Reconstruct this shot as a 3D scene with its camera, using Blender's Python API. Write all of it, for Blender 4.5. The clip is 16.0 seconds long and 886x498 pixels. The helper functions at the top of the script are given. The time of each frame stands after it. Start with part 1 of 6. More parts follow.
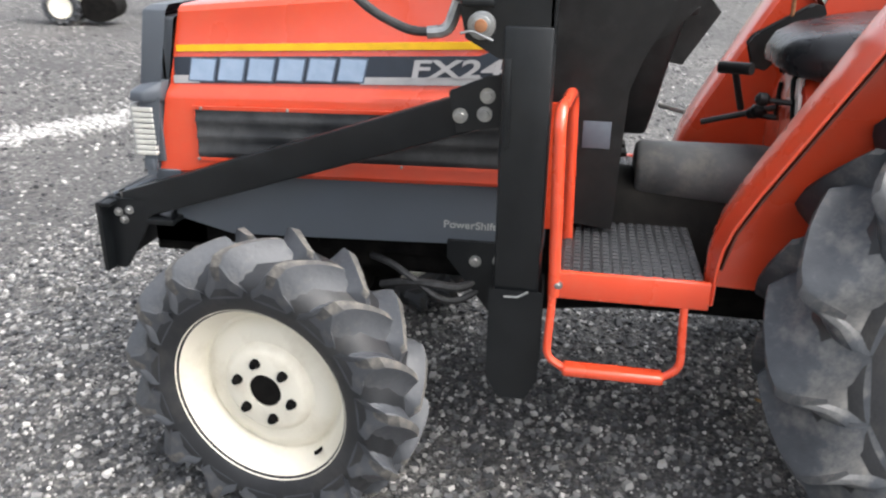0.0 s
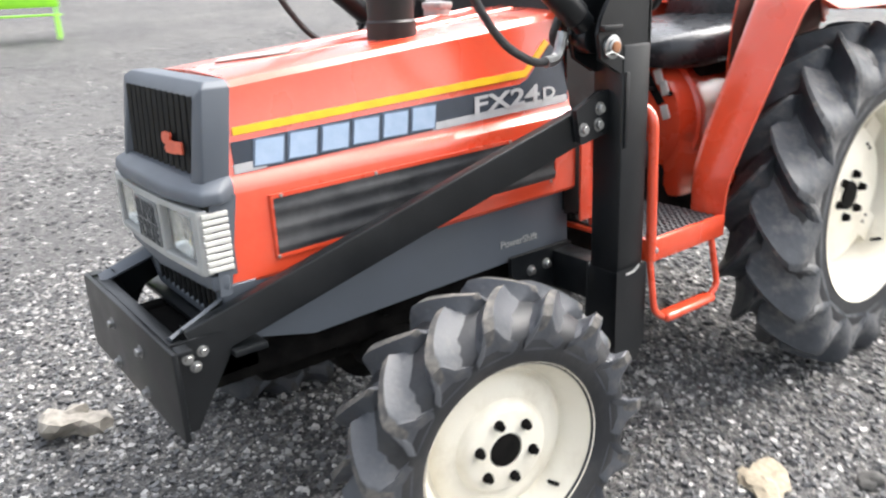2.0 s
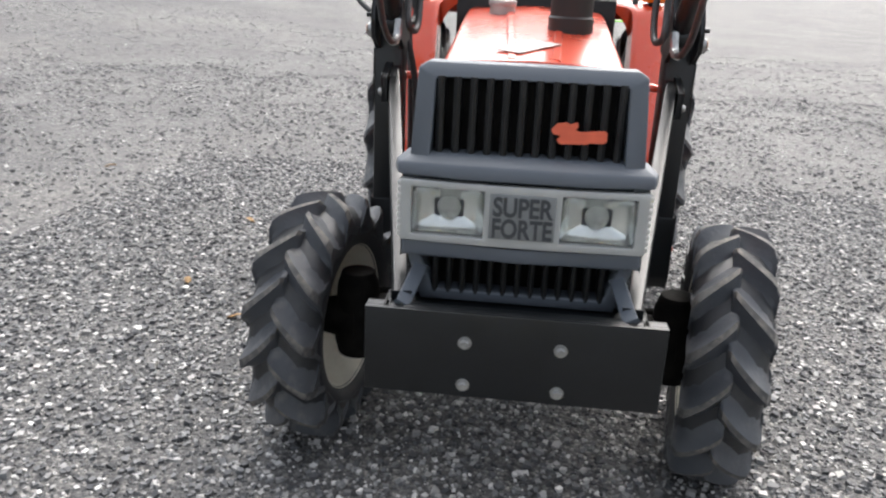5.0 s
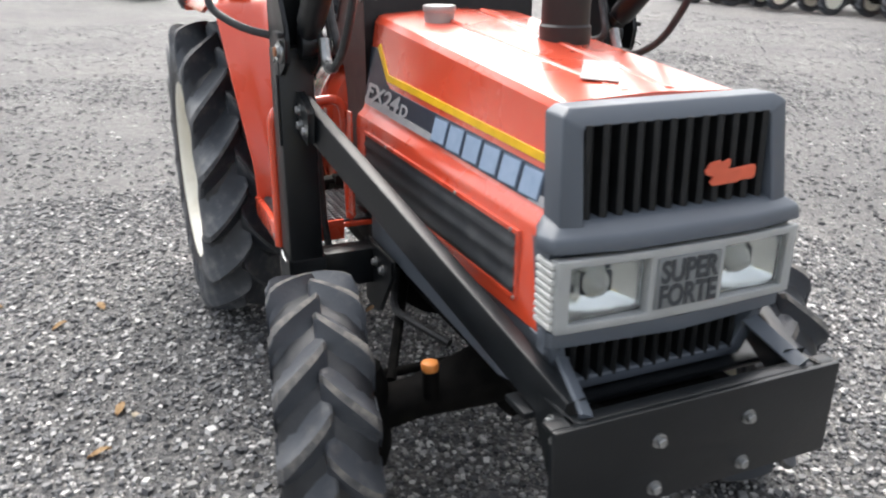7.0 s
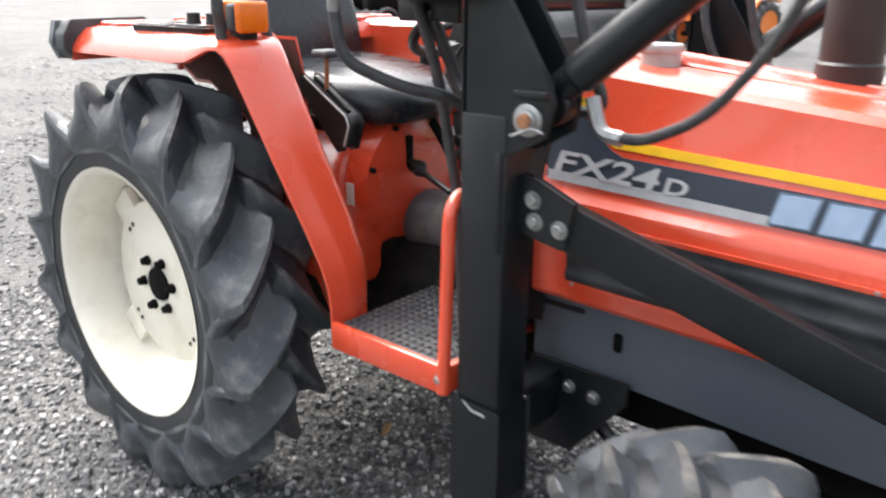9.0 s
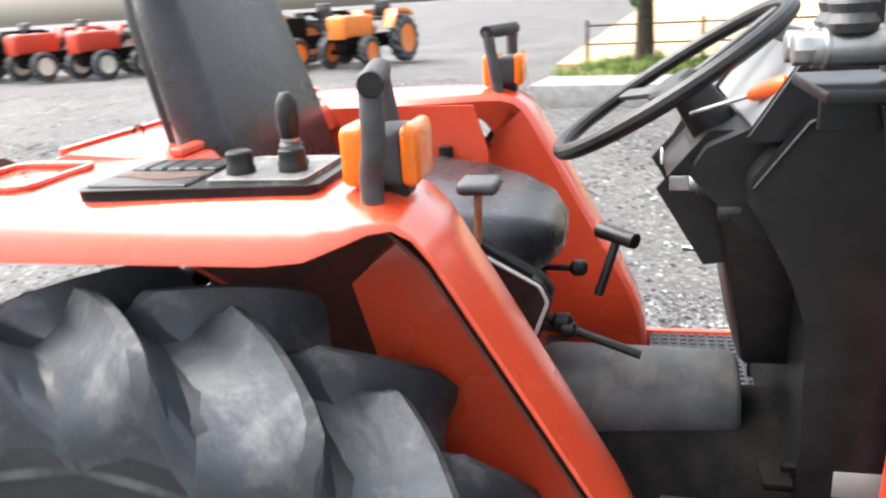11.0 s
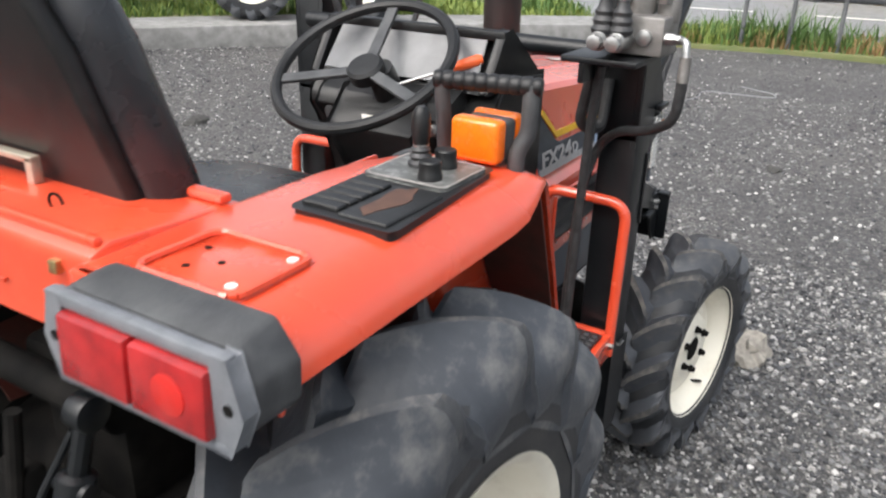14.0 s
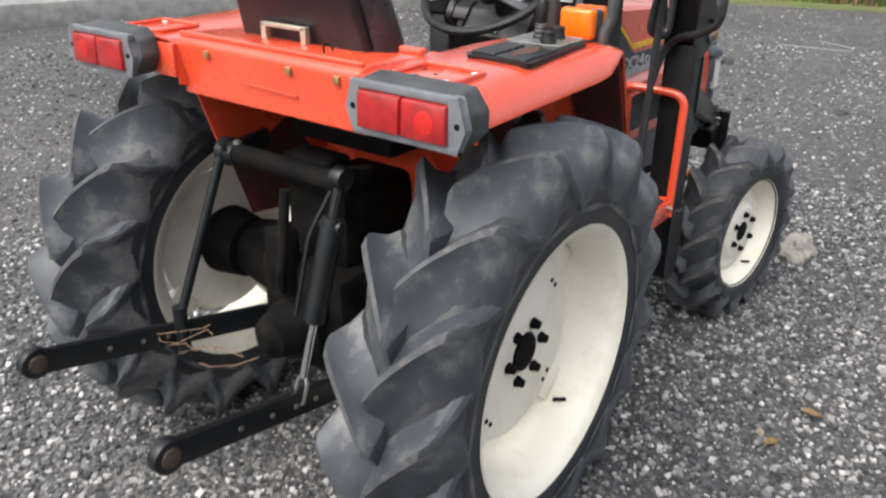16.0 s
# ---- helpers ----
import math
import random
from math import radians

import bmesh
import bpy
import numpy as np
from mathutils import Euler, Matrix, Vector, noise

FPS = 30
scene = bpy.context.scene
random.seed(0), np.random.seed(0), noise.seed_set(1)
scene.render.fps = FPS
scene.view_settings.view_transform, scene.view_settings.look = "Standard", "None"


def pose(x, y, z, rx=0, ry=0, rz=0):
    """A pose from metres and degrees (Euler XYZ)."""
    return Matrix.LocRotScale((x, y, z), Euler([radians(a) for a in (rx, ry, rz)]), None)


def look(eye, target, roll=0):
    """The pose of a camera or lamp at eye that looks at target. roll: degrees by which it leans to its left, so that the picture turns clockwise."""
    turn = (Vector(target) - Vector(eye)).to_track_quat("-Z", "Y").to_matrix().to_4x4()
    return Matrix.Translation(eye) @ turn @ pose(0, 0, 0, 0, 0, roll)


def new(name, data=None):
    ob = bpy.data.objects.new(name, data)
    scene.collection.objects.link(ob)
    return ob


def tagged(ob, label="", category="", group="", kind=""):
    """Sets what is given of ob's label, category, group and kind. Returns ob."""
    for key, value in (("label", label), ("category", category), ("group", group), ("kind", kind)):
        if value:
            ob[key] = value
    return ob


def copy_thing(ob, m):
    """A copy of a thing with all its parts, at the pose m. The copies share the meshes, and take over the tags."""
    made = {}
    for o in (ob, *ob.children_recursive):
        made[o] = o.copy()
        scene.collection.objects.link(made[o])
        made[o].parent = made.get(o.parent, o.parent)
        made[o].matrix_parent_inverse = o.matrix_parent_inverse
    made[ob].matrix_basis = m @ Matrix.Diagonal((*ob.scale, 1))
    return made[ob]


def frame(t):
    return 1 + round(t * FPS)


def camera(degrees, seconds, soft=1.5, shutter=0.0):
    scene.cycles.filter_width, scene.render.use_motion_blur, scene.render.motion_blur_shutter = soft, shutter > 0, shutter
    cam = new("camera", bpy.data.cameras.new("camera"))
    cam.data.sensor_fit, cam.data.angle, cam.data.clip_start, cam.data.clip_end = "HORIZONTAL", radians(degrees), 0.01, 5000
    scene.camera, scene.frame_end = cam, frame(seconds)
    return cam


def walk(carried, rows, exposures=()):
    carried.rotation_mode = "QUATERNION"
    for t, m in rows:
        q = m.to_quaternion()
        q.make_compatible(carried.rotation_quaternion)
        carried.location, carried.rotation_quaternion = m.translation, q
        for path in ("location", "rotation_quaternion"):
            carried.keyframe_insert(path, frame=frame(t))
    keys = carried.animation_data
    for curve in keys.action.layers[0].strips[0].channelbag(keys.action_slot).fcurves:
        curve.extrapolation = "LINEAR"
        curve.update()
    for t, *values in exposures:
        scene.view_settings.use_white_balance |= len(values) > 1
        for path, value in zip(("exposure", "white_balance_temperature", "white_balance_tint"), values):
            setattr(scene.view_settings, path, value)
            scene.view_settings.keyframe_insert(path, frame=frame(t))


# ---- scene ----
cam = camera(59.0, 16.0, 2.2, 0.4)
PATH = [
    (0, (-1.941, 0.872, 1.217), (-0.115, 1.186, 0.463), 0.8),
    (0.5, (-1.857, 1.193, 1.258), (-0.037, 1.199, 0.43), 0.3),
    (1, (-1.796, 1.592, 1.224), (0.019, 1.199, 0.48), 0.4),
    (1.5, (-1.761, 1.926, 1.212), (-0.007, 1.218, 0.56), -0.9),
    (2, (-1.617, 2.403, 1.204), (-0.109, 1.257, 0.56), -2.6),
    (2.5, (-1.466, 2.676, 1.237), (-0.171, 1.326, 0.528), -2.5),
    (3, (-1.28, 2.906, 1.235), (-0.179, 1.394, 0.528), -1.2),
    (3.5, (-1.014, 3.12, 1.227), (-0.083, 1.482, 0.556), 0.2),
    (4, (-0.784, 3.349, 1.258), (0.028, 1.638, 0.614), -0.2),
    (4.2, (-0.6, 3.442, 1.243), (0.076, 1.668, 0.613), 0.3),
    (6.3, (0.572, 3.213, 1.191), (0.167, 1.363, 0.549), 3.0),
    (6.5, (0.641, 3.132, 1.196), (0.144, 1.305, 0.552), 2.3),
    (7, (0.854, 2.888, 1.273), (0.117, 1.169, 0.565), 0.4),
    (7.5, (1.095, 2.637, 1.249), (0.103, 1.046, 0.552), -0.7),
    (8, (1.199, 2.377, 1.243), (0.066, 0.886, 0.54), -0.4),
    (8.5, (1.34, 2.144, 1.209), (0.069, 0.736, 0.577), -0.1),
    (9, (1.474, 1.735, 1.253), (0.028, 0.508, 0.614), 0.5),
    (9.5, (1.443, 1.28, 1.336), (-0.113, 0.235, 0.636), 1.4),
    (9.7, (1.433, 1.153, 1.332), (-0.145, 0.125, 0.657), 2.9),
    (11.8, (1.006, 0.198, 1.37), (-0.818, 0.593, 0.65), -6.5),
    (12, (0.942, 0.105, 1.395), (-0.769, 0.795, 0.622), -4.1),
    (12.5, (0.854, -0.098, 1.44), (-0.487, 1.142, 0.625), -2.2),
    (13, (0.926, -0.302, 1.48), (-0.202, 1.137, 0.671), -0.2),
    (13.5, (0.91, -0.507, 1.463), (-0.041, 1.07, 0.683), 1.8),
    (14, (0.961, -0.709, 1.485), (0.026, 0.874, 0.699), 1.7),
    (14.5, (1.085, -0.89, 1.491), (0.052, 0.637, 0.715), 0.4),
    (15, (1.169, -1.063, 1.495), (0.08, 0.425, 0.719), -0.0),
    (15.5, (1.191, -1.214, 1.471), (0.108, 0.27, 0.68), -0.1),
    (16, (1.246, -1.322, 1.472), (0.174, 0.133, 0.615), 0.4),
]
EXPOSURES = [(0, 1.5), (1.0, 1.8), (2.0, 1.85), (3.0, 1.65), (4.2, 1.5), (6.3, 1.4), (7.0, 1.55), (7.5, 1.7), (8.5, 1.72), (9.7, 2.1), (11.8, 2.05), (12.5, 1.75), (13.0, 1.1), (13.5, 1.0), (14.5, 0.95), (16, 0.95)]
walk(cam, [(t, look(eye, target, roll)) for t, eye, target, roll in PATH], EXPOSURES)

# ---- world and light ----
world = bpy.data.worlds.new("overcast")
scene.world = world
world.use_nodes = True
wn = world.node_tree
sky = wn.nodes.new("ShaderNodeTexSky")
sky.sky_type = "NISHITA"
sky.sun_disc = False
sky.sun_elevation = radians(52)
sky.sun_rotation = radians(200)
sky.air_density = 1.0
sky.dust_density = 6.0
soft_sky = wn.nodes.new("ShaderNodeHueSaturation")
soft_sky.inputs["Saturation"].default_value = 0.36
wn.links.new(sky.outputs[0], soft_sky.inputs["Color"])
wn.links.new(soft_sky.outputs[0], wn.nodes["Background"].inputs["Color"])
wn.nodes["Background"].inputs["Strength"].default_value = 0.15
sun_data = bpy.data.lights.new("sun", "SUN")
sun_data.energy = 0.9
sun_data.angle = radians(40)
sun_data.color = (1.0, 0.995, 0.99)
sun = new("sun", sun_data)
sun.matrix_world = look((2.0, -3.0, 8.0), (0, 0.6, 0))


# ---- materials ----
def mat(name, color, rough=0.5, metal=0.0, color2=None, scale=30.0, mix=0.5, bump=0.0, bump_scale=200.0,
        dirt=None, dirt_amount=0.0, dirt_scale=4.0, coat=0.0, rough_var=0.1, spec=0.5):
    m = bpy.data.materials.new(name)
    m.use_nodes = True
    nt = m.node_tree
    n, l = nt.nodes, nt.links
    p = n["Principled BSDF"]
    p.inputs["Roughness"].default_value = rough
    p.inputs["Metallic"].default_value = metal
    p.inputs["Coat Weight"].default_value = coat
    p.inputs["Coat Roughness"].default_value = 0.2
    p.inputs["Specular IOR Level"].default_value = spec
    co = n.new("ShaderNodeTexCoord")
    nz = n.new("ShaderNodeTexNoise")
    nz.inputs["Scale"].default_value = scale
    nz.inputs["Detail"].default_value = 6
    l.new(co.outputs["Object"], nz.inputs["Vector"])
    c1 = (*color, 1)
    c2 = (*(color2 or [v * 0.82 for v in color]), 1)
    mx = n.new("ShaderNodeMix")
    mx.data_type = "RGBA"
    mx.inputs["A"].default_value = c1
    mx.inputs["B"].default_value = c2
    ramp = n.new("ShaderNodeMapRange")
    ramp.inputs["From Min"].default_value = 0.35
    ramp.inputs["From Max"].default_value = 0.75
    ramp.inputs["To Max"].default_value = mix * 2
    l.new(nz.outputs["Fac"], ramp.inputs["Value"])
    l.new(ramp.outputs[0], mx.inputs["Factor"])
    col = mx.outputs["Result"]
    if dirt:
        dn = n.new("ShaderNodeTexNoise")
        dn.inputs["Scale"].default_value = dirt_scale
        dn.inputs["Detail"].default_value = 8
        dn.inputs["Roughness"].default_value = 0.7
        l.new(co.outputs["Object"], dn.inputs["Vector"])
        dr = n.new("ShaderNodeMapRange")
        dr.inputs["From Min"].default_value = 0.5
        dr.inputs["From Max"].default_value = 0.72
        dr.inputs["To Max"].default_value = dirt_amount
        l.new(dn.outputs["Fac"], dr.inputs["Value"])
        m2 = n.new("ShaderNodeMix")
        m2.data_type = "RGBA"
        l.new(dr.outputs[0], m2.inputs["Factor"])
        l.new(col, m2.inputs["A"])
        m2.inputs["B"].default_value = (*dirt, 1)
        col = m2.outputs["Result"]
    l.new(col, p.inputs["Base Color"])
    rr = n.new("ShaderNodeMapRange")
    rr.inputs["To Min"].default_value = max(rough - rough_var, 0.02)
    rr.inputs["To Max"].default_value = min(rough + rough_var, 1)
    l.new(nz.outputs["Fac"], rr.inputs["Value"])
    l.new(rr.outputs[0], p.inputs["Roughness"])
    if bump:
        bn = n.new("ShaderNodeTexNoise")
        bn.inputs["Scale"].default_value = bump_scale
        bn.inputs["Detail"].default_value = 4
        l.new(co.outputs["Object"], bn.inputs["Vector"])
        b = n.new("ShaderNodeBump")
        b.inputs["Strength"].default_value = bump
        b.inputs["Distance"].default_value = 0.003
        l.new(bn.outputs["Fac"], b.inputs["Height"])
        l.new(b.outputs[0], p.inputs["Normal"])
    return m


RED = mat("red_paint", (0.71, 0.074, 0.028), 0.28, coat=1.0, color2=(0.63, 0.063, 0.024), scale=6, mix=0.4,
          dirt=(0.62, 0.11, 0.05), dirt_amount=0.4, dirt_scale=16, bump=0.05, bump_scale=60)
RED_DULL = mat("red_paint_worn", (0.62, 0.045, 0.015), 0.5, dirt=(0.25, 0.07, 0.04), dirt_amount=0.6, dirt_scale=7)
GREY = mat("grey_paint", (0.088, 0.102, 0.122), 0.45, color2=(0.085, 0.098, 0.115), scale=8, bump=0.05, bump_scale=300)
BLACK = mat("black_paint", (0.0048, 0.006, 0.0072), 0.36, color2=(0.008, 0.0095, 0.011), scale=12, bump=0.08, bump_scale=120,
            dirt=(0.019, 0.022, 0.025), dirt_amount=0.4, dirt_scale=5, spec=0.42)
DARK = mat("dirty_black_iron", (0.0045, 0.0045, 0.0045), 0.75, color2=(0.014, 0.013, 0.012), scale=20, bump=0.3, bump_scale=80, spec=0.06)
PLASTIC = mat("black_plastic", (0.007, 0.0075, 0.008), 0.42, color2=(0.012, 0.0125, 0.013), scale=40, bump=0.12, bump_scale=500,
              dirt=(0.035, 0.036, 0.037), dirt_amount=0.35, dirt_scale=10, spec=0.4)
WORN_PLASTIC = mat("worn_dark_plastic", (0.035, 0.037, 0.04), 0.55, color2=(0.075, 0.078, 0.08), scale=25, mix=0.5, bump=0.2, bump_scale=300)
VINYL = mat("black_vinyl", (0.016, 0.018, 0.021), 0.28, color2=(0.026, 0.028, 0.032), scale=18, bump=0.15, bump_scale=350)
TYRE_WALL = mat("black_tyre_wall", (0.016, 0.0175, 0.020), 0.5, color2=(0.029, 0.031, 0.035), scale=9, mix=0.5, bump=0.2, bump_scale=120, dirt=(0.09, 0.085, 0.078), dirt_amount=0.4, dirt_scale=6)
LUG_TOP = mat("scuffed_lug_tops", (0.088, 0.086, 0.083), 0.85, color2=(0.040, 0.041, 0.044), scale=26, mix=0.5, bump=0.6, bump_scale=70, dirt=(0.27, 0.245, 0.21), dirt_amount=0.6, dirt_scale=20)
RUBBER = mat("tyre_rubber", (0.050, 0.055, 0.064), 0.5, color2=(0.085, 0.090, 0.099), scale=7, mix=0.5, bump=0.35, bump_scale=90,
             dirt=(0.19, 0.18, 0.165), dirt_amount=0.6, dirt_scale=8, rough_var=0.15)
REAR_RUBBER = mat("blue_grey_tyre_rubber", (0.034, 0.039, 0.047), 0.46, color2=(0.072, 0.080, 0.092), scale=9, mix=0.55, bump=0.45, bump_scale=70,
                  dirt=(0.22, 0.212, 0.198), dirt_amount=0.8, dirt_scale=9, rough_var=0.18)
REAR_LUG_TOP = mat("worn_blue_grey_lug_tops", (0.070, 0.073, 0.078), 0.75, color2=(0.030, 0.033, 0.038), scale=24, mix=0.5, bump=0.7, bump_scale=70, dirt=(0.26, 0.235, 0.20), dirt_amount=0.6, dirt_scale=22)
HOSE = mat("hose_rubber", (0.022, 0.023, 0.024), 0.5, color2=(0.05, 0.05, 0.052), scale=60, bump=0.2, bump_scale=600)
CREAM = mat("cream_paint", (0.82, 0.785, 0.68), 0.40, color2=(0.77, 0.73, 0.61), scale=5, mix=0.4,
            dirt=(0.40, 0.33, 0.22), dirt_amount=0.30, dirt_scale=11)
STEEL = mat("zinc_steel", (0.46, 0.465, 0.46), 0.36, 0.9, color2=(0.26, 0.265, 0.26), scale=50, bump=0.1)
CHROME = mat("polished_rod", (0.75, 0.76, 0.78), 0.12, 1.0, color2=(0.65, 0.66, 0.68), scale=30, rough_var=0.05)
RUST = mat("rusty_steel", (0.25, 0.10, 0.045), 0.7, 0.3, color2=(0.40, 0.20, 0.10), scale=60, bump=0.3)
BRASS = mat("brass", (0.55, 0.42, 0.20), 0.35, 0.9)
SILVER = mat("silver_plastic", (0.42, 0.43, 0.42), 0.4, 0.2, color2=(0.36, 0.37, 0.36), scale=20)
ORANGE = mat("amber_lens", (0.88, 0.185, 0.006), 0.25, color2=(0.80, 0.15, 0.006), scale=90, coat=0.4)
ORANGE_KNOB = mat("orange_grip", (0.85, 0.13, 0.03), 0.4)
CAP_ORANGE = mat("orange_cap", (0.80, 0.28, 0.06), 0.5)
REDLENS = mat("red_lens", (0.40, 0.016, 0.017), 0.18, color2=(0.20, 0.008, 0.010), scale=28, coat=0.6, bump=0.2, bump_scale=250)
STICKER = mat("weathered_sticker", (0.50, 0.47, 0.44), 0.55, color2=(0.30, 0.27, 0.25), scale=45, mix=0.6)
WHITE_DECAL = mat("white_decal", (0.72, 0.70, 0.66), 0.5, color2=(0.6, 0.58, 0.55), scale=30)
DECAL_NAVY = mat("dark_navy_decal", (0.030, 0.040, 0.058), 0.4)
DECAL_BLUE = mat("pale_blue_decal", (0.34, 0.44, 0.58), 0.45, color2=(0.28, 0.38, 0.52), scale=40)
DECAL_EDGE = mat("slate_blue_decal", (0.10, 0.14, 0.20), 0.45)
DECAL_SILVER = mat("silver_decal", (0.46, 0.46, 0.47), 0.4, 0.1)
DECAL_YELLOW = mat("yellow_decal", (0.90, 0.52, 0.012), 0.4)
TEXT_GREY = mat("grey_letters", (0.30, 0.31, 0.32), 0.5)
TEXT_DARK = mat("dark_letters", (0.045, 0.05, 0.055), 0.5)
PANEL_GREY = mat("scuffed_grey_panel", (0.055, 0.058, 0.056), 0.42, color2=(0.15, 0.155, 0.15), scale=22, mix=0.4, dirt=(0.42, 0.42, 0.41), dirt_amount=0.7, dirt_scale=34)
GAUGE = mat("glossy_gauge_cover", (0.10, 0.103, 0.107), 0.32, color2=(0.22, 0.225, 0.23), scale=9, mix=0.5, coat=0.2)
# dark red-brown: the shade under the fenders, put into the colour
SHADED_RED = mat("mud_splashed_red", (0.10, 0.022, 0.014), 0.8, color2=(0.045, 0.025, 0.018), scale=14, mix=0.5, bump=0.4, bump_scale=60)
VENT = mat("dusty_vent_plastic", (0.020, 0.022, 0.025), 0.5, color2=(0.055, 0.058, 0.062), scale=14, mix=0.5, bump=0.2, bump_scale=300, dirt=(0.10, 0.10, 0.10), dirt_amount=0.5, dirt_scale=7)
MAT_RUBBER = mat("rubber_floor_mat", (0.022, 0.0235, 0.026), 0.38, color2=(0.045, 0.046, 0.05), scale=30, bump=0.2)
TUNNEL = mat("weathered_grey_tunnel", (0.085, 0.088, 0.092), 0.55, color2=(0.032, 0.033, 0.035), scale=11, mix=0.5, bump=0.2, bump_scale=90, dirt=(0.20, 0.18, 0.15), dirt_amount=0.6, dirt_scale=9)
TREAD_GREY = mat("weathered_grey_rubber", (0.11, 0.115, 0.12), 0.5, color2=(0.06, 0.062, 0.066), scale=9, bump=0.1)
CARD_BROWN = mat("exposed_brown_layer", (0.085, 0.042, 0.028), 0.85, color2=(0.05, 0.025, 0.02), scale=30)
TIN = mat("raw_tin", (0.55, 0.50, 0.40), 0.4, 0.6)


HEADGLASS = bpy.data.materials.new("clear_lamp_glass")
HEADGLASS.use_nodes = True
hg = HEADGLASS.node_tree.nodes["Principled BSDF"]
hg.inputs["Transmission Weight"].default_value = 1.0
hg.inputs["Roughness"].default_value = 0.12
hg.inputs["IOR"].default_value = 1.3
hg.inputs["Base Color"].default_value = (0.93, 0.95, 0.94, 1)
RIBGLASS = mat("ribbed_clear_plastic", (0.62, 0.62, 0.58), 0.25, color2=(0.5, 0.5, 0.47), scale=20, coat=0.3)


# ---- mesh helpers ----
def empty_thing(name, label, category, group="", place=(0, 0, 0), kind=""):
    ob = new(name)
    ob.location = place
    ob.empty_display_size = 0.1
    return tagged(ob, label, category, group, kind)


def mesh_of(bm, name, material, angle=32):
    me = bpy.data.meshes.new(name)
    bmesh.ops.recalc_face_normals(bm, faces=bm.faces)
    bm.to_mesh(me)
    bm.free()
    me.materials.append(material)
    me.polygons.foreach_set("use_smooth", [True] * len(me.polygons))
    me.set_sharp_from_angle(angle=radians(angle))
    return me


def hang(ob, parent):
    """Parents ob, no deeper than thing > part > sub-part."""
    m = Matrix.Identity(4)
    while parent.parent and parent.parent.parent:
        m = parent.matrix_basis @ m
        parent = parent.parent
    ob.parent = parent
    ob.matrix_basis = m @ ob.matrix_basis


def part(name, bm, material, parent, label="", angle=32):
    ob = new(name, mesh_of(bm, name, material, angle))
    hang(ob, parent)
    if label:
        ob["label"] = label
    return ob


def again(ob, parent, m=None, name=None):
    """Another object on the same mesh."""
    o = new(name or ob.name.split(".")[0], ob.data)
    o.parent = parent
    if m is not None:
        o.matrix_basis = m
    if "label" in ob:
        o["label"] = ob["label"]
    return o


def bev(bm, w, seg=2, ang=25):
    if w <= 0:
        return bm
    bm.normal_update()
    es = [e for e in bm.edges if len(e.link_faces) == 2 and e.calc_face_angle(0) > radians(ang)]
    bmesh.ops.bevel(bm, geom=es, offset=w, segments=seg, profile=0.5, affect="EDGES", clamp_overlap=True)
    return bm


def join(*bms):
    out = bms[0]
    for b in bms[1:]:
        me = bpy.data.meshes.new("tmp")
        b.to_mesh(me)
        b.free()
        out.from_mesh(me)
        bpy.data.meshes.remove(me)
    return out


def moved(bm, m):
    bmesh.ops.transform(bm, matrix=m, verts=bm.verts)
    return bm


def box(x0, x1, y0, y1, z0, z1, b=0.003, seg=2):
    bm = bmesh.new()
    bmesh.ops.create_cube(bm, size=1)
    bmesh.ops.transform(bm, matrix=Matrix.Translation(((x0 + x1) / 2, (y0 + y1) / 2, (z0 + z1) / 2)) @ Matrix.Diagonal((abs(x1 - x0), abs(y1 - y0), abs(z1 - z0), 1)), verts=bm.verts)
    return bev(bm, b, seg)


AX = {"x": lambda u, v, a: (a, u, v), "y": lambda u, v, a: (u, a, v), "z": lambda u, v, a: (u, v, a)}


def prism(poly, axis, a, b, w=0.003, seg=2):
    """A polygon given in the two other axes, extruded along an axis from a to b."""
    bm = bmesh.new()
    f = AX[axis]
    lo = [bm.verts.new(f(u, v, a)) for u, v in poly]
    hi = [bm.verts.new(f(u, v, b)) for u, v in poly]
    bm.faces.new(lo)
    bm.faces.new(hi[::-1])
    n = len(poly)
    for i in range(n):
        bm.faces.new((lo[i], lo[(i + 1) % n], hi[(i + 1) % n], hi[i]))
    return bev(bm, w, seg)


def rounded(pts, r, seg=5):
    """A polyline in 3D with rounded inner corners."""
    out = [Vector(pts[0])]
    for a, b, c in zip(pts, pts[1:], pts[2:]):
        a, b, c = Vector(a), Vector(b), Vector(c)
        d = min(r, (a - b).length * 0.48, (c - b).length * 0.48)
        p, q = b + (a - b).normalized() * d, b + (c - b).normalized() * d
        for i in range(seg + 1):
            t = i / seg
            out.append(p * (1 - t) ** 2 + b * 2 * t * (1 - t) + q * t * t)
    out.append(Vector(pts[-1]))
    return out


def tube(pts, r, seg=10, caps=True):
    """A round bar along points; r may be a list."""
    bm = bmesh.new()
    pts = [Vector(p) for p in pts]
    rs = r if isinstance(r, (list, tuple)) else [r] * len(pts)
    rings = []
    d0 = (pts[1] - pts[0]).normalized()
    up = d0.orthogonal().normalized()
    for i, p in enumerate(pts):
        d = (pts[min(i + 1, len(pts) - 1)] - pts[max(i - 1, 0)]).normalized()
        up = (up - d * up.dot(d)).normalized()
        side = d.cross(up)
        rings.append([bm.verts.new(p + (up * math.cos(k * math.tau / seg) + side * math.sin(k * math.tau / seg)) * rs[i]) for k in range(seg)])
    for a, b in zip(rings, rings[1:]):
        for k in range(seg):
            bm.faces.new((a[k], a[(k + 1) % seg], b[(k + 1) % seg], b[k]))
    if caps:
        bm.faces.new(rings[0][::-1])
        bm.faces.new(rings[-1])
    return bm


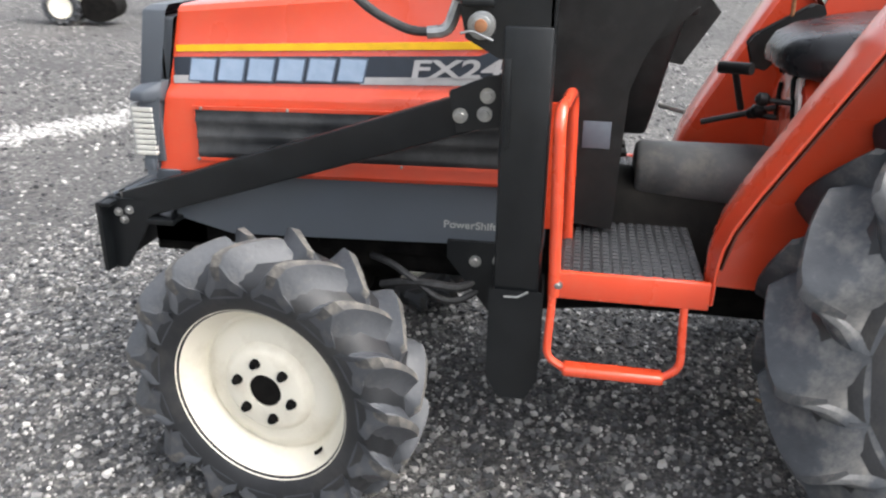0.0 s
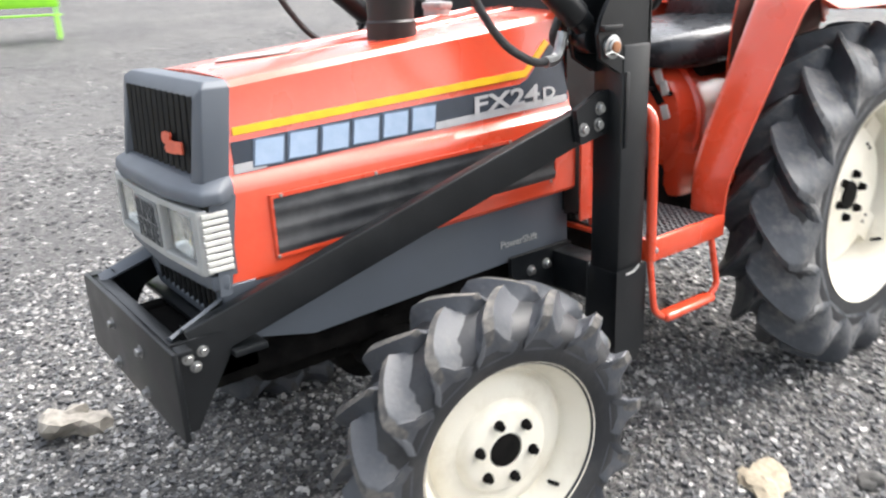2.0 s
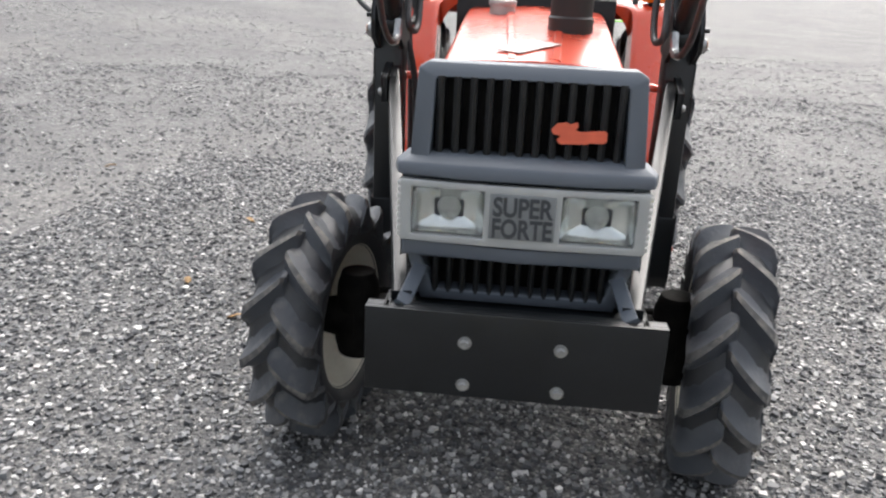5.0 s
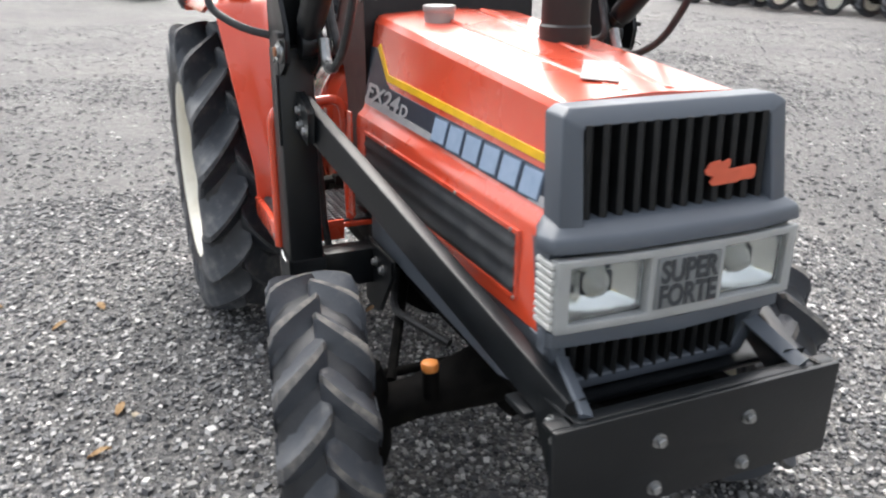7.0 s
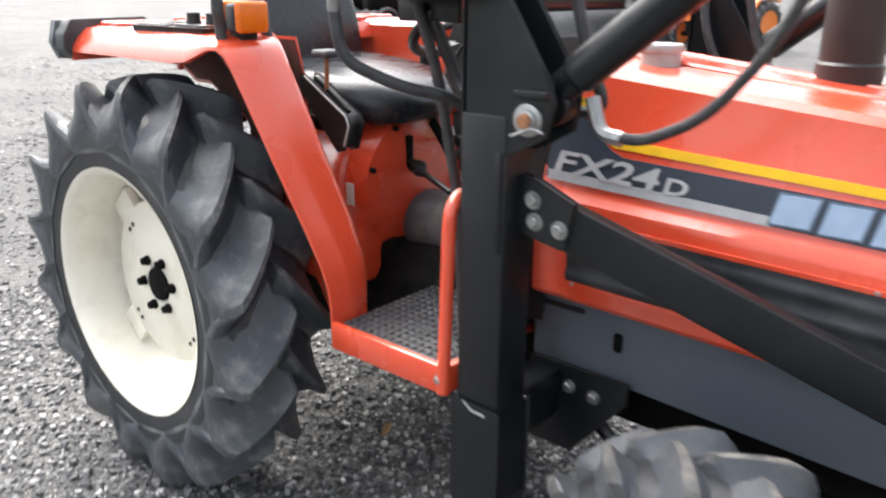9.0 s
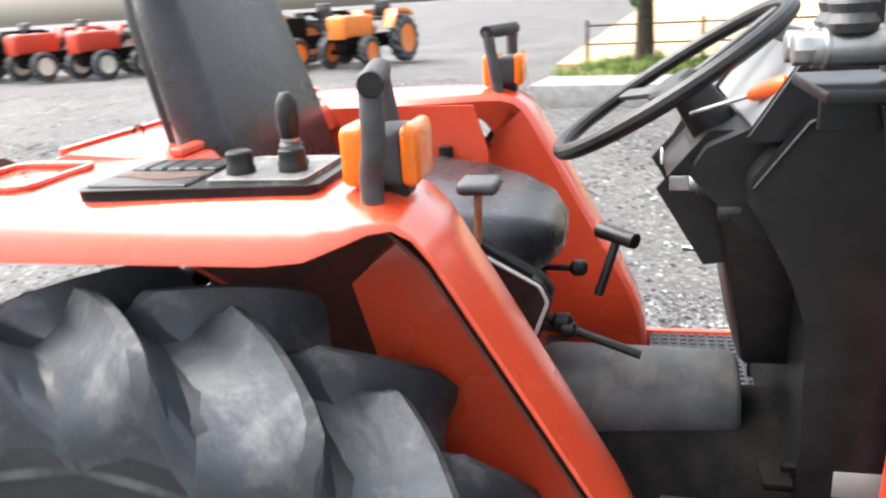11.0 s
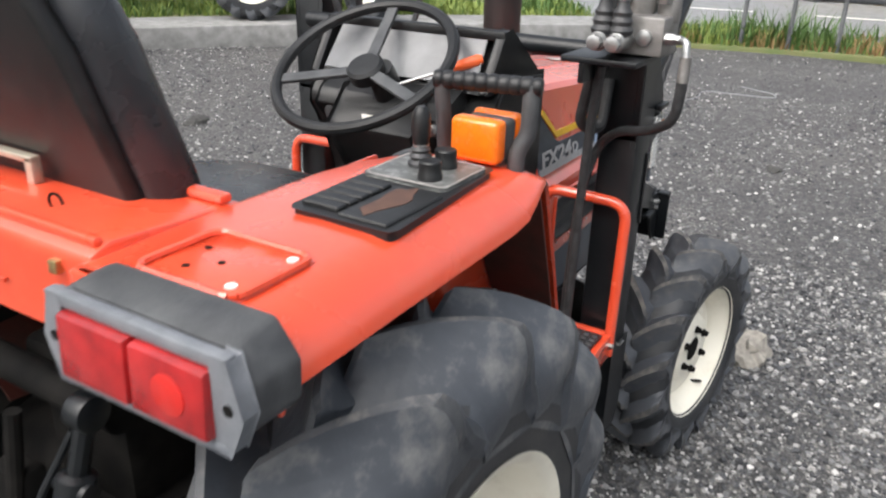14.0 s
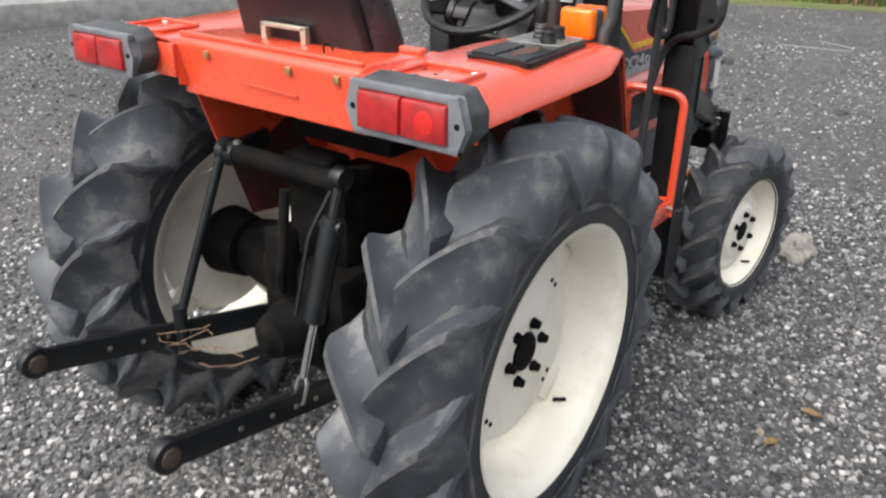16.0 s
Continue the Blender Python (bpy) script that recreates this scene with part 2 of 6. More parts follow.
def bar(p, q, w, h, b=0.003, up=(0, 0, 1)):
    """A straight beam of rectangular section from p to q: w sideways, h upwards."""
    p, q = Vector(p), Vector(q)
    d = (q - p).normalized()
    s = d.cross(Vector(up)).normalized()
    u = s.cross(d)
    bm = bmesh.new()
    ends = []
    for c in (p, q):
        ends.append([bm.verts.new(c + s * w / 2 * i + u * h / 2 * j) for i, j in ((-1, -1), (1, -1), (1, 1), (-1, 1))])
    bm.faces.new(ends[0])
    bm.faces.new(ends[1][::-1])
    for i in range(4):
        bm.faces.new((ends[0][i], ends[0][(i + 1) % 4], ends[1][(i + 1) % 4], ends[1][i]))
    return bev(bm, b)


def lathe(profile, axis="x", seg=48, close=False):
    """Profile rows of (along the axis, radius)."""
    bm = bmesh.new()
    rings = []
    for a, r in profile:
        ring = []
        for k in range(seg):
            c, s = math.cos(k * math.tau / seg) * r, math.sin(k * math.tau / seg) * r
            ring.append(bm.verts.new({"x": (a, c, s), "y": (s, a, c), "z": (c, s, a)}[axis]))
        rings.append(ring)
    pairs = list(zip(rings, rings[1:])) + ([(rings[-1], rings[0])] if close else [])
    for a, b in pairs:
        for k in range(seg):
            bm.faces.new((a[k], a[(k + 1) % seg], b[(k + 1) % seg], b[k]))
    if not close:
        bm.faces.new(rings[0][::-1])
        bm.faces.new(rings[-1])
    return bm


def disc_at(c, r, h, axis="x", seg=20, b=0.002):
    bm = lathe([(-h / 2, r), (h / 2, r)], axis, seg)
    return moved(bev(bm, b, 2, 50), Matrix.Translation(c))


def hexbolt(c, r, h, axis="x", sign=1):
    """A washer and a hexagon head standing off a face at c."""
    w = lathe([(0, r * 1.45), (h * 0.18, r * 1.45)], axis, 16)
    hx = bev(lathe([(h * 0.18, r), (h, r)], axis, 6), h * 0.12, 1, 40)
    bm = join(w, hx)
    if sign < 0:
        bmesh.ops.transform(bm, matrix=Matrix.Diagonal({"x": (-1, 1, 1, 1), "y": (1, -1, 1, 1), "z": (1, 1, -1, 1)}[axis]), verts=bm.verts)
    return moved(bm, Matrix.Translation(c))


def loft(sections, w=0.0, caps=True, closed=True):
    bm = bmesh.new()
    rings = [[bm.verts.new(p) for p in s] for s in sections]
    n = len(rings[0])
    for a, b in zip(rings, rings[1:]):
        for k in range(n if closed else n - 1):
            bm.faces.new((a[k], a[(k + 1) % n], b[(k + 1) % n], b[k]))
    if caps and closed:
        bm.faces.new(rings[0][::-1])
        bm.faces.new(rings[-1])
    return bev(bm, w)


def rrect(w, h, r, n=5):
    """A rounded rectangle about the origin, as a list of 2D points."""
    out = []
    for cx, cy, a0 in ((w / 2 - r, h / 2 - r, 0), (-w / 2 + r, h / 2 - r, 90), (-w / 2 + r, -h / 2 + r, 180), (w / 2 - r, -h / 2 + r, 270)):
        for i in range(n + 1):
            a = radians(a0 + 90 * i / n)
            out.append((cx + r * math.cos(a), cy + r * math.sin(a)))
    return out


def mirrored(bm):
    bmesh.ops.transform(bm, matrix=Matrix.Diagonal((-1, 1, 1, 1)), verts=bm.verts)
    bmesh.ops.reverse_faces(bm, faces=bm.faces)
    return bm


def sided(make, s):
    """The part as made for the tractor's right side (+x), or its mirror image."""
    bm = make()
    return bm if s > 0 else mirrored(bm)


def letters(text, size, material, parent, m, name="lettering", extrude=0.0008, shear=0.0, width=None, label="", bold=0.012):
    cu = bpy.data.curves.new("letters", "FONT")
    cu.body, cu.size, cu.extrude, cu.shear, cu.align_x, cu.offset = text, size, extrude, shear, "LEFT", size * bold
    tmp = bpy.data.objects.new("tmp_letters", cu)
    scene.collection.objects.link(tmp)
    bpy.context.view_layer.update()
    me = bpy.data.meshes.new_from_object(tmp.evaluated_get(bpy.context.evaluated_depsgraph_get()))
    bpy.data.objects.remove(tmp)
    if width:
        xs = [v.co.x for v in me.vertices]
        k = width / (max(xs) - min(xs))
        for v in me.vertices:
            v.co.x = (v.co.x - min(xs)) * k
    me.materials.clear()
    me.materials.append(material)
    ob = new(name, me)
    ob.matrix_basis = m
    hang(ob, parent)
    if label:
        ob["label"] = label
    return ob

# ---- tractor ----
tractor = empty_thing("tractor", "red compact tractor with cream wheels and black loader masts on gravel", "tractor")
LR = ((1, "right"), (-1, "left"))


def lerp(a, b, t):
    return a + (b - a) * t


def hood_t(y):
    return (1.80 - y) / 0.86


# half sections (x, z) of the bonnet, front and rear
HOOD_F = [(0.0, 1.056), (0.165, 1.050), (0.178, 1.046), (0.187, 1.034), (0.205, 0.872), (0.209, 0.866), (0.222, 0.852), (0.226, 0.838), (0.229, 0.664), (0.224, 0.655)]
HOOD_R = [(0.0, 1.140), (0.185, 1.128), (0.198, 1.124), (0.209, 1.110), (0.244, 0.900), (0.250, 0.892), (0.262, 0.880), (0.266, 0.866), (0.266, 0.695), (0.260, 0.686)]


def hood_x(y, z):
    t = hood_t(y)
    x0, z0 = lerp(HOOD_F[4][0], HOOD_R[4][0], t), lerp(HOOD_F[4][1], HOOD_R[4][1], t)
    x1, z1 = lerp(HOOD_F[3][0], HOOD_R[3][0], t), lerp(HOOD_F[3][1], HOOD_R[3][1], t)
    return lerp(x0, x1, (z - z0) / (z1 - z0))


def hood_bm():
    rows = []
    for i in range(25):
        t = i / 24
        y = lerp(1.805, 0.94, t)
        half = [(lerp(a[0], b[0], t), lerp(a[1], b[1], t)) for a, b in zip(HOOD_F, HOOD_R)]
        fwd = max(0.0, 1 - i / 2.0) * 0.185
        full = [(x, y + fwd * max(0.0, 1.035 - z), z) for x, z in half]
        rows.append(full + [(-x, yy, z) for x, yy, z in full[:0:-1]])
    return loft(rows)


hood = part("bonnet", hood_bm(), RED, tractor, "glossy red sheet-metal bonnet", 28)
# raised ribs on top of the bonnet
for s, _ in LR:
    rib = loft([[(s * (0.045 + 0.03 * t - w), lerp(1.78, 0.98, t), lerp(1.053, 1.134, t) + h) for w, h in ((0.012, 0), (0.007, 0.005), (-0.007, 0.005), (-0.012, 0))] for t in (0, 0.5, 1)])
    part("pressed_rib", rib, RED, hood)


# bonnet decals
def on_side(s, y, z, off=0.0015):
    return (s * (hood_x(y, z) + off), y, z)


def band(s, y0, y1, zf0, zf1, zr0, zr1, off, n=10):
    """A flat strip on the bonnet's side; z at the front (y 1.80) and at y 1.05."""
    bm = bmesh.new()
    rows = []
    for i in range(n + 1):
        y = lerp(y0, y1, i / n)
        t = (1.80 - y) / 0.75
        a, b = lerp(zf0, zr0, t), lerp(zf1, zr1, t)
        rows.append([bm.verts.new(on_side(s, y, z, o)) for z, o in ((a, 0), (a, off), (b, off), (b, 0))])
    for p, q in zip(rows, rows[1:]):
        for k in range(3):
            bm.faces.new((p[k], p[k + 1], q[k + 1], q[k]))
    bm.faces.new(rows[0])
    bm.faces.new(rows[-1][::-1])
    return bm


def quadstrip(s, pts, off):
    """A flat decal polygon on the bonnet's side, from (y, z) points."""
    bm = bmesh.new()
    lo = [bm.verts.new(on_side(s, y, z, 0)) for y, z in pts]
    hi = [bm.verts.new(on_side(s, y, z, off)) for y, z in pts]
    bm.faces.new(hi)
    for i in range(len(pts)):
        j = (i + 1) % len(pts)
        bm.faces.new((lo[i], lo[j], hi[j], hi[i]))
    return bm


for s, _ in LR:
    decal = part("decal_band", join(band(s, 1.822, 1.09, 0.874, 0.934, 0.908, 0.968, 0.003),
                                    quadstrip(s, [(1.09, 0.906), (1.09, 0.968), (1.07, 0.975), (0.985, 1.05), (0.945, 1.05), (0.945, 0.914)], 0.003)), DECAL_NAVY, hood, "dark navy decal band")
    part("silver_strip", band(s, 1.824, 1.757, 0.874, 0.892, 0.907, 0.925, 0.004, 2), DECAL_SILVER, decal)
    part("silver_strip", band(s, 1.36, 0.95, 0.874, 0.888, 0.906, 0.923, 0.004), DECAL_SILVER, decal)
    part("yellow_stripe", join(band(s, 1.814, 1.075, 0.946, 0.961, 0.982, 0.998, 0.003),
                               quadstrip(s, [(1.075, 0.980), (1.075, 0.997), (1.000, 1.062), (0.988, 1.052)], 0.003)), DECAL_YELLOW, hood, "yellow pinstripe")
    # maker's mark: six slanted blocks, each on a darker edge
    for i in range(6):
        yc = (1.748 - i * 0.0735) if s < 0 else (1.392 + i * 0.0735)
        t = (1.80 - yc) / 0.75
        za, zb = lerp(0.881, 0.914, t), lerp(0.929, 0.960, t)
        for half, grow, off, paint, name in ((0.0335, 0.0035, 0.0045, DECAL_EDGE, "mark_edge"), (0.0295, 0.0, 0.006, DECAL_BLUE, "mark_block")):
            y0, y1, lean = yc - s * half, yc + s * half, s * 0.005
            part(name, quadstrip(s, [(y0 - lean, za - grow), (y1 - lean, za - grow), (y1 + lean, zb + grow), (y0 + lean, zb + grow)], off), paint, decal, "pale blue block of the maker's mark" if name == "mark_block" else "")
    # model designation
    y_start = 1.242 if s < 0 else 0.963
    base = 0.914 if s < 0 else 0.928
    a = Vector(on_side(s, y_start, base, 0.0065))
    ex = Vector(on_side(s, y_start + s * 0.26, base + (-0.012 * s if s > 0 else 0.012), 0.005)) - a
    ex.normalize()
    ez = (Vector(on_side(s, y_start, base + 0.05, 0.005)) - a).normalized()
    n = ex.cross(ez).normalized()
    ez = n.cross(ex)
    m = Matrix((ex, ez, n)).transposed().to_4x4()
    m.translation = a
    letters("FX24", 0.054, DECAL_SILVER, decal, m, "model_lettering", shear=0.12, width=0.205, bold=0.022, label="silver model lettering")
    md = m.copy()
    md.translation = a + ex * 0.214
    letters("D", 0.038, DECAL_SILVER, decal, md, "model_lettering", shear=0.1, width=0.042, bold=0.022, label="silver model lettering")

# side vents below the decals
for s, side in LR:
    fr = [(1.795, 0.835, 0.667), (0.96, 0.862, 0.700)]

    def vent(s=s):
        bm = bmesh.new()
        return bm
    x = 0.242
    surround = []
    zt = lambda y: lerp(0.818, 0.842, (1.76 - y) / 0.74)
    zb = lambda y: lerp(0.703, 0.727, (1.76 - y) / 0.74)
    xo = lambda y, o: s * (lerp(0.2285, 0.266, hood_t(y)) + o)
    y0, y1 = 1.765, 1.015
    rim = bmesh.new()
    ring_o = [(y0 + 0.008, zb(y0) - 0.008), (y0 + 0.008, zt(y0) + 0.008), (y1 - 0.008, zt(y1) + 0.008), (y1 - 0.008, zb(y1) - 0.008)]
    ring_i = [(y0, zb(y0)), (y0, zt(y0)), (y1, zt(y1)), (y1, zb(y1))]
    vo = [rim.verts.new((xo(y, 0.0), y, z)) for y, z in ring_o]
    vm = [rim.verts.new((xo(y, 0.006), (y - 1.39) * 0.992 + 1.39, z)) for y, z in ring_o]
    vi = [rim.verts.new((xo(y, 0.006), y, z)) for y, z in ring_i]
    vd = [rim.verts.new((xo(y, 0.001), y, z)) for y, z in ring_i]
    for A, B in ((vo, vm), (vm, vi), (vi, vd)):
        for k in range(4):
            rim.faces.new((A[k], A[(k + 1) % 4], B[(k + 1) % 4], B[k]))
    vent_rim = part("vent_frame", rim, RED, hood)
    pan = bmesh.new()
    n = 14
    rows = []
    for i in range(n + 1):
        f = i / n
        d = 0.0035 + 0.006 * max(0.0, math.sin(f * math.tau * 3.0 - 0.6))
        rows.append([pan.verts.new((xo(y, 0.0005 + d * 0.9), y, lerp(zb(y), zt(y), f))) for y in (y0, 1.39, y1)])
    for A, B in zip(rows, rows[1:]):
        for k in range(2):
            pan.faces.new((A[k], A[k + 1], B[k + 1], B[k]))
    part("vent_panel", pan, VENT, hood, "ribbed dusty dark grey side vent", 60)
    for yy, zz in ((1.748, zt(1.748) + 0.004), (1.53, zt(1.53) + 0.004), (1.26, zb(1.26) - 0.004), (1.03, zb(1.03) - 0.004), (1.765, zb(1.765) - 0.004), (1.16, zt(1.16) + 0.004)):
        part("vent_screw", disc_at((xo(yy, 0.007), yy, zz), 0.004, 0.004, "x", 10, 0.001), STEEL, hood)
    # grey lower skirt
    sk = prism([(1.87, 0.657), (0.93, 0.690), (0.93, 0.535), (1.70, 0.510), (1.84, 0.545)], "x", s * 0.215, s * 0.227, 0.003)
    skirt = part("side_skirt", sk, GREY, tractor, "dark grey engine side skirt")
    if s < 0:
        a = Vector((-0.2285, 1.165, 0.566))
        m = Matrix(((0, 0, -1), (-1, 0, 0), (0, 1, 0))).to_4x4()
        m.translation = a
        letters("PowerShift", 0.026, SILVER, skirt, m, "small_lettering", 0.0006, width=0.125, label="small pale lettering")
    else:
        part("slot", prism(rrect(0.020, 0.040, 0.008), "x", 0.2265, 0.2285, 0), DARK, skirt).location = (0, 1.115, 0.612)
        part("embossed_mark", prism(rrect(0.10, 0.012, 0.005), "x", 0.2265, 0.2285, 0), PLASTIC, skirt).location = (0, 0.99, 0.655)

# bonnet seam and sticker
part("bonnet_sticker", loft([[(x, y, z) for x, y, z in ((0.030, 1.74, 1.0640), (0.085, 1.70, 1.0670), (-0.005, 1.57, 1.0803), (-0.060, 1.61, 1.0768))],
                             [(x, y, z + 0.0015) for x, y, z in ((0.030, 1.74, 1.0640), (0.085, 1.70, 1.0670), (-0.005, 1.57, 1.0803), (-0.060, 1.61, 1.0768))]]), STICKER, hood, "weathered greyish white sticker")

# exhaust and caps
stack = part("exhaust_pipe", join(lathe([(1.06, 0.056), (1.125, 0.057), (1.13, 0.053), (1.75, 0.053)], "z", 28)), mat("brown_black_stack", (0.010, 0.008, 0.008), 0.45, color2=(0.022, 0.015, 0.014), scale=14), tractor, "dark brown-black exhaust stack")
stack.location = (-0.088, 1.36, 0)
capb = join(lathe([(1.10, 0.036), (1.140, 0.036)], "z", 20), bev(lathe([(1.140, 0.040), (1.156, 0.040)], "z", 14), 0.003))
fuel_cap = part("fuel_cap", capb, SILVER, tractor, "pale metal fuel cap")
fuel_cap.location = (0.095, 1.085, 0)

# ---- grille cowl ----
cowl = empty_thing("grille_cowl", "", "")
cowl.parent = tractor
cowl.matrix_basis = Matrix.Translation((0, -0.020, -0.004)) @ Matrix.Diagonal((1.005, 1, 1, 1))


def frame_bm(outer, inner, y_front_o, y_front_i, y_back):
    """A moulded frame: outer and inner outlines (x, z, y shift) from front to back."""
    bm = bmesh.new()
    n = len(outer)
    of = [bm.verts.new((x, y_front_o + d, z)) for x, z, d in outer]
    inn = [bm.verts.new((x, y_front_i + d, z)) for x, z, d in inner]
    ib = [bm.verts.new((x * 0.985, y_back(z), z)) for x, z, d in inner]
    ob = [bm.verts.new((x * 0.99, y_back(z), z)) for x, z, d in outer]
    for A, B in ((ob, of), (of, inn), (inn, ib)):
        for k in range(n):
            bm.faces.new((A[k], A[(k + 1) % n], B[(k + 1) % n], B[k]))
    return bev(bm, 0.007, 3, 20)


outer = [(-0.232, 0.862, 0.025), (0.232, 0.862, 0.025), (0.222, 1.045, 0.0), (0.205, 1.056, -0.012), (-0.205, 1.056, -0.012), (-0.222, 1.045, 0.0)]
inner = [(-0.192, 0.875, 0.030), (0.192, 0.875, 0.030), (0.186, 1.022, 0.004), (0.180, 1.027, 0.003), (-0.180, 1.027, 0.003), (-0.186, 1.022, 0.004)]
part("grille_frame", frame_bm(outer, inner, 1.895, 1.897, lambda z: 1.838 + 0.17 * max(0.0, 1.04 - z)), GREY, cowl, "grey moulded grille surround")
part("grille_backing", box(-0.192, 0.192, 1.872, 1.876, 0.86, 1.03, 0), DARK, cowl)
for i in range(12):
    x = -0.176 + i * 0.032
    sl = loft([[(x + dx, yy + dy, z) for dx, dy in ((-0.009, -0.02), (-0.007, 0.012), (0, 0.018), (0.007, 0.012), (0.009, -0.02))] for z, yy in ((0.866, 1.896), (1.03, 1.888))])
    part("grille_slat", sl, PLASTIC, cowl)
# script badge: a plain bar with a flag at one end
badge = prism([(-0.150, 0.924), (-0.146, 0.919), (-0.120, 0.919), (-0.112, 0.916), (-0.062, 0.914), (-0.056, 0.920), (-0.064, 0.930), (-0.048, 0.933), (-0.044, 0.940), (-0.054, 0.952), (-0.072, 0.955), (-0.079, 0.951), (-0.092, 0.956), (-0.094, 0.949), (-0.088, 0.941), (-0.100, 0.938), (-0.146, 0.942), (-0.150, 0.938)][::-1], "y", 1.916, 1.920, 0.001)
part("script_badge", badge, mat("orange_red_badge", (0.75, 0.14, 0.07), 0.45), cowl, "orange-red script badge")
# ledge
ledge = loft([[(-0.24, 1.862, z0), (-0.262, 1.90, z0), (-0.252, 1.94, z0), (-0.13, 1.962, z0), (0.13, 1.962, z0), (0.252, 1.94, z0), (0.262, 1.90, z0), (0.24, 1.862, z0)] for z0 in (0.838,)] +
             [[(-0.24, 1.862, 0.866), (-0.262, 1.90, 0.862), (-0.252, 1.935, 0.862), (-0.13, 1.955, 0.864), (0.13, 1.955, 0.864), (0.252, 1.935, 0.862), (0.262, 1.90, 0.862), (0.24, 1.862, 0.866)]] +
             [[(-0.23, 1.862, 0.884), (-0.238, 1.88, 0.880), (-0.225, 1.912, 0.880), (-0.12, 1.925, 0.881), (0.12, 1.925, 0.881), (0.225, 1.912, 0.880), (0.238, 1.88, 0.880), (0.23, 1.862, 0.884)]], 0.005)
part("grille_ledge", ledge, GREY, cowl, "grey ledge above the headlamps")
# cheeks behind the lamps
for s, _ in LR:
    part("cheek", sided(lambda: prism([(1.900, 0.660), (1.915, 0.660), (1.915, 0.845), (1.868, 0.845)], "x", 0.215, 0.246, 0.004), s), GREY, cowl)
part("lamp_core", box(-0.235, 0.235, 1.875, 1.900, 0.69, 0.842, 0.002), GREY, cowl)


def bezel_bm():
    """The silver lamp panel with two lamp openings and a middle field."""
    bm = bmesh.new()
    xs = [-0.245, -0.222, -0.076, -0.068, 0.068, 0.076, 0.222, 0.245]
    zs = [0.703, 0.718, 0.816, 0.830]
    yy = lambda x: 1.958 - 0.10 * max(0.0, abs(x) - 0.17) - 0.02 * abs(x)
    v = {(i, j): bm.verts.new((x, yy(x), z)) for i, x in enumerate(xs) for j, z in enumerate(zs)}
    for i in range(7):
        for j in range(3):
            if j == 1 and i in (1, 5):
                continue
            bm.faces.new((v[i, j], v[i + 1, j], v[i + 1, j + 1], v[i, j + 1]))
    r = bmesh.ops.extrude_face_region(bm, geom=bm.faces[:])
    bmesh.ops.translate(bm, vec=(0, -0.022, 0), verts=[g for g in r["geom"] if isinstance(g, bmesh.types.BMVert)])
    return bev(bm, 0.0025, 2, 40)


part("lamp_bezel", bezel_bm(), SILVER, cowl, "silver-grey headlamp bezel")
SILVER_BOWL = mat("silvered_reflector", (0.80, 0.81, 0.80), 0.22, 0.9, color2=(0.66, 0.67, 0.66), scale=30)
for s, _ in LR:
    lamp = part("headlamp", sided(lambda: loft([[(x, y, z) for x, z in ((0.078, 0.719), (0.220, 0.719), (0.220, 0.815), (0.078, 0.815))] for y in (1.925, 1.938)] +
                                               [[(x, 1.944, z) for x, z in ((0.086, 0.727), (0.212, 0.727), (0.212, 0.807), (0.086, 0.807))]], 0.002), s), HEADGLASS, cowl, "clear glass headlamp lens")
    part("reflector", sided(lambda: loft([[(0.149 + u * k, y, 0.767 + v * k2) for u, v in rrect(0.146, 0.100, 0.014, 4)] for y, k, k2 in ((1.936, 1.0, 1.0), (1.926, 0.93, 0.90), (1.914, 0.72, 0.66), (1.906, 0.40, 0.36))], 0, False) , s), SILVER_BOWL, lamp, "silvered lamp reflector")
    part("bulb", sided(lambda: moved(lathe([(1.904, 0.024), (1.912, 0.022), (1.926, 0.010), (1.932, 0.003)], "y", 18), Matrix.Translation((0.149, 0, 0.767))), s), RIBGLASS, lamp)
    part("side_marker", sided(lambda: join(*[box(0.236, 0.252, 1.886, 1.938, 0.708 + i * 0.0132, 0.7185 + i * 0.0132, 0.002, 1) for i in range(9)]), s), RIBGLASS, cowl, "ribbed clear side marker")
plate_mid = part("badge_plate", box(-0.065, 0.065, 1.953, 1.9605, 0.722, 0.814, 0.002), mat("badge_grey", (0.20, 0.21, 0.21), 0.5), cowl, "grey plate with two words in dark letters")
mt = Matrix(((-1, 0, 0), (0, 0, 1), (0, 1, 0))).to_4x4()
for word, z in (("SUPER", 0.771), ("FORTE", 0.727)):
    mw = mt.copy()
    mw.translation = (0.058, 1.9612, z)
    letters(word, 0.054, TEXT_DARK, plate_mid, mw, "badge_lettering", 0.0012, width=0.118, bold=0.03)
low = loft([[(-0.24, 1.894, z), (-0.250, 1.90, z), (-0.24, 1.93, z), (0, 1.95, z), (0.24, 1.93, z), (0.250, 1.90, z), (0.24, 1.894, z)] for z in (0.668, 0.698)], 0.004)
part("lower_band", low, GREY, cowl, "grey band under the headlamps")
outer = [(-0.205, 0.555, -0.02), (0.205, 0.555, -0.02), (0.235, 0.670, 0.0), (-0.235, 0.670, 0.0)]
inner = [(-0.180, 0.582, -0.016), (0.180, 0.582, -0.016), (0.203, 0.658, 0.0), (-0.203, 0.658, 0.0)]
part("lower_grille_frame", frame_bm(outer, inner, 1.915, 1.916, lambda z: 1.84), GREY, cowl)
part("lower_backing", box(-0.2, 0.2, 1.84, 1.85, 0.57, 0.66, 0), DARK, cowl)
for i in range(13):
    x = -0.174 + i * 0.029
    part("lower_slat", box(x - 0.006, x + 0.006, 1.86, 1.90, 0.572, 0.664, 0.004, 1), PLASTIC, cowl)

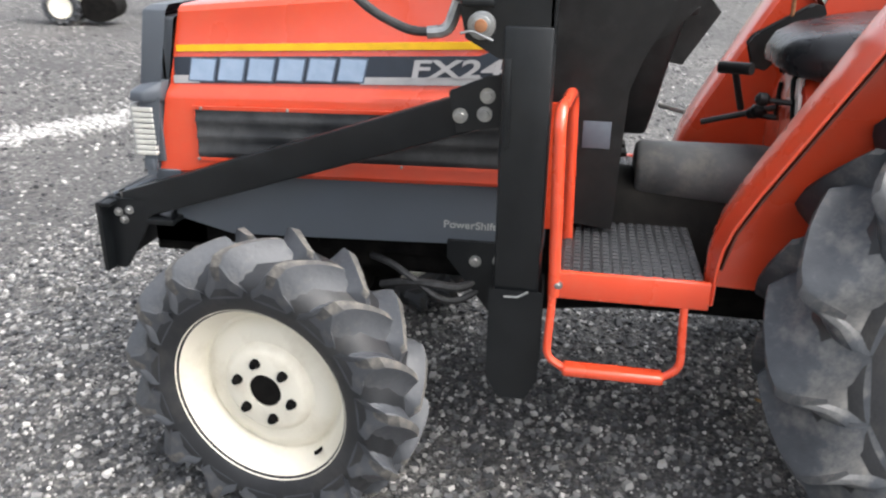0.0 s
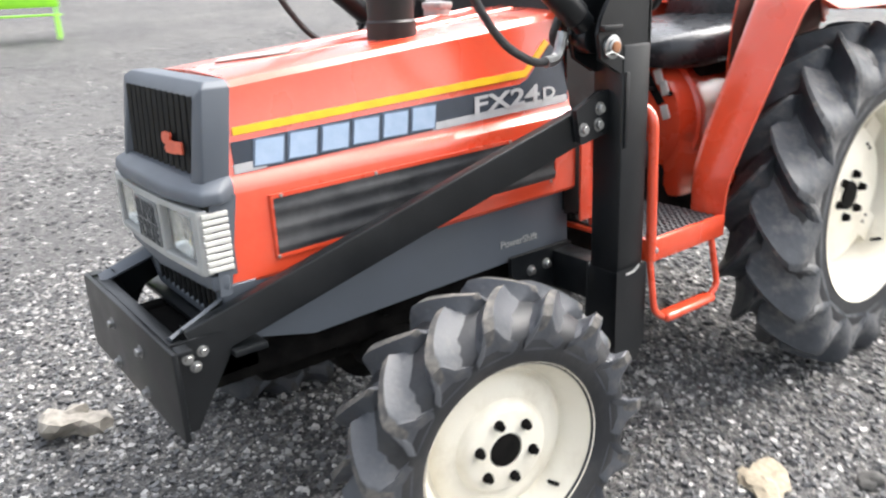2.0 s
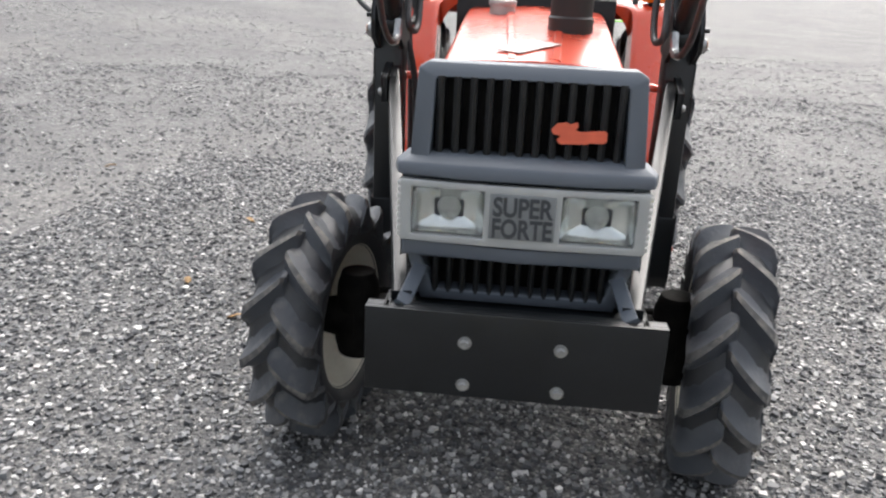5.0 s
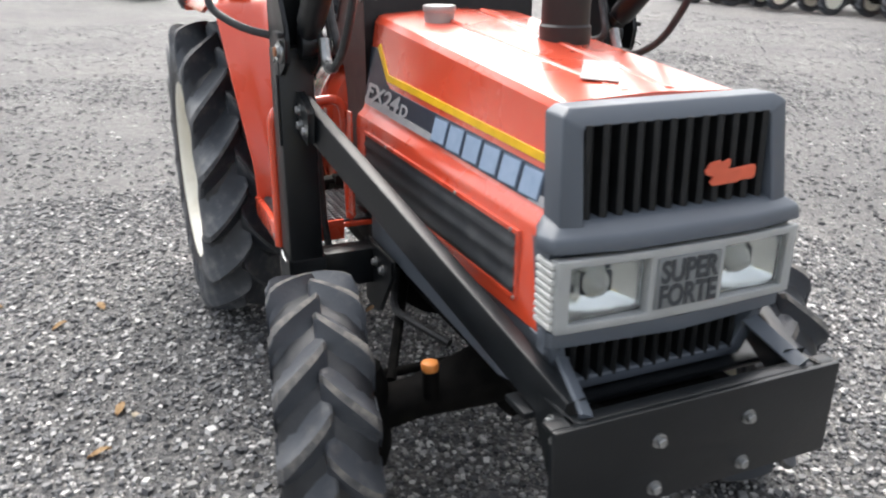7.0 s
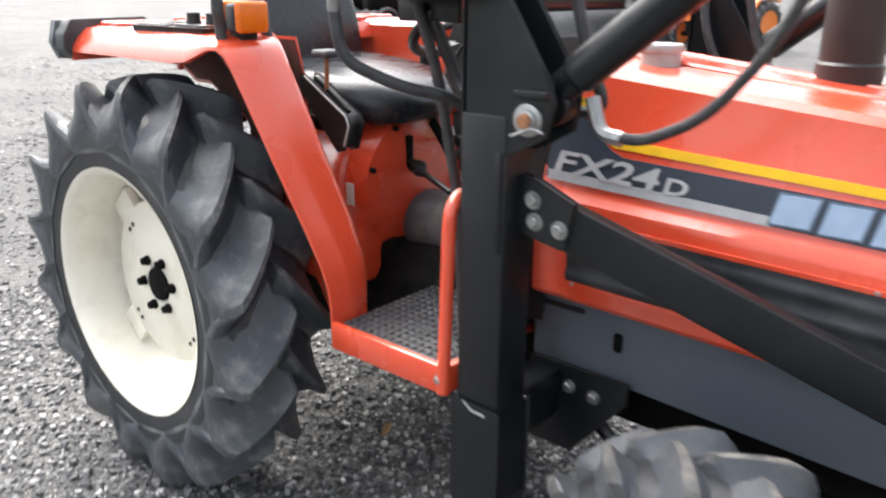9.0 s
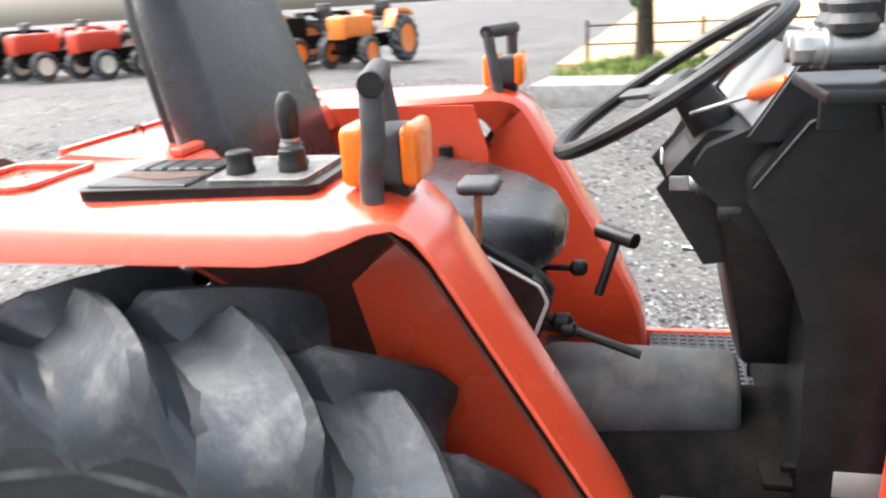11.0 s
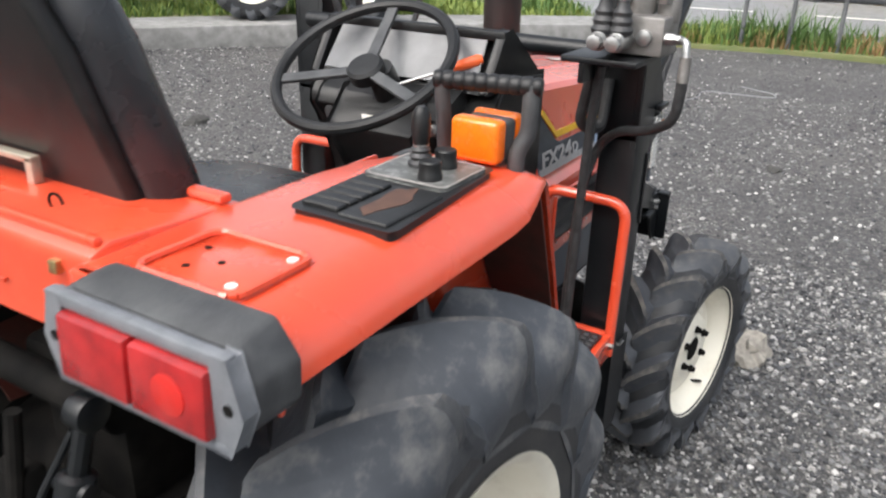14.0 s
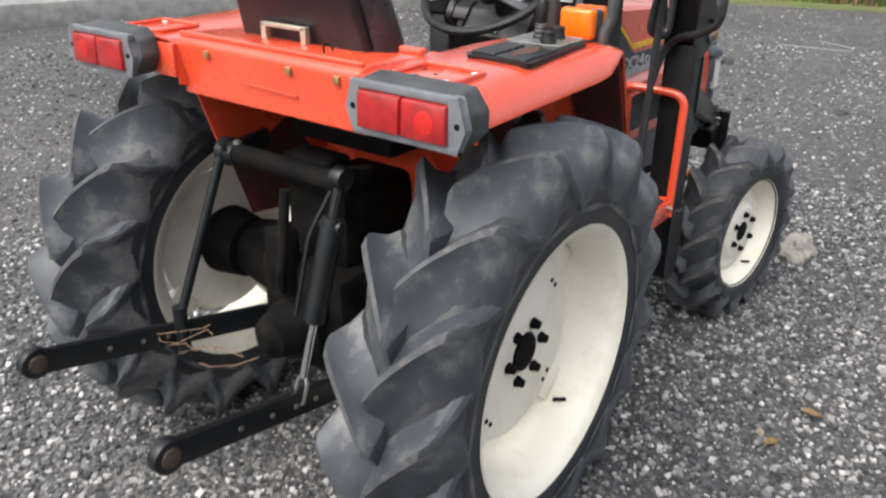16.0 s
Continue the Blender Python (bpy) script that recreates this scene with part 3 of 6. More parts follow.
# ---- loader front plate ----
plate = empty_thing("front_plate", "", "")
plate.parent = tractor
part("plate", box(-0.296, 0.296, 2.012, 2.024, 0.405, 0.588, 0.002), BLACK, plate, "black steel mounting plate")
part("plate_lip", box(-0.296, 0.296, 1.985, 2.012, 0.578, 0.588, 0.002), BLACK, plate)
for s, _ in LR:
    part("plate_cheek", sided(lambda: prism([(2.012, 0.588), (1.90, 0.588), (1.90, 0.545), (1.985, 0.405), (2.012, 0.405)], "x", 0.250, 0.260, 0.002), s), BLACK, plate)
    for x, z in ((0.0945, 0.525), (0.0945, 0.432)):
        part("bolt", hexbolt((s * x, 2.024, z), 0.0095, 0.012, "y"), STEEL, plate, "bright zinc bolt")
    for y, z in ((1.985, 0.555), (1.955, 0.562), (1.972, 0.535)):
        part("bolt", hexbolt((s * 0.260, y, z), 0.008, 0.010, "x", s), STEEL, plate, "bright zinc bolt")
    part("stay", sided(lambda: bar((0.205, 1.885, 0.632), (0.225, 2.004, 0.588), 0.008, 0.030, 0.002, (1, 0, 0.6)), s), GREY, plate)
part("cross_tie", box(-0.28, 0.28, 1.83, 1.90, 0.535, 0.548, 0.002), BLACK, plate)

# ---- loader masts, braces, cylinders ----
for s, side in LR:
    mast = part("loader_mast", sided(lambda: join(
        box(0.390, 0.478, 0.924, 1.018, 0.40, 1.06, 0.008),
        prism([(0.922, 0.53), (0.922, 0.33), (0.945, 0.285), (0.995, 0.285), (1.020, 0.33), (1.020, 0.53)], "x", 0.386, 0.483, 0.006)), s), BLACK, tractor, "black steel loader mast")
    for xx in (0.385, 0.462):
        part("side_plate", sided(lambda: prism([(0.926, 1.03), (0.926, 1.335), (0.938, 1.348), (0.990, 1.348), (1.004, 1.332), (1.004, 1.24), (1.085, 1.118), (1.095, 1.085), (1.085, 1.035), (1.02, 1.00)], "x", xx, xx + 0.012, 0.003), s), BLACK, mast)
    part("back_plate", sided(lambda: box(0.385, 0.474, 0.924, 0.936, 1.04, 1.30, 0.003), s), BLACK, mast)
    part("weld_line", sided(lambda: tube([(0.4835, 0.945, 0.535), (0.4835, 0.965, 0.522), (0.4835, 0.995, 0.520)], 0.003, 6), s), STEEL, mast)
    part("top_pin", sided(lambda: join(disc_at((0.478, 0.960, 1.292), 0.022, 0.010), disc_at((0.486, 0.960, 1.292), 0.013, 0.016, "x", 6)), s), STEEL, mast, "zinc pivot pin")
    part("pin_lug", sided(lambda: box(0.474, 0.488, 1.035, 1.095, 1.092, 1.104, 0.002), s), BLACK, mast)
    part("cylinder_pin", sided(lambda: join(disc_at((0.477, 1.058, 1.058), 0.026, 0.010, "x", 24), disc_at((0.483, 1.058, 1.058), 0.018, 0.010, "x", 20)), s), STEEL, mast, "large zinc washer on the cylinder pin")
    part("pin_end", sided(lambda: disc_at((0.489, 1.058, 1.058), 0.012, 0.008, "x", 18), s), RUST, mast, "rusty pin end")
    part("pin_clip", sided(lambda: tube(rounded([(0.490, 1.035, 1.033), (0.492, 1.075, 1.050), (0.492, 1.095, 1.044)], 0.01), 0.0025, 6), s), STEEL, mast)
    part("inner_lip", sided(lambda: box(0.478, 0.482, 1.000, 1.012, 0.83, 1.00, 0.001), s), BLACK, mast)
    part("knee_bracket", sided(lambda: join(prism([(0.94, 0.54), (1.15, 0.54), (1.15, 0.50), (1.04, 0.36), (0.94, 0.36)], "x", 0.24, 0.252, 0.003), box(0.245, 0.395, 0.935, 1.005, 0.43, 0.53, 0.003)), s), BLACK, mast)
    for y, z in ((1.03, 0.50), (1.085, 0.495)):
        part("bolt", hexbolt((s * 0.252, y, z), 0.010, 0.012, "x", s), STEEL, mast, "bright zinc bolt")
    # brace to the front plate
    brace = part("brace", sided(lambda: bar((0.4180, 1.010, 0.910), (0.233, 1.965, 0.566), 0.032, 0.078, 0.005), s), BLACK, tractor, "black box-section loader brace")
    part("brace_plate", sided(lambda: prism([(1.016, 0.958), (1.045, 0.956), (1.12, 0.925), (1.105, 0.850), (1.016, 0.866)], "x", 0.420, 0.437, 0.003), s), BLACK, brace)
    for y, z in ((1.047, 0.922), (1.052, 0.886), (1.100, 0.881)):
        part("bolt", hexbolt((s * 0.437, y, z), 0.0105, 0.011, "x", s), STEEL, brace, "bright zinc bolt")
    # lift cylinder
    a, b = Vector((0.415, 1.080, 1.105)), Vector((0.415, 1.60, 1.52))
    cyl = part("lift_cylinder", sided(lambda: join(tube([a, a.lerp(b, 0.04), a.lerp(b, 0.05), b], [0.026, 0.026, 0.031, 0.031], 20), disc_at((0.415, 1.065, 1.075), 0.032, 0.036)), s), BLACK, tractor, "black hydraulic lift cylinder")
    part("cylinder_pipe", sided(lambda: tube(rounded([(0.415, 1.18, 1.225), (0.415, 1.185, 1.25), (0.415, 1.55, 1.545)], 0.03), 0.006, 8), s), STEEL, cyl)
    # supply hose with fittings
    h1 = rounded([(0.40, 1.46, 1.40), (0.40, 1.40, 1.20), (0.40, 1.30, 1.075), (0.395, 1.20, 1.03), (0.39, 1.135, 1.04)], 0.16, 8)
    hose = part("hydraulic_hose", sided(lambda: tube(h1, 0.0090, 10), s), HOSE, cyl, "grey-black rubber hydraulic hose")
    part("hose_fitting", sided(lambda: tube(rounded([(0.394, 1.175, 1.032), (0.39, 1.135, 1.035), (0.388, 1.115, 1.09)], 0.02), 0.0125, 8), s), STEEL, hose, "zinc hose fitting")
    h2 = rounded([(0.37, 1.05, 1.30), (0.365, 1.09, 1.14), (0.36, 1.13, 1.07), (0.345, 1.04, 1.05), (0.345, 0.98, 1.15), (0.37, 0.95, 1.30)], 0.08, 6)
    part("hydraulic_hose", sided(lambda: tube(h2, 0.0100, 10), s), HOSE, cyl, "black rubber hydraulic hose")
# upper tie bar across the dashboard
part("mast_tie_bar", tube([(-0.41, 0.905, 1.228), (0.41, 0.905, 1.228)], 0.020, 16), BLACK, tractor, "black tube tying the masts together")

# ---- valve block on the right-hand mast ----
valve = empty_thing("control_valve", "", "")
valve.location = (0.042, -0.035, 0.022)
valve.parent = tractor
CAST = mat("grimy_cast_valve", (0.17, 0.16, 0.15), 0.5, 0.5, color2=(0.30, 0.29, 0.28), scale=30, bump=0.3, bump_scale=120)
part("bracket", join(box(0.33, 0.48, 0.74, 1.00, 1.212, 1.224, 0.003), box(0.36, 0.372, 0.76, 0.90, 1.17, 1.214, 0.003)), BLACK, valve)
part("body", join(box(0.395, 0.505, 0.80, 0.90, 1.228, 1.30, 0.006), disc_at((0.44, 0.86, 1.31), 0.026, 0.05, "z", 18), disc_at((0.49, 0.87, 1.31), 0.022, 0.05, "z", 18)), CAST, valve, "cast hydraulic valve body")
for x in (0.40, 0.435):
    sp = part("spool", join(tube([(x, 0.80, 1.255), (x, 0.735, 1.255)], 0.0165, 18), disc_at((x, 0.728, 1.255), 0.0145, 0.018, "y", 8), disc_at((x, 0.745, 1.255), 0.018, 0.006, "y", 18)), STEEL, valve, "bright spool end cap")
    part("boot", lathe([(1.268, 0.020), (1.276, 0.023), (1.284, 0.018), (1.292, 0.021), (1.300, 0.016), (1.308, 0.018), (1.316, 0.012), (1.330, 0.010)], "z", 16), HOSE, sp, "black ribbed rubber boot").location = (x, 0.765, 0)
    part("lever_rod", join(disc_at((x, 0.765, 1.34), 0.012, 0.024, "z", 6), tube([(x, 0.765, 1.34), (x + 0.01, 0.76, 1.46)], 0.006, 8)), STEEL, sp)
for x, y in ((0.415, 0.845), (0.45, 0.87), (0.485, 0.85)):
    part("top_fitting", join(disc_at((x, y, 1.335), 0.016, 0.03, "z", 6), disc_at((x, y, 1.362), 0.011, 0.03, "z", 12), tube([(x, y, 1.37), (x, y + 0.01, 1.45)], 0.009, 10)), STEEL, valve, "zinc hydraulic fitting")
part("end_bolt", disc_at((0.470, 0.797, 1.262), 0.015, 0.014, "y", 12), STEEL, valve)
part("elbow", join(disc_at((0.512, 0.815, 1.262), 0.012, 0.022, "x", 6), disc_at((0.528, 0.812, 1.262), 0.010, 0.014, "x", 6), tube(rounded([(0.53, 0.812, 1.262), (0.548, 0.802, 1.262), (0.553, 0.793, 1.232)], 0.02), 0.0072, 10)), STEEL, valve, "zinc elbow fitting")
part("crimp_sleeve", tube([(0.553, 0.793, 1.236), (0.553, 0.791, 1.190)], 0.0105, 14), CAST, valve, "metal crimp sleeve")
part("supply_hose", tube(rounded([(0.553, 0.791, 1.195), (0.548, 0.800, 1.115), (0.478, 0.870, 1.070), (0.402, 0.913, 1.053), (0.350, 0.94, 1.00), (0.323, 0.935, 0.87), (0.313, 0.935, 0.54), (0.288, 0.955, 0.40)], 0.06, 8), 0.0102, 12), HOSE, valve, "black rubber supply hose")
part("return_hose", tube(rounded([(0.385, 0.82, 1.20), (0.365, 0.85, 1.08), (0.345, 0.885, 0.85), (0.335, 0.90, 0.50), (0.30, 0.95, 0.40)], 0.07, 7), 0.0105, 10), HOSE, valve, "black rubber return hose")
part("loop_hose", tube(rounded([(0.365, 0.83, 1.19), (0.33, 0.87, 1.06), (0.36, 0.93, 1.04), (0.36, 0.95, 1.15)], 0.05, 7), 0.012, 10), HOSE, valve)

# ---- wheels ----
def carcass_bm(R, W, r_rim, lug_h, seg=96):
    """The tyre's body about the x axis."""
    Rc, half = R - lug_h, W / 2
    prof = [(-half * 0.80, r_rim), (-half * 0.92, r_rim + 0.012), (-half * 1.0, lerp(r_rim, Rc, 0.42)), (-half * 0.98, lerp(r_rim, Rc, 0.66)), (-half * 0.86, Rc - 0.022), (-half * 0.62, Rc - 0.005), (0, Rc),
            (half * 0.62, Rc - 0.005), (half * 0.86, Rc - 0.022), (half * 0.98, lerp(r_rim, Rc, 0.66)), (half * 1.0, lerp(r_rim, Rc, 0.42)), (half * 0.92, r_rim + 0.012), (half * 0.80, r_rim)]
    bm = lathe(prof, "x", seg)
    for f in [f for f in bm.faces if len(f.verts) > 4]:
        bm.faces.remove(f)
    return bm


def lug_into(bm, R, W, lug_h, lead, side, a0, crest=0.026, spread=1.0):
    """One tread bar, running back from the middle of the tread to the shoulder."""
    Rc, half = R - lug_h, W / 2
    rows = []
    k = R / 0.545
    for j, (f, top, wide, base) in enumerate(((-0.10, R - 0.012, 0.55, Rc - 0.004), (-0.03, R - 0.001, 0.72, Rc - 0.004), (0.15, R, 0.74, Rc - 0.004), (0.35, R, 0.76, Rc - 0.005), (0.58, R - 0.002, 0.82, Rc - 0.010), (0.78, R - 0.005, 0.92, Rc - 0.022),
                                              (0.93, R - 0.012, 1.02, Rc - 0.040), (1.00, R - 0.026, 1.05, Rc - 0.055), (1.045, R - 0.052 * k, 1.0, Rc - 0.075 * k), (1.04, R - 0.085 * k, 0.85, Rc - 0.095 * k), (0.99, R - 0.105 * k, 0.6, Rc - 0.11 * k))):
        x = side * f * half
        a = a0 - lead * min(max(f, -0.1), 1.0) ** 1.0 if f < 0 else a0 - lead * min(f, 1.0) ** 0.85
        if j > 7:
            a = a0 - lead * (1.0 + 0.04 * (j - 7))
        wt = wide * crest / R * (k * 0.7 + 0.3)
        lead_w, trail_w = wt + 1.55 * spread * lug_h / R, wt + 1.0 * spread * lug_h / R
        row = []
        for da, r in ((-trail_w, base), (-wt - 0.34 * (trail_w - wt), lerp(base, top, 0.42)), (-wt, top - 0.005), (-wt * 0.72, top), (wt * 0.72, top), (wt, top - 0.005), (wt + 0.32 * (lead_w - wt), lerp(base, top, 0.36)), (lead_w, base)):
            row.append(bm.verts.new((x, math.cos(a + da) * r, math.sin(a + da) * r)))
        rows.append(row)
    for p, q in zip(rows, rows[1:]):
        for k in range(7):
            bm.faces.new((p[k], p[k + 1], q[k + 1], q[k]))
    bm.faces.new(rows[0])
    bm.faces.new(rows[-1][::-1])
    return bm


def tyre_parts(w, R, W, r_rim, lug_h, lugs, lead, rubber, lug_top, crest, spread, seg=96):
    part("tyre", carcass_bm(R, W, r_rim, lug_h, seg), TYRE_WALL, w, "worn black rubber tyre", 40)
    for side in (1, -1):
        first = part("tread_lug", lug_into(bmesh.new(), R, W, lug_h, lead, side, 0.0, crest, spread), rubber, w, "", 30)
        first.data.materials.append(lug_top)
        for i, f in enumerate(first.data.polygons):
            f.material_index = 1 if i < 70 and i % 7 == 3 else 0
        for i in range(lugs):
            a = (i + (0.5 if side < 0 else 0)) * math.tau / lugs + random.uniform(-0.012, 0.012)
            o = first if i == 0 else again(first, w)
            o.matrix_basis = Matrix.Rotation(a, 4, "X")


def wheel_front(s):
    w = empty_thing("front_wheel", "", "")
    w.parent = tractor
    tyre_parts(w, 0.338, 0.185, 0.198, 0.032, 15, 0.27, RUBBER, LUG_TOP, 0.023, 1.1)
    prof = [(0.074, 0.196), (0.082, 0.203), (0.080, 0.190), (0.062, 0.183), (0.040, 0.166), (0.012, 0.155), (0.012, 0.148), (0.026, 0.138), (0.030, 0.115), (0.030, 0.100), (0.046, 0.090), (0.050, 0.080), (0.050, 0.036), (0.030, 0.034), (0.030, 0.001)]
    rimb = lathe(prof, "x", 56)
    for f in [f for f in rimb.faces if len(f.verts) > 4]:
        rimb.faces.remove(f)
    back = lathe([(-0.074, 0.196), (-0.082, 0.203), (-0.078, 0.188), (-0.05, 0.175), (0.012, 0.150)], "x", 56)
    for f in [f for f in back.faces if len(f.verts) > 4]:
        back.faces.remove(f)
    rim = part("rim", join(rimb, back), CREAM, w, "cream painted steel rim", 45)
    rim.scale = (1, 1.07, 1.07)
    part("hub_hole", disc_at((0.0385, 0, 0), 0.034, 0.024, "x", 28, 0.003), DARK, rim, "greasy black hub centre")
    for i in range(6):
        a = radians(60 * i + 20)
        part("wheel_nut", join(disc_at((0.052, 0.062 * math.cos(a), 0.062 * math.sin(a)), 0.0105, 0.010, "x", 12), disc_at((0.058, 0.062 * math.cos(a), 0.062 * math.sin(a)), 0.0085, 0.016, "x", 6)), DARK, rim)
    part("valve_stem", tube([(0.03, 0.05, -0.158), (0.062, 0.055, -0.150)], 0.0045, 8), DARK, rim)
    return w


def wheel_rear(s):
    w = empty_thing("rear_wheel", "", "")
    w.parent = tractor
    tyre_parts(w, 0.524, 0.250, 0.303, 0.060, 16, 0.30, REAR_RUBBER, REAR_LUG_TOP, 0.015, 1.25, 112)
    prof = [(0.108, 0.306), (0.118, 0.318), (0.112, 0.303), (0.096, 0.292), (0.060, 0.283), (-0.03, 0.272), (-0.055, 0.262), (-0.08, 0.262), (-0.10, 0.292), (-0.112, 0.303), (-0.118, 0.318), (-0.108, 0.306)]
    rb = lathe(prof, "x", 72)
    for f in [f for f in rb.faces if len(f.verts) > 4]:
        rb.faces.remove(f)
    rim = part("rim", rb, CREAM, w, "cream painted steel rim", 45)
    dish = lathe([(-0.008, 0.215), (0.004, 0.214), (0.012, 0.200), (0.014, 0.150), (0.020, 0.140), (0.020, 0.048), (0.002, 0.046), (0.0, 0.001)], "x", 64)
    disc = part("wheel_disc", dish, CREAM, w, "cream painted wheel disc", 40)
    hub = part("hub", join(disc_at((0.012, 0, 0), 0.044, 0.03, "x", 28, 0.004), lathe([(-0.12, 0.085), (-0.02, 0.10), (0.0, 0.09)], "x", 28)), DARK, disc, "greasy black hub centre")
    for i in range(6):
        a = radians(60 * i)
        part("wheel_nut", join(disc_at((0.024, 0.068 * math.cos(a), 0.068 * math.sin(a)), 0.0135, 0.008, "x", 12), disc_at((0.031, 0.068 * math.cos(a), 0.068 * math.sin(a)), 0.011, 0.018, "x", 6)), DARK, disc)
    for i in range(4):
        a = radians(90 * i + 38)
        c, sn = math.cos(a), math.sin(a)
        br = box(-0.02, 0.008, -0.045, 0.045, 0.195, 0.268, 0.004)
        part("rim_lug", moved(br, Matrix.Rotation(a - radians(90), 4, "X")), CREAM, rim)
        for d in (-0.07, 0.07):
            part("disc_hole", disc_at((0.0145, 0.175 * math.cos(a + d), 0.175 * math.sin(a + d)), 0.006, 0.002, "x", 10, 0), DARK, disc)
    part("valve_stem", tube([(0.02, 0.14, -0.235), (0.05, 0.15, -0.228)], 0.005, 8), DARK, rim)
    return w


wf, wr = wheel_front(1), wheel_rear(1)


def place(w, x, y, z, s, turn=0.0, roll=0.0):
    w.matrix_basis = Matrix.Translation((x, y, z)) @ Matrix.Rotation(radians(turn), 4, "Z") @ (Matrix.Identity(4) if s > 0 else Matrix.Rotation(math.pi, 4, "Z") @ Matrix.Diagonal((1, 1, 1, 1))) @ Matrix.Rotation(radians(roll), 4, "X")


wf2, wr2 = copy_thing(wf, Matrix.Identity(4)), copy_thing(wr, Matrix.Identity(4))


def flip_mesh(w):
    """The bars of the left-hand wheels run the other way round."""
    done = {}
    for o in w.children_recursive:
        if o.name.startswith("tread_lug"):
            if o.data.name not in done:
                me = o.data.copy()
                me.transform(Matrix.Diagonal((1, -1, 1, 1)))
                me.flip_normals()
                done[o.data.name] = me
            o.data = done[o.data.name]


flip_mesh(wf2)
flip_mesh(wr2)
place(wf, 0.522, 1.448, 0.308, 1, -10, 10)
place(wf2, -0.542, 1.478, 0.300, -1, -9, 25)
place(wr, 0.498, -0.028, 0.522, 1, 0, 5)
place(wr2, -0.498, -0.028, 0.522, -1, 0, 15)

# ---- front axle and underbody ----
part("axle_beam", join(tube([(-0.44, 1.452, 0.315), (-0.30, 1.452, 0.335), (-0.12, 1.452, 0.36), (0.12, 1.452, 0.36), (0.30, 1.452, 0.335), (0.44, 1.452, 0.315)], [0.05, 0.048, 0.075, 0.075, 0.048, 0.05], 18),
                       moved(lathe([(-0.10, 0.06), (-0.06, 0.11), (0.06, 0.11), (0.10, 0.06)], "x", 24), Matrix.Translation((0.02, 1.45, 0.355)))), DARK, tractor, "greasy black front axle")
for s, _ in LR:
    part("kingpin_housing", sided(lambda: join(lathe([(0.20, 0.055), (0.24, 0.065), (0.40, 0.058), (0.44, 0.045)], "z", 18)), s), DARK, tractor).location = (s * 0.43, 1.452, 0)
    part("axle_hub", sided(lambda: tube([(0.43, 1.452, 0.302), (0.52, 1.452, 0.302)], [0.07, 0.05], 18), s), DARK, tractor)
part("breather_cap", disc_at((0.30, 1.53, 0.452), 0.019, 0.022, "z", 16, 0.006), CAP_ORANGE, tractor, "orange plastic breather cap")
part("cap_neck", tube([(0.285, 1.50, 0.36), (0.298, 1.528, 0.445)], 0.018, 12), DARK, tractor)
part("tie_rod", tube([(-0.42, 1.33, 0.335), (0.42, 1.33, 0.335)], 0.012, 10), DARK, tractor)
engine = part("engine_block", box(-0.15, 0.15, 0.92, 1.62, 0.40, 0.92, 0.02), DARK, tractor, "grimy black engine block")
part("crankcase", box(-0.185, 0.185, 1.02, 1.50, 0.46, 0.66, 0.02), DARK, engine)
part("sump", box(-0.11, 0.11, 1.30, 1.78, 0.36, 0.56, 0.02), DARK, engine)
part("radiator", box(-0.17, 0.17, 1.62, 1.79, 0.52, 0.95, 0.01), DARK, engine)
part("front_frame", join(box(-0.16, -0.125, 1.0, 1.95, 0.42, 0.53, 0.004), box(0.125, 0.16, 1.0, 1.95, 0.42, 0.53, 0.004), box(-0.16, 0.16, 1.80, 1.95, 0.44, 0.52, 0.006)), DARK, tractor)
part("clutch_housing", join(moved(lathe([(0.36, 0.15), (0.55, 0.17), (0.80, 0.19), (0.98, 0.21)], "y", 28), Matrix.Translation((0, 0, 0.49))), box(-0.13, 0.13, 0.3, 0.95, 0.34, 0.45, 0.02)), DARK, tractor)
part("steering_hose", tube(rounded([(-0.20, 1.05, 0.48), (-0.26, 1.10, 0.42), (-0.27, 1.22, 0.44), (-0.22, 1.32, 0.40)], 0.06), 0.011, 8), HOSE, tractor)
part("steering_hose", tube(rounded([(-0.21, 1.02, 0.45), (-0.28, 1.14, 0.38), (-0.25, 1.28, 0.47), (-0.16, 1.36, 0.45)], 0.06), 0.009, 8), HOSE, tractor)
part("steering_hose", tube(rounded([(0.20, 1.05, 0.48), (0.24, 1.12, 0.40), (0.24, 1.24, 0.42), (0.18, 1.36, 0.40)], 0.06), 0.010, 8), HOSE, tractor)
part("steering_link", tube([(0.16, 1.0, 0.42), (0.33, 1.36, 0.33)], 0.013, 10), DARK, tractor)
part("starter_motor", tube([(0.19, 1.18, 0.70), (0.19, 1.42, 0.70)], 0.045, 16), DARK, tractor)

# ---- gearbox, rear axle ----
part("transmission_case", join(box(-0.13, 0.13, -0.20, 0.42, 0.36, 0.64, 0.03), tube([(-0.38, 0.0, 0.512), (-0.18, 0, 0.512), (0.18, 0, 0.512), (0.38, 0, 0.512)], [0.085, 0.12, 0.12, 0.085], 20), box(-0.09, 0.09, -0.24, -0.18, 0.44, 0.68, 0.02), box(-0.10, 0.10, -0.14, 0.15, 0.62, 0.82, 0.03)), DARK, tractor, "greasy black transmission case")
hump = part("gearbox_cover", join(moved(lathe([(0.10, 0.195), (0.275, 0.200), (0.290, 0.207), (0.318, 0.207), (0.326, 0.196), (0.365, 0.192), (0.388, 0.180), (0.400, 0.150), (0.404, 0.105)], "y", 48), Matrix.Translation((0, 0, 0.765))), box(-0.185, 0.185, 0.14, 0.385, 0.53, 0.75, 0.02)), RED, tractor, "worn red gearbox cover", 35)
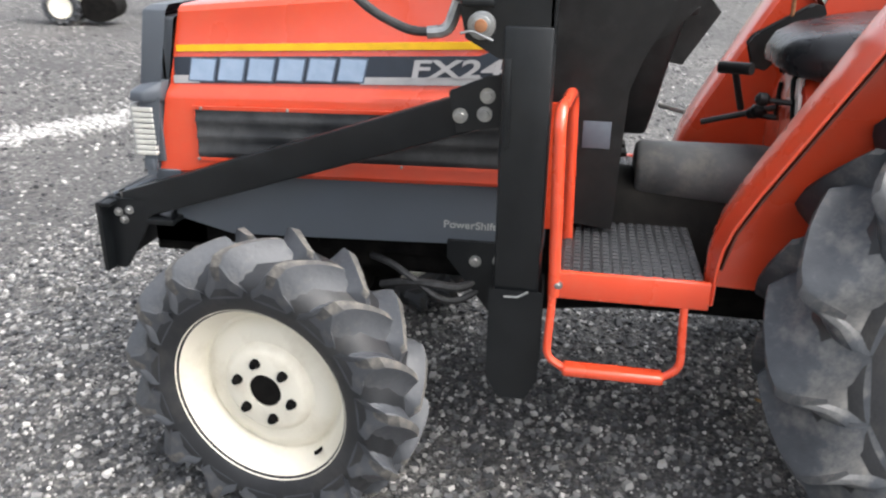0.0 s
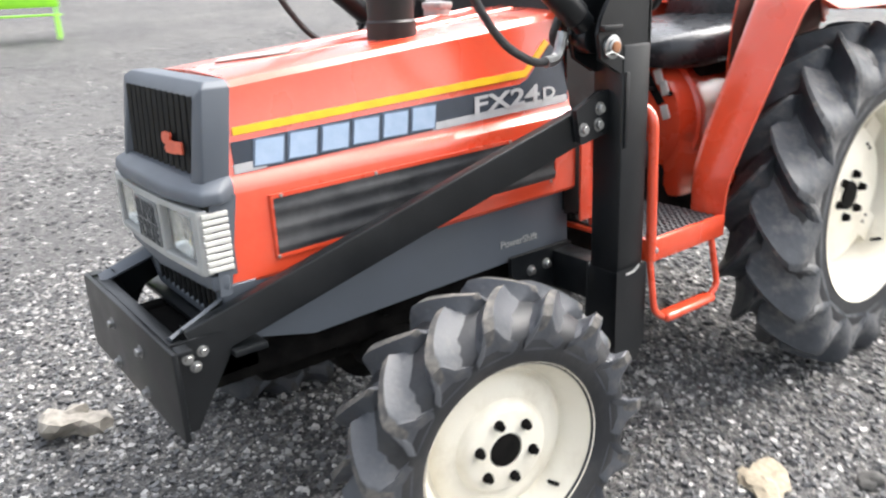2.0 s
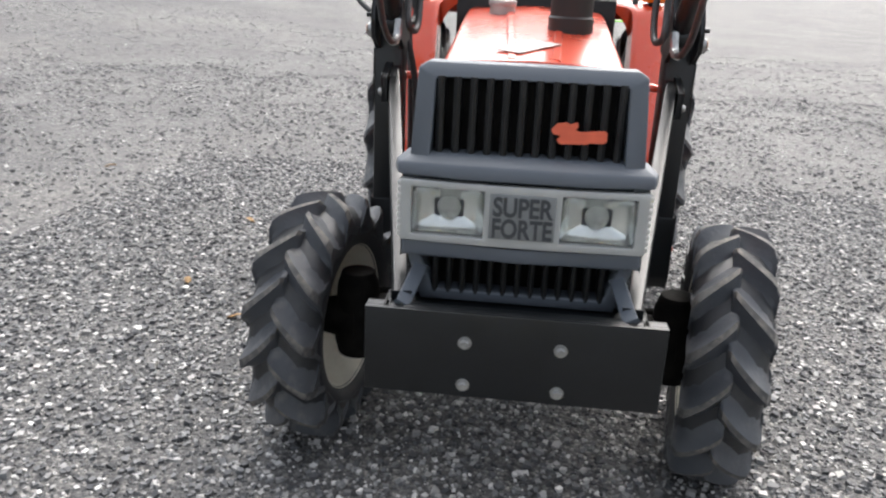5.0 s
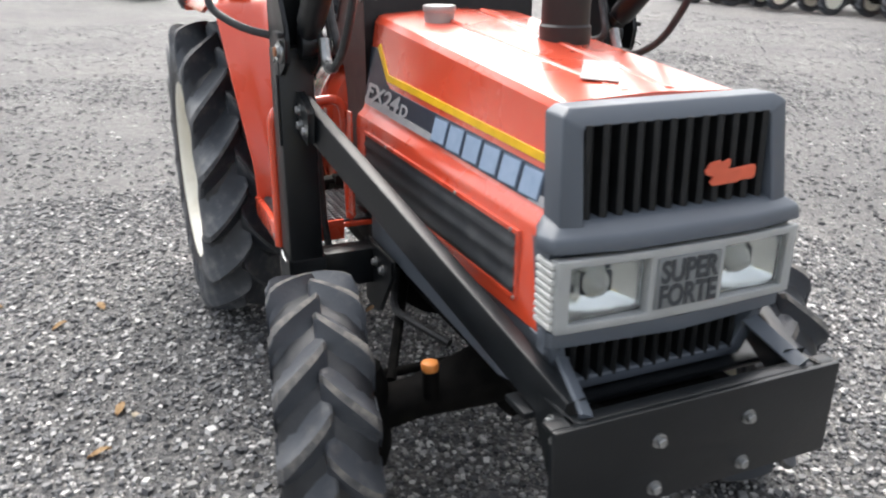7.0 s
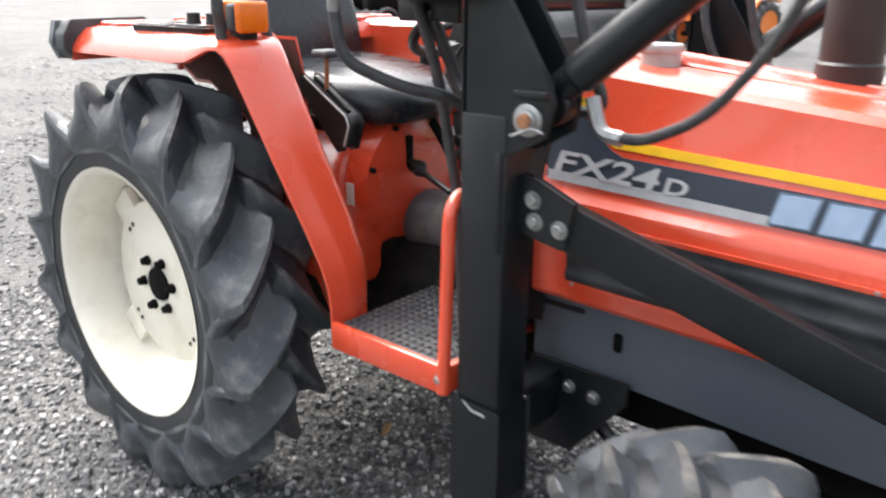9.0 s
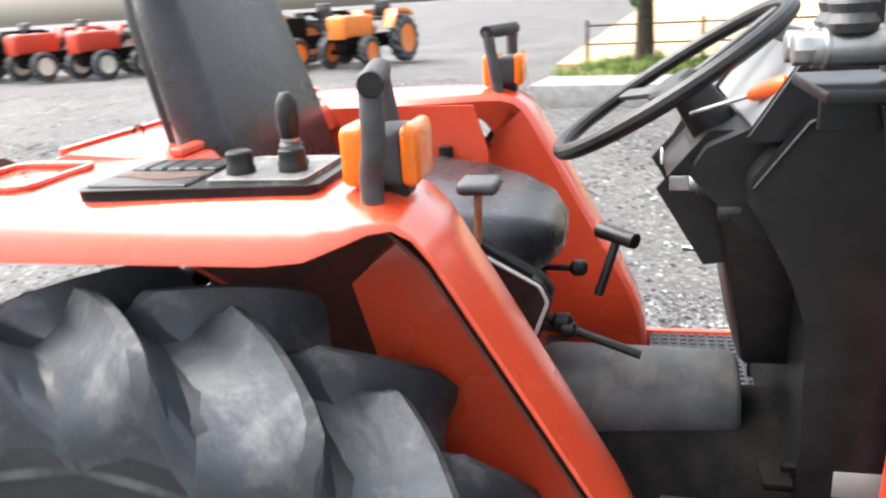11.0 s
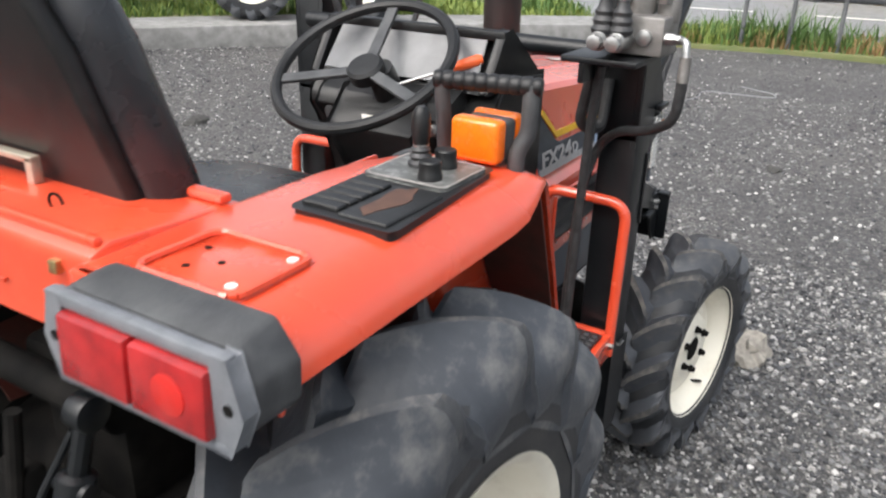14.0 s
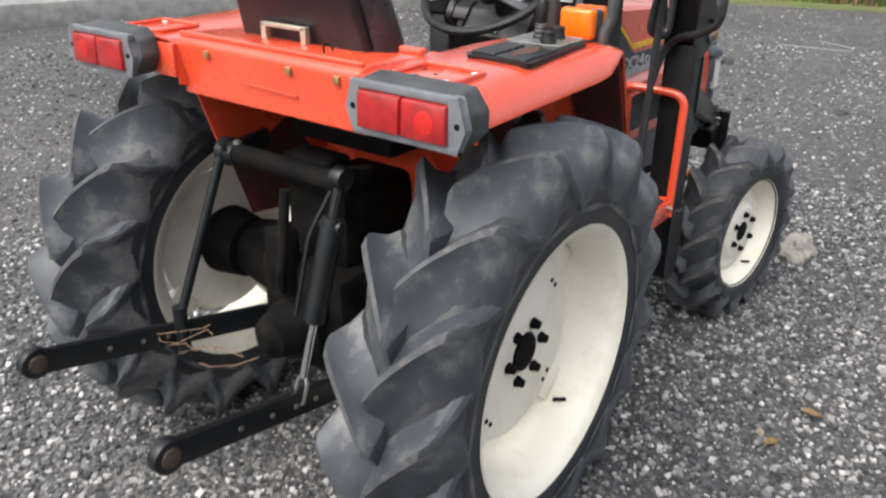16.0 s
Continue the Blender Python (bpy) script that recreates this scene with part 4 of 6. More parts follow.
for a in (20, 62, 105, 148):
    c, sn = math.cos(radians(a)), math.sin(radians(a))
    part("cover_bolt", disc_at((0.172 * c, 0.395, 0.765 + 0.172 * sn), 0.0075, 0.016, "y", 6), DARK, hump)
part("cover_slot", box(0.028, 0.052, 0.396, 0.409, 0.815, 0.895, 0.005), DARK, hump)
part("lever_gate", moved(box(-0.014, 0.014, -0.004, 0.006, -0.060, 0.060, 0.004), Matrix.Translation((-0.085, 0.399, 0.872)) @ Matrix.Rotation(radians(35), 4, "Y")), DARK, hump)
for x, z in ((-0.128, 0.872), (-0.105, 0.905), (-0.135, 0.800)):
    part("cover_label", moved(box(-0.013, 0.013, -0.003, 0.004, -0.022, 0.022, 0.001), Matrix.Translation((x, 0.400, z)) @ Matrix.Rotation(radians(20), 4, "Y")), WHITE_DECAL, hump, "small white label")
part("shift_lever", join(tube([(-0.090, 0.395, 0.868), (-0.078, 0.455, 0.872)], 0.0062, 8), moved(lathe([(-0.016, 0.006), (-0.008, 0.015), (0.008, 0.015), (0.016, 0.006)], "y", 14), Matrix.Translation((-0.076, 0.465, 0.873)))), PLASTIC, hump, "black knobbed shift lever")
part("side_label", box(0.1925, 0.1965, 0.335, 0.360, 0.735, 0.790, 0.001), WHITE_DECAL, hump, "small white label")
part("side_slot", box(0.188, 0.198, 0.300, 0.318, 0.740, 0.820, 0.004), DARK, hump)
part("selector_knob", join(tube([(0.040, 0.398, 0.836), (0.046, 0.436, 0.824)], 0.008, 10), moved(lathe([(-0.018, 0.007), (-0.010, 0.016), (0.010, 0.016), (0.018, 0.007)], "y", 14), Matrix.Translation((0.047, 0.445, 0.822)))), PLASTIC, hump)
part("gear_lever", join(tube([(0.035, 0.398, 0.810), (0.060, 0.470, 0.812), (0.075, 0.570, 0.782)], 0.0075, 10), moved(lathe([(-0.016, 0.006), (-0.009, 0.013), (0.009, 0.013), (0.016, 0.006)], "y", 16), Matrix.Translation((0.056, 0.455, 0.813)))), PLASTIC, hump)
part("shaft_cover", moved(bev(lathe([(0.398, 0.060), (0.402, 0.076), (0.418, 0.086), (0.440, 0.089), (0.715, 0.086), (0.727, 0.078)], "y", 40), 0.004, 2, 40), Matrix.Translation((-0.012, 0, 0.662))), TUNNEL, tractor, "weathered grey-black tunnel cover", 50)

# ---- platform steps and rails ----
for s, side in LR:
    step = part("step_platform", sided(lambda: join(box(0.468, 0.484, 0.590, 0.905, 0.527, 0.585, 0.003), box(0.16, 0.472, 0.60, 0.90, 0.560, 0.572, 0.002), box(0.30, 0.472, 0.890, 0.905, 0.53, 0.585, 0.002)), s), RED, tractor, "red footstep platform")
    part("step_bolt", hexbolt((s * 0.484, 0.887, 0.557), 0.007, 0.008, "x", s), STEEL, step)
    fm = part("floor_mat", sided(lambda: box(0.15, 0.462, 0.60, 0.888, 0.572, 0.580, 0.003), s), MAT_RUBBER, step, "black ribbed rubber floor mat")
    knobs = bmesh.new()
    for i in range(15):
        for j in range(14):
            x, y = 0.165 + i * 0.0205, 0.612 + j * 0.0200
            b = 0.0065
            vs = [knobs.verts.new((s * (x + dx * k), y + dy * k, 0.580 + z)) for z, k in ((0, 1.15), (0.004, 0.8)) for dx, dy in ((-b, -b), (b, -b), (b, b), (-b, b))]
            knobs.faces.new(vs[4:])
            for k in range(4):
                knobs.faces.new((vs[k], vs[(k + 1) % 4], vs[4 + (k + 1) % 4], vs[4 + k]))
    part("mat_studs", knobs, MAT_RUBBER, fm)
    part("hand_rail", sided(lambda: tube(rounded([(0.478, 0.893, 0.53), (0.478, 0.905, 0.905), (0.285, 0.885, 0.915), (0.272, 0.875, 0.56)], 0.045, 7), 0.0125, 12), s), RED, step, "bent red tube grab rail")
    part("rail_gusset", sided(lambda: box(0.275, 0.282, 0.875, 0.935, 0.60, 0.885, 0.002), s), RED, step)
# stirrup on the left-hand side only
stirrup = part("stirrup_step", join(tube(rounded([(-0.475, 0.895, 0.545), (-0.500, 0.900, 0.40), (-0.500, 0.86, 0.375)], 0.03), 0.0085, 10), tube(rounded([(-0.475, 0.635, 0.53), (-0.500, 0.630, 0.40), (-0.500, 0.665, 0.375)], 0.03), 0.0085, 10), box(-0.520, -0.480, 0.66, 0.865, 0.365, 0.387, 0.008, 3)), RED, tractor, "red stirrup step")

# ---- fenders ----
FPATH = [(-0.275, 1.146), (-0.10, 1.148), (0.10, 1.148), (0.18, 1.148), (0.230, 1.147), (0.268, 1.145), (0.300, 1.141), (0.324, 1.132), (0.343, 1.116), (0.360, 1.090), (0.450, 0.928), (0.535, 0.773), (0.570, 0.700), (0.583, 0.655), (0.588, 0.62), (0.590, 0.535)]
TOP_DROP = Vector((0, 0, -0.018))
XIN = [0.262, 0.262, 0.266, 0.280, 0.300, 0.325, 0.345, 0.356, 0.362, 0.364, 0.360, 0.356, 0.358, 0.362, 0.366, 0.37]
XOUT = [0.520, 0.520, 0.520, 0.520, 0.522, 0.524, 0.525, 0.524, 0.521, 0.517, 0.503, 0.488, 0.480, 0.476, 0.475, 0.474]
# drop of the outer skirt and of the inner wall along the way
DROP = [0.058, 0.058, 0.058, 0.058, 0.052, 0.036, 0.020, 0.010, 0.007, 0.006, 0.006, 0.006, 0.006, 0.006, 0.006, 0.006]
WALL = [0.01, 0.01, 0.01, 0.02, 0.03, 0.05, 0.08, 0.11, 0.14, 0.17, 0.22, 0.23, 0.22, 0.20, 0.17, 0.12]


def fender_bm():
    rows = []
    for i, (y, z) in enumerate(FPATH):
        a, b = FPATH[max(i - 1, 0)], FPATH[min(i + 1, len(FPATH) - 1)]
        d = Vector((b[0] - a[0], b[1] - a[1])).normalized()
        n = Vector((-d.y, d.x))
        lip, k = DROP[i], DROP[i] / 0.058
        pts = [(XIN[i] + 0.002, -WALL[i]), (XIN[i], -0.010), (XIN[i] + 0.010, 0.0), (XIN[i] + 0.022, 0.003), (lerp(XIN[i], XOUT[i], 0.55), 0.006), (XOUT[i] - 0.045, 0.004), (XOUT[i] - 0.016, -0.001),
               (XOUT[i] + 0.006 * k, -lip * 0.35), (XOUT[i] + 0.022 * k, -lip * 0.72), (XOUT[i] + 0.026 * k, -lip), (XOUT[i] + 0.016 * k - 0.003, -lip - 0.003)]
        rows.append([(x, y + n.x * h, z + n.y * h) for x, h in pts])
    bm = bmesh.new()
    vr = [[bm.verts.new(p) for p in r] for r in rows]
    for p, q in zip(vr, vr[1:]):
        for k in range(len(p) - 1):
            bm.faces.new((p[k], p[k + 1], q[k + 1], q[k]))
    bmesh.ops.recalc_face_normals(bm, faces=bm.faces)
    bmesh.ops.solidify(bm, geom=bm.faces[:], thickness=0.004)
    return bm


LAMP_GREY = mat("weathered_lamp_grey", (0.115, 0.125, 0.140), 0.5, color2=(0.19, 0.20, 0.215), scale=28, mix=0.5, bump=0.2, bump_scale=250, dirt=(0.05, 0.05, 0.05), dirt_amount=0.4, dirt_scale=20)
RING_RED = mat("bulb_ring_red", (0.55, 0.02, 0.015), 0.2, coat=0.5)
for s, side in LR:
    fender = part("fender", sided(fender_bm, s), RED, tractor, "red sheet-metal rear fender", 35)
    part("inner_wall", sided(lambda: prism([(-0.27, 1.140), (0.255, 1.136), (0.28, 1.05), (0.30, 0.72), (0.20, 0.66), (0.05, 0.92), (-0.10, 0.84 if s < 0 else 1.0), (-0.17, 0.84 if s < 0 else 1.0), (-0.235, 1.04), (-0.27, 1.05)], "x", 0.262, 0.267, 0.0), s), RED, fender)
    # added dark sheets hold the wheel well's shade; the left one reaches lower
    part("wheel_well_liner", sided(lambda: prism([(-0.26, 1.132), (0.255, 1.130), (0.28, 1.05), (0.30, 0.72), (0.20, 0.66), (0.05, 0.66 if s < 0 else 0.93), (-0.10, 0.68 if s < 0 else 1.01), (-0.16, 0.86 if s < 0 else 1.01), (-0.23, 1.05)], "x", 0.2685, 0.2715, 0.0), s), SHADED_RED, fender, "inside of the fender, coloured dark for its shade")
    part("slope_liner", sided(lambda: loft([[(XIN[i] + 0.012, FPATH[i][0] - 0.006 - dy, FPATH[i][1] - 0.010 - dz), (XOUT[i] - 0.006, FPATH[i][0] - 0.006 - dy, FPATH[i][1] - 0.010 - dz), (XOUT[i] - 0.006, FPATH[i][0] - 0.009 - dy, FPATH[i][1] - 0.013 - dz), (XIN[i] + 0.012, FPATH[i][0] - 0.009 - dy, FPATH[i][1] - 0.013 - dz)] for i, dy, dz in ((1, 0, 0.0), (3, 0, 0.0), (5, 0, 0.0), (7, 0.005, 0.002), (9, 0.006, 0.0), (10, 0.006, 0.0), (11, 0.006, 0.0), (12, 0.006, 0.0), (14, 0.006, 0.0))]), s), SHADED_RED, fender)
    part("rear_flange", sided(lambda: box(0.262, 0.545, -0.280, -0.272, 1.067, 1.140, 0.002), s), RED, fender)
    # tail lamp
    tl = part("tail_lamp", sided(lambda: loft([[(0.304, -0.330, 1.132), (0.326, -0.338, 1.088), (0.540, -0.340, 1.086), (0.562, -0.328, 1.112), (0.562, -0.322, 1.150), (0.540, -0.326, 1.178), (0.338, -0.328, 1.180), (0.314, -0.328, 1.166)],
                                               [(0.304, -0.282, 1.132), (0.326, -0.282, 1.090), (0.540, -0.276, 1.086), (0.566, -0.270, 1.112), (0.564, -0.266, 1.148), (0.540, -0.270, 1.186), (0.342, -0.276, 1.188), (0.312, -0.280, 1.172)]], 0.006), s), WORN_PLASTIC, tractor, "weathered dark grey tail lamp housing")
    tl.location = TOP_DROP
    # the lens sits in a raised frame of the housing
    part("lens_frame", sided(lambda: join(box(0.322, 0.552, -0.3445, -0.330, 1.166, 1.180, 0.003), box(0.330, 0.548, -0.3465, -0.330, 1.086, 1.098, 0.003), prism([(0.316, 1.132), (0.330, 1.088), (0.345, 1.088), (0.345, 1.178), (0.330, 1.178)], "y", -0.3455, -0.330, 0.002), prism([(0.536, 1.088), (0.550, 1.088), (0.566, 1.128), (0.552, 1.178), (0.536, 1.178)], "y", -0.3455, -0.326, 0.002)), s), LAMP_GREY, tl, "pale grey frame round the lens")
    for a, b in ((0.345, 0.4395), (0.4415, 0.536)):
        part("red_lens", sided(lambda: loft([[(a, -0.334, 1.098), (b, -0.334, 1.098), (b, -0.332, 1.167), (a, -0.332, 1.167)],
                                                    [(a + 0.002, -0.356, 1.101), (b - 0.002, -0.356, 1.101), (b - 0.002, -0.353, 1.164), (a + 0.002, -0.353, 1.164)]], 0.003), s), REDLENS, tl, "red ribbed tail lamp lens")
    part("bulb_ring", sided(lambda: disc_at((0.492, -0.3550, 1.132), 0.020, 0.002, "y", 24, 0.0008), s), RING_RED, tl)
    for xs in (0.331, 0.552):
        part("screw_hole", sided(lambda: disc_at((xs, -0.3455, 1.134), 0.0055, 0.002, "y", 12, 0), s), DARK, tl)
    # grab handle with flasher
    hz = 1.286
    gh = part("grab_handle", sided(lambda: tube(rounded([(0.490, 0.312, 1.160), (0.490, 0.312, 1.190), (0.502, 0.322, 1.215), (0.502, 0.324, hz)], 0.012, 4), 0.0125, 14), s), WORN_PLASTIC, tractor, "grey weathered grab handle")
    gh.location = TOP_DROP + Vector((0, -0.022, 0))
    part("handle_post", sided(lambda: tube([(0.372, 0.310, 1.160), (0.372, 0.292, hz)], 0.012, 14), s), WORN_PLASTIC, gh)
    gripr = []
    gripx = []
    for i in range(49):
        f = i / 48
        gripx.append((lerp(0.362, 0.516, f), lerp(0.290, 0.328, f), hz - 0.003))
        gripr.append(0.0120 if i in (0, 48) else 0.0118 if i % 5 == 4 and 3 < i < 45 else 0.0138)
    part("grip", sided(lambda: tube(gripx, gripr, 16), s), PLASTIC, gh, "ribbed black hand grip")
    fl = part("flasher_body", sided(lambda: box(0.408, 0.480, 0.288, 0.325, 1.174, 1.232, 0.008, 3), s), WORN_PLASTIC, tractor, "scuffed grey flasher body")
    fl.location = TOP_DROP + Vector((-s * 0.006, -0.006, 0))
    part("amber_lens", sided(lambda: box(0.404, 0.483, 0.258, 0.290, 1.172, 1.237, 0.009, 3), s), ORANGE, fl, "amber flasher lens")
    part("amber_lens", sided(lambda: box(0.404, 0.483, 0.323, 0.342, 1.172, 1.237, 0.009, 3), s), ORANGE, fl, "amber flasher lens")
    part("flasher_foot", sided(lambda: box(0.425, 0.465, 0.275, 0.325, 1.158, 1.178, 0.003), s), PLASTIC, fl)

# control console on the right-hand fender
console = part("control_console", prism([(0.377, -0.045), (0.512, -0.045), (0.516, -0.035), (0.498, 0.222), (0.49, 0.230), (0.372, 0.230), (0.366, 0.222), (0.370, -0.035)], "z", 1.166, 1.192, 0.004, 2), PLASTIC, tractor, "black plastic lever console")
console.location = (-0.012, -0.004, -0.031)
part("cover_plate", prism([(p[0] + 0.432, p[1] + 0.159) for p in rrect(0.128, 0.116, 0.010)], "z", 1.192, 1.197, 0.001), PANEL_GREY, console, "scuffed grey control plate")
part("plate_edge", join(*[tube([(a[0] + 0.432, a[1] + 0.160, 1.197), (b[0] + 0.432, b[1] + 0.160, 1.197)], 0.0009, 5) for a, b in zip(rrect(0.124, 0.112, 0.010, 2), rrect(0.124, 0.112, 0.010, 2)[1:] + rrect(0.124, 0.112, 0.010, 2)[:1])]), STICKER, console)
for i in range(5):
    y0 = -0.030 + i * 0.023
    part("console_rib", box(0.375, 0.430, y0, y0 + 0.0195, 1.190, 1.1975, 0.002, 1), PLASTIC, console)
part("console_field", box(0.435, 0.505, -0.038, 0.085, 1.190, 1.1955, 0.002, 1), PLASTIC, console)
rnd = random.Random(5)
tear = [(0.462 + 0.017 * math.cos(a) * (1 + 0.25 * math.sin(3 * a + 1) + 0.1 * rnd.random()), 0.03 + 0.052 * math.sin(a) * (1 + 0.15 * math.cos(5 * a) + 0.1 * rnd.random())) for a in [i * math.tau / 26 for i in range(26)]]
part("torn_patch", prism(tear, "z", 1.195, 1.1962, 0), CARD_BROWN, console, "torn brown patch in the console cover")
for x, y in ((0.458, 0.128), (0.447, 0.186)):
    part("console_knob", join(lathe([(1.197, 0.0165), (1.203, 0.0165), (1.206, 0.0150), (1.220, 0.0150), (1.222, 0.0135)], "z", 24)), PLASTIC, console, "black round knob").location = (x, y, 0)
joy = part("joystick", join(lathe([(1.197, 0.018), (1.202, 0.018), (1.206, 0.014), (1.211, 0.016), (1.216, 0.0125), (1.220, 0.014), (1.225, 0.010)], "z", 24)), HOSE, console, "black joystick with rubber boot")
joy.location = (0.415, 0.172, 0)
part("joystick_grip", lathe([(1.225, 0.010), (1.230, 0.0115), (1.250, 0.0135), (1.268, 0.0125), (1.276, 0.0085), (1.279, 0.006)], "z", 20), PLASTIC, joy)
part("joystick_ring", lathe([(1.2245, 0.0112), (1.2275, 0.0112)], "z", 20), STEEL, joy)

# ---- rear deck between the fenders ----
deck = part("rear_deck", loft([[(x, -0.02, 1.120), (x, -0.045, 1.166), (x, -0.235, 1.178), (x, -0.262, 1.168), (x, -0.265, 1.150), (x, -0.248, 1.062), (x, -0.252, 1.046), (x, -0.240, 1.042), (x, -0.228, 1.060), (x, -0.20, 1.12)] for x in (-0.275, 0.275)], 0.006), RED, tractor, "red sheet-metal rear deck", 30)
deck.location = TOP_DROP
for s, _ in LR:
    part("pressed_panel", sided(lambda: moved(join(box(0.335, 0.475, -0.262, -0.140, 1.166, 1.171, 0.003), *[tube([(a[0] + 0.405, a[1] - 0.20, 1.174), (b[0] + 0.405, b[1] - 0.20, 1.174)], 0.0045, 6) for a, b in zip(rrect(0.136, 0.116, 0.016, 3), rrect(0.136, 0.116, 0.016, 3)[1:] + rrect(0.136, 0.116, 0.016, 3)[:1])]), Matrix.Identity(4)), s), RED, deck)
    for x, y in ((0.375, -0.225), (0.40, -0.20), (0.36, -0.18)):
        part("drill_hole", disc_at((s * x, y, 1.1715), 0.004, 0.001, "z", 10, 0), DARK, deck)
    for x, y in ((0.455, -0.155), (0.448, -0.235)):
        part("pale_rivet", disc_at((s * x, y, 1.172), 0.0065, 0.002, "z", 12, 0), WHITE_DECAL, deck)
part("panel_crease", bar((-0.06, -0.2585, 1.098), (0.10, -0.2585, 1.094), 0.003, 0.003, 0.001), RED, deck)
part("deck_rim", box(-0.27, 0.27, -0.075, -0.055, 1.168, 1.180, 0.004), RED, deck)
part("deck_ridge", box(-0.27, 0.27, -0.252, -0.240, 1.172, 1.184, 0.004), RED, deck)
part("deck_handle", join(box(-0.100, -0.085, -0.165, -0.150, 1.172, 1.208, 0.002), box(0.020, 0.035, -0.165, -0.150, 1.172, 1.208, 0.002), box(-0.100, 0.035, -0.165, -0.150, 1.200, 1.209, 0.002)), TIN, deck, "pale metal lifting handle")
for x in (-0.16, 0.09, 0.22):
    part("clip", box(x - 0.007, x + 0.007, -0.272, -0.262, 1.138, 1.154, 0.002), BRASS, deck)
part("wire_ring", tube([(0.14 + 0.013 * math.cos(a), -0.205, 1.183 + 0.011 * math.sin(a)) for a in [i * 0.35 for i in range(13)]], 0.0018, 6), DARK, deck)

# ---- seat ----
seat = empty_thing("seat", "", "")
seat.location = (-0.008, -0.036, 0.034)
seat.parent = tractor


def puff(rows, n=28):
    """A soft body through rounded-rectangle sections: (centre, width, height, radius, frame right, frame up)."""
    secs = []
    for c, w, h, r, ex, ez in rows:
        c, ex, ez = Vector(c), Vector(ex), Vector(ez)
        secs.append([c + ex * u + ez * v for u, v in rrect(w, h, r, 5)])
    return loft(secs)


X, Z = (1, 0, 0), (0, 0, 1)
part("cushion", puff([((0, y, z), w, h, r, X, Z) for y, z, w, h, r in ((-0.06, 0.995, 0.36, 0.05, 0.024), (-0.03, 0.988, 0.43, 0.095, 0.045), (0.08, 0.975, 0.47, 0.110, 0.052), (0.22, 0.962, 0.47, 0.115, 0.054), (0.33, 0.950, 0.43, 0.112, 0.053), (0.41, 0.942, 0.35, 0.100, 0.048), (0.46, 0.936, 0.25, 0.075, 0.036), (0.485, 0.932, 0.13, 0.035, 0.016))]), VINYL, seat, "black vinyl seat cushion", 60)
ud, nd = Vector((0, -0.26, 0.966)), Vector((0, 0.966, 0.26))
part("backrest", puff([(Vector((0, 0.0, 0.985)) + ud * d, w, h, r, X, nd) for d, w, h, r in ((0, 0.36, 0.05, 0.024), (0.03, 0.43, 0.085, 0.04), (0.15, 0.44, 0.085, 0.042), (0.33, 0.40, 0.075, 0.037), (0.42, 0.35, 0.065, 0.032), (0.455, 0.26, 0.03, 0.014))]), VINYL, seat, "black vinyl backrest", 60)
part("back_panel", puff([(Vector((0, -0.045, 0.970)) + ud * d, w, 0.03, 0.012, X, nd) for d, w in ((0.06, 0.36), (0.16, 0.375), (0.34, 0.335), (0.415, 0.28))]), PLASTIC, seat, "glossy black backrest shell", 50)
part("seat_base", box(-0.16, 0.16, 0.0, 0.30, 0.86, 0.915, 0.01), DARK, seat)
part("height_knob", join(tube([(-0.245, 0.20, 1.02), (-0.245, 0.20, 1.06)], 0.014, 12)), PLASTIC, tractor, "small black knob")
# quadrant lever on the right
quad = part("lever_quadrant", prism([(0.405, 0.895), (0.330, 0.975), (0.283, 1.036), (0.290, 1.050), (0.306, 1.050), (0.436, 0.972), (0.446, 0.955), (0.428, 0.900)], "x", 0.240, 0.282, 0.006), PLASTIC, tractor, "black plastic lever quadrant")
part("quadrant_rim", tube(rounded([(0.283, 0.300, 1.052), (0.283, 0.436, 0.974), (0.283, 0.446, 0.952), (0.283, 0.428, 0.905)], 0.006, 3), 0.0028, 8), SILVER, quad, "worn grey quadrant edge")
part("quadrant_slot", bar((0.262, 0.425, 0.981), (0.262, 0.315, 1.047), 0.009, 0.006, 0.001), DARK, quad)
part("quadrant_lever", tube([(0.262, 0.352, 1.010), (0.262, 0.357, 1.098)], 0.0055, 8), RUST, quad, "rusty lever stem")
part("lever_grip", box(0.236, 0.290, 0.332, 0.386, 1.096, 1.114, 0.008, 3), WORN_PLASTIC, quad, "grey-black tee grip")

# ---- dashboard and steering ----
dash = part("dashboard", join(prism([(0.698, 1.100), (0.757, 1.180), (0.935, 1.165), (0.945, 0.62), (0.785, 0.60), (0.778, 0.84), (0.776, 0.907), (0.754, 0.973), (0.716, 1.046), (0.695, 1.078)], "x", -0.262, 0.262, 0.006)), PLASTIC, tractor, "black plastic dashboard pedestal")
dash.scale = (0.91, 1, 1)
for s, _ in LR:
    part("dash_side_rib", tube(rounded([(s * 0.263, 0.697, 1.092), (s * 0.263, 0.757, 1.174), (s * 0.263, 0.925, 1.158)], 0.004, 2), 0.003, 6), PLASTIC, dash)
part("gauge_hood", join(prism([(0.690, 1.150), (0.762, 1.264), (0.785, 1.270), (0.93, 1.165)], "x", -0.252, -0.228, 0.003), prism([(0.690, 1.150), (0.762, 1.264), (0.785, 1.270), (0.93, 1.165)], "x", 0.228, 0.252, 0.003),
                        box(-0.25, 0.25, 0.755, 0.785, 1.248, 1.268, 0.004), prism([(0.70, 1.145), (0.785, 1.25), (0.80, 1.262), (0.93, 1.165)], "x", -0.24, 0.24, 0.002)), PLASTIC, dash, "black instrument hood")
ga, gb = Vector((0, 0.700, 1.160)), Vector((0, 0.764, 1.252))
gn = Vector((0, -(gb - ga).z, (gb - ga).y)).normalized()
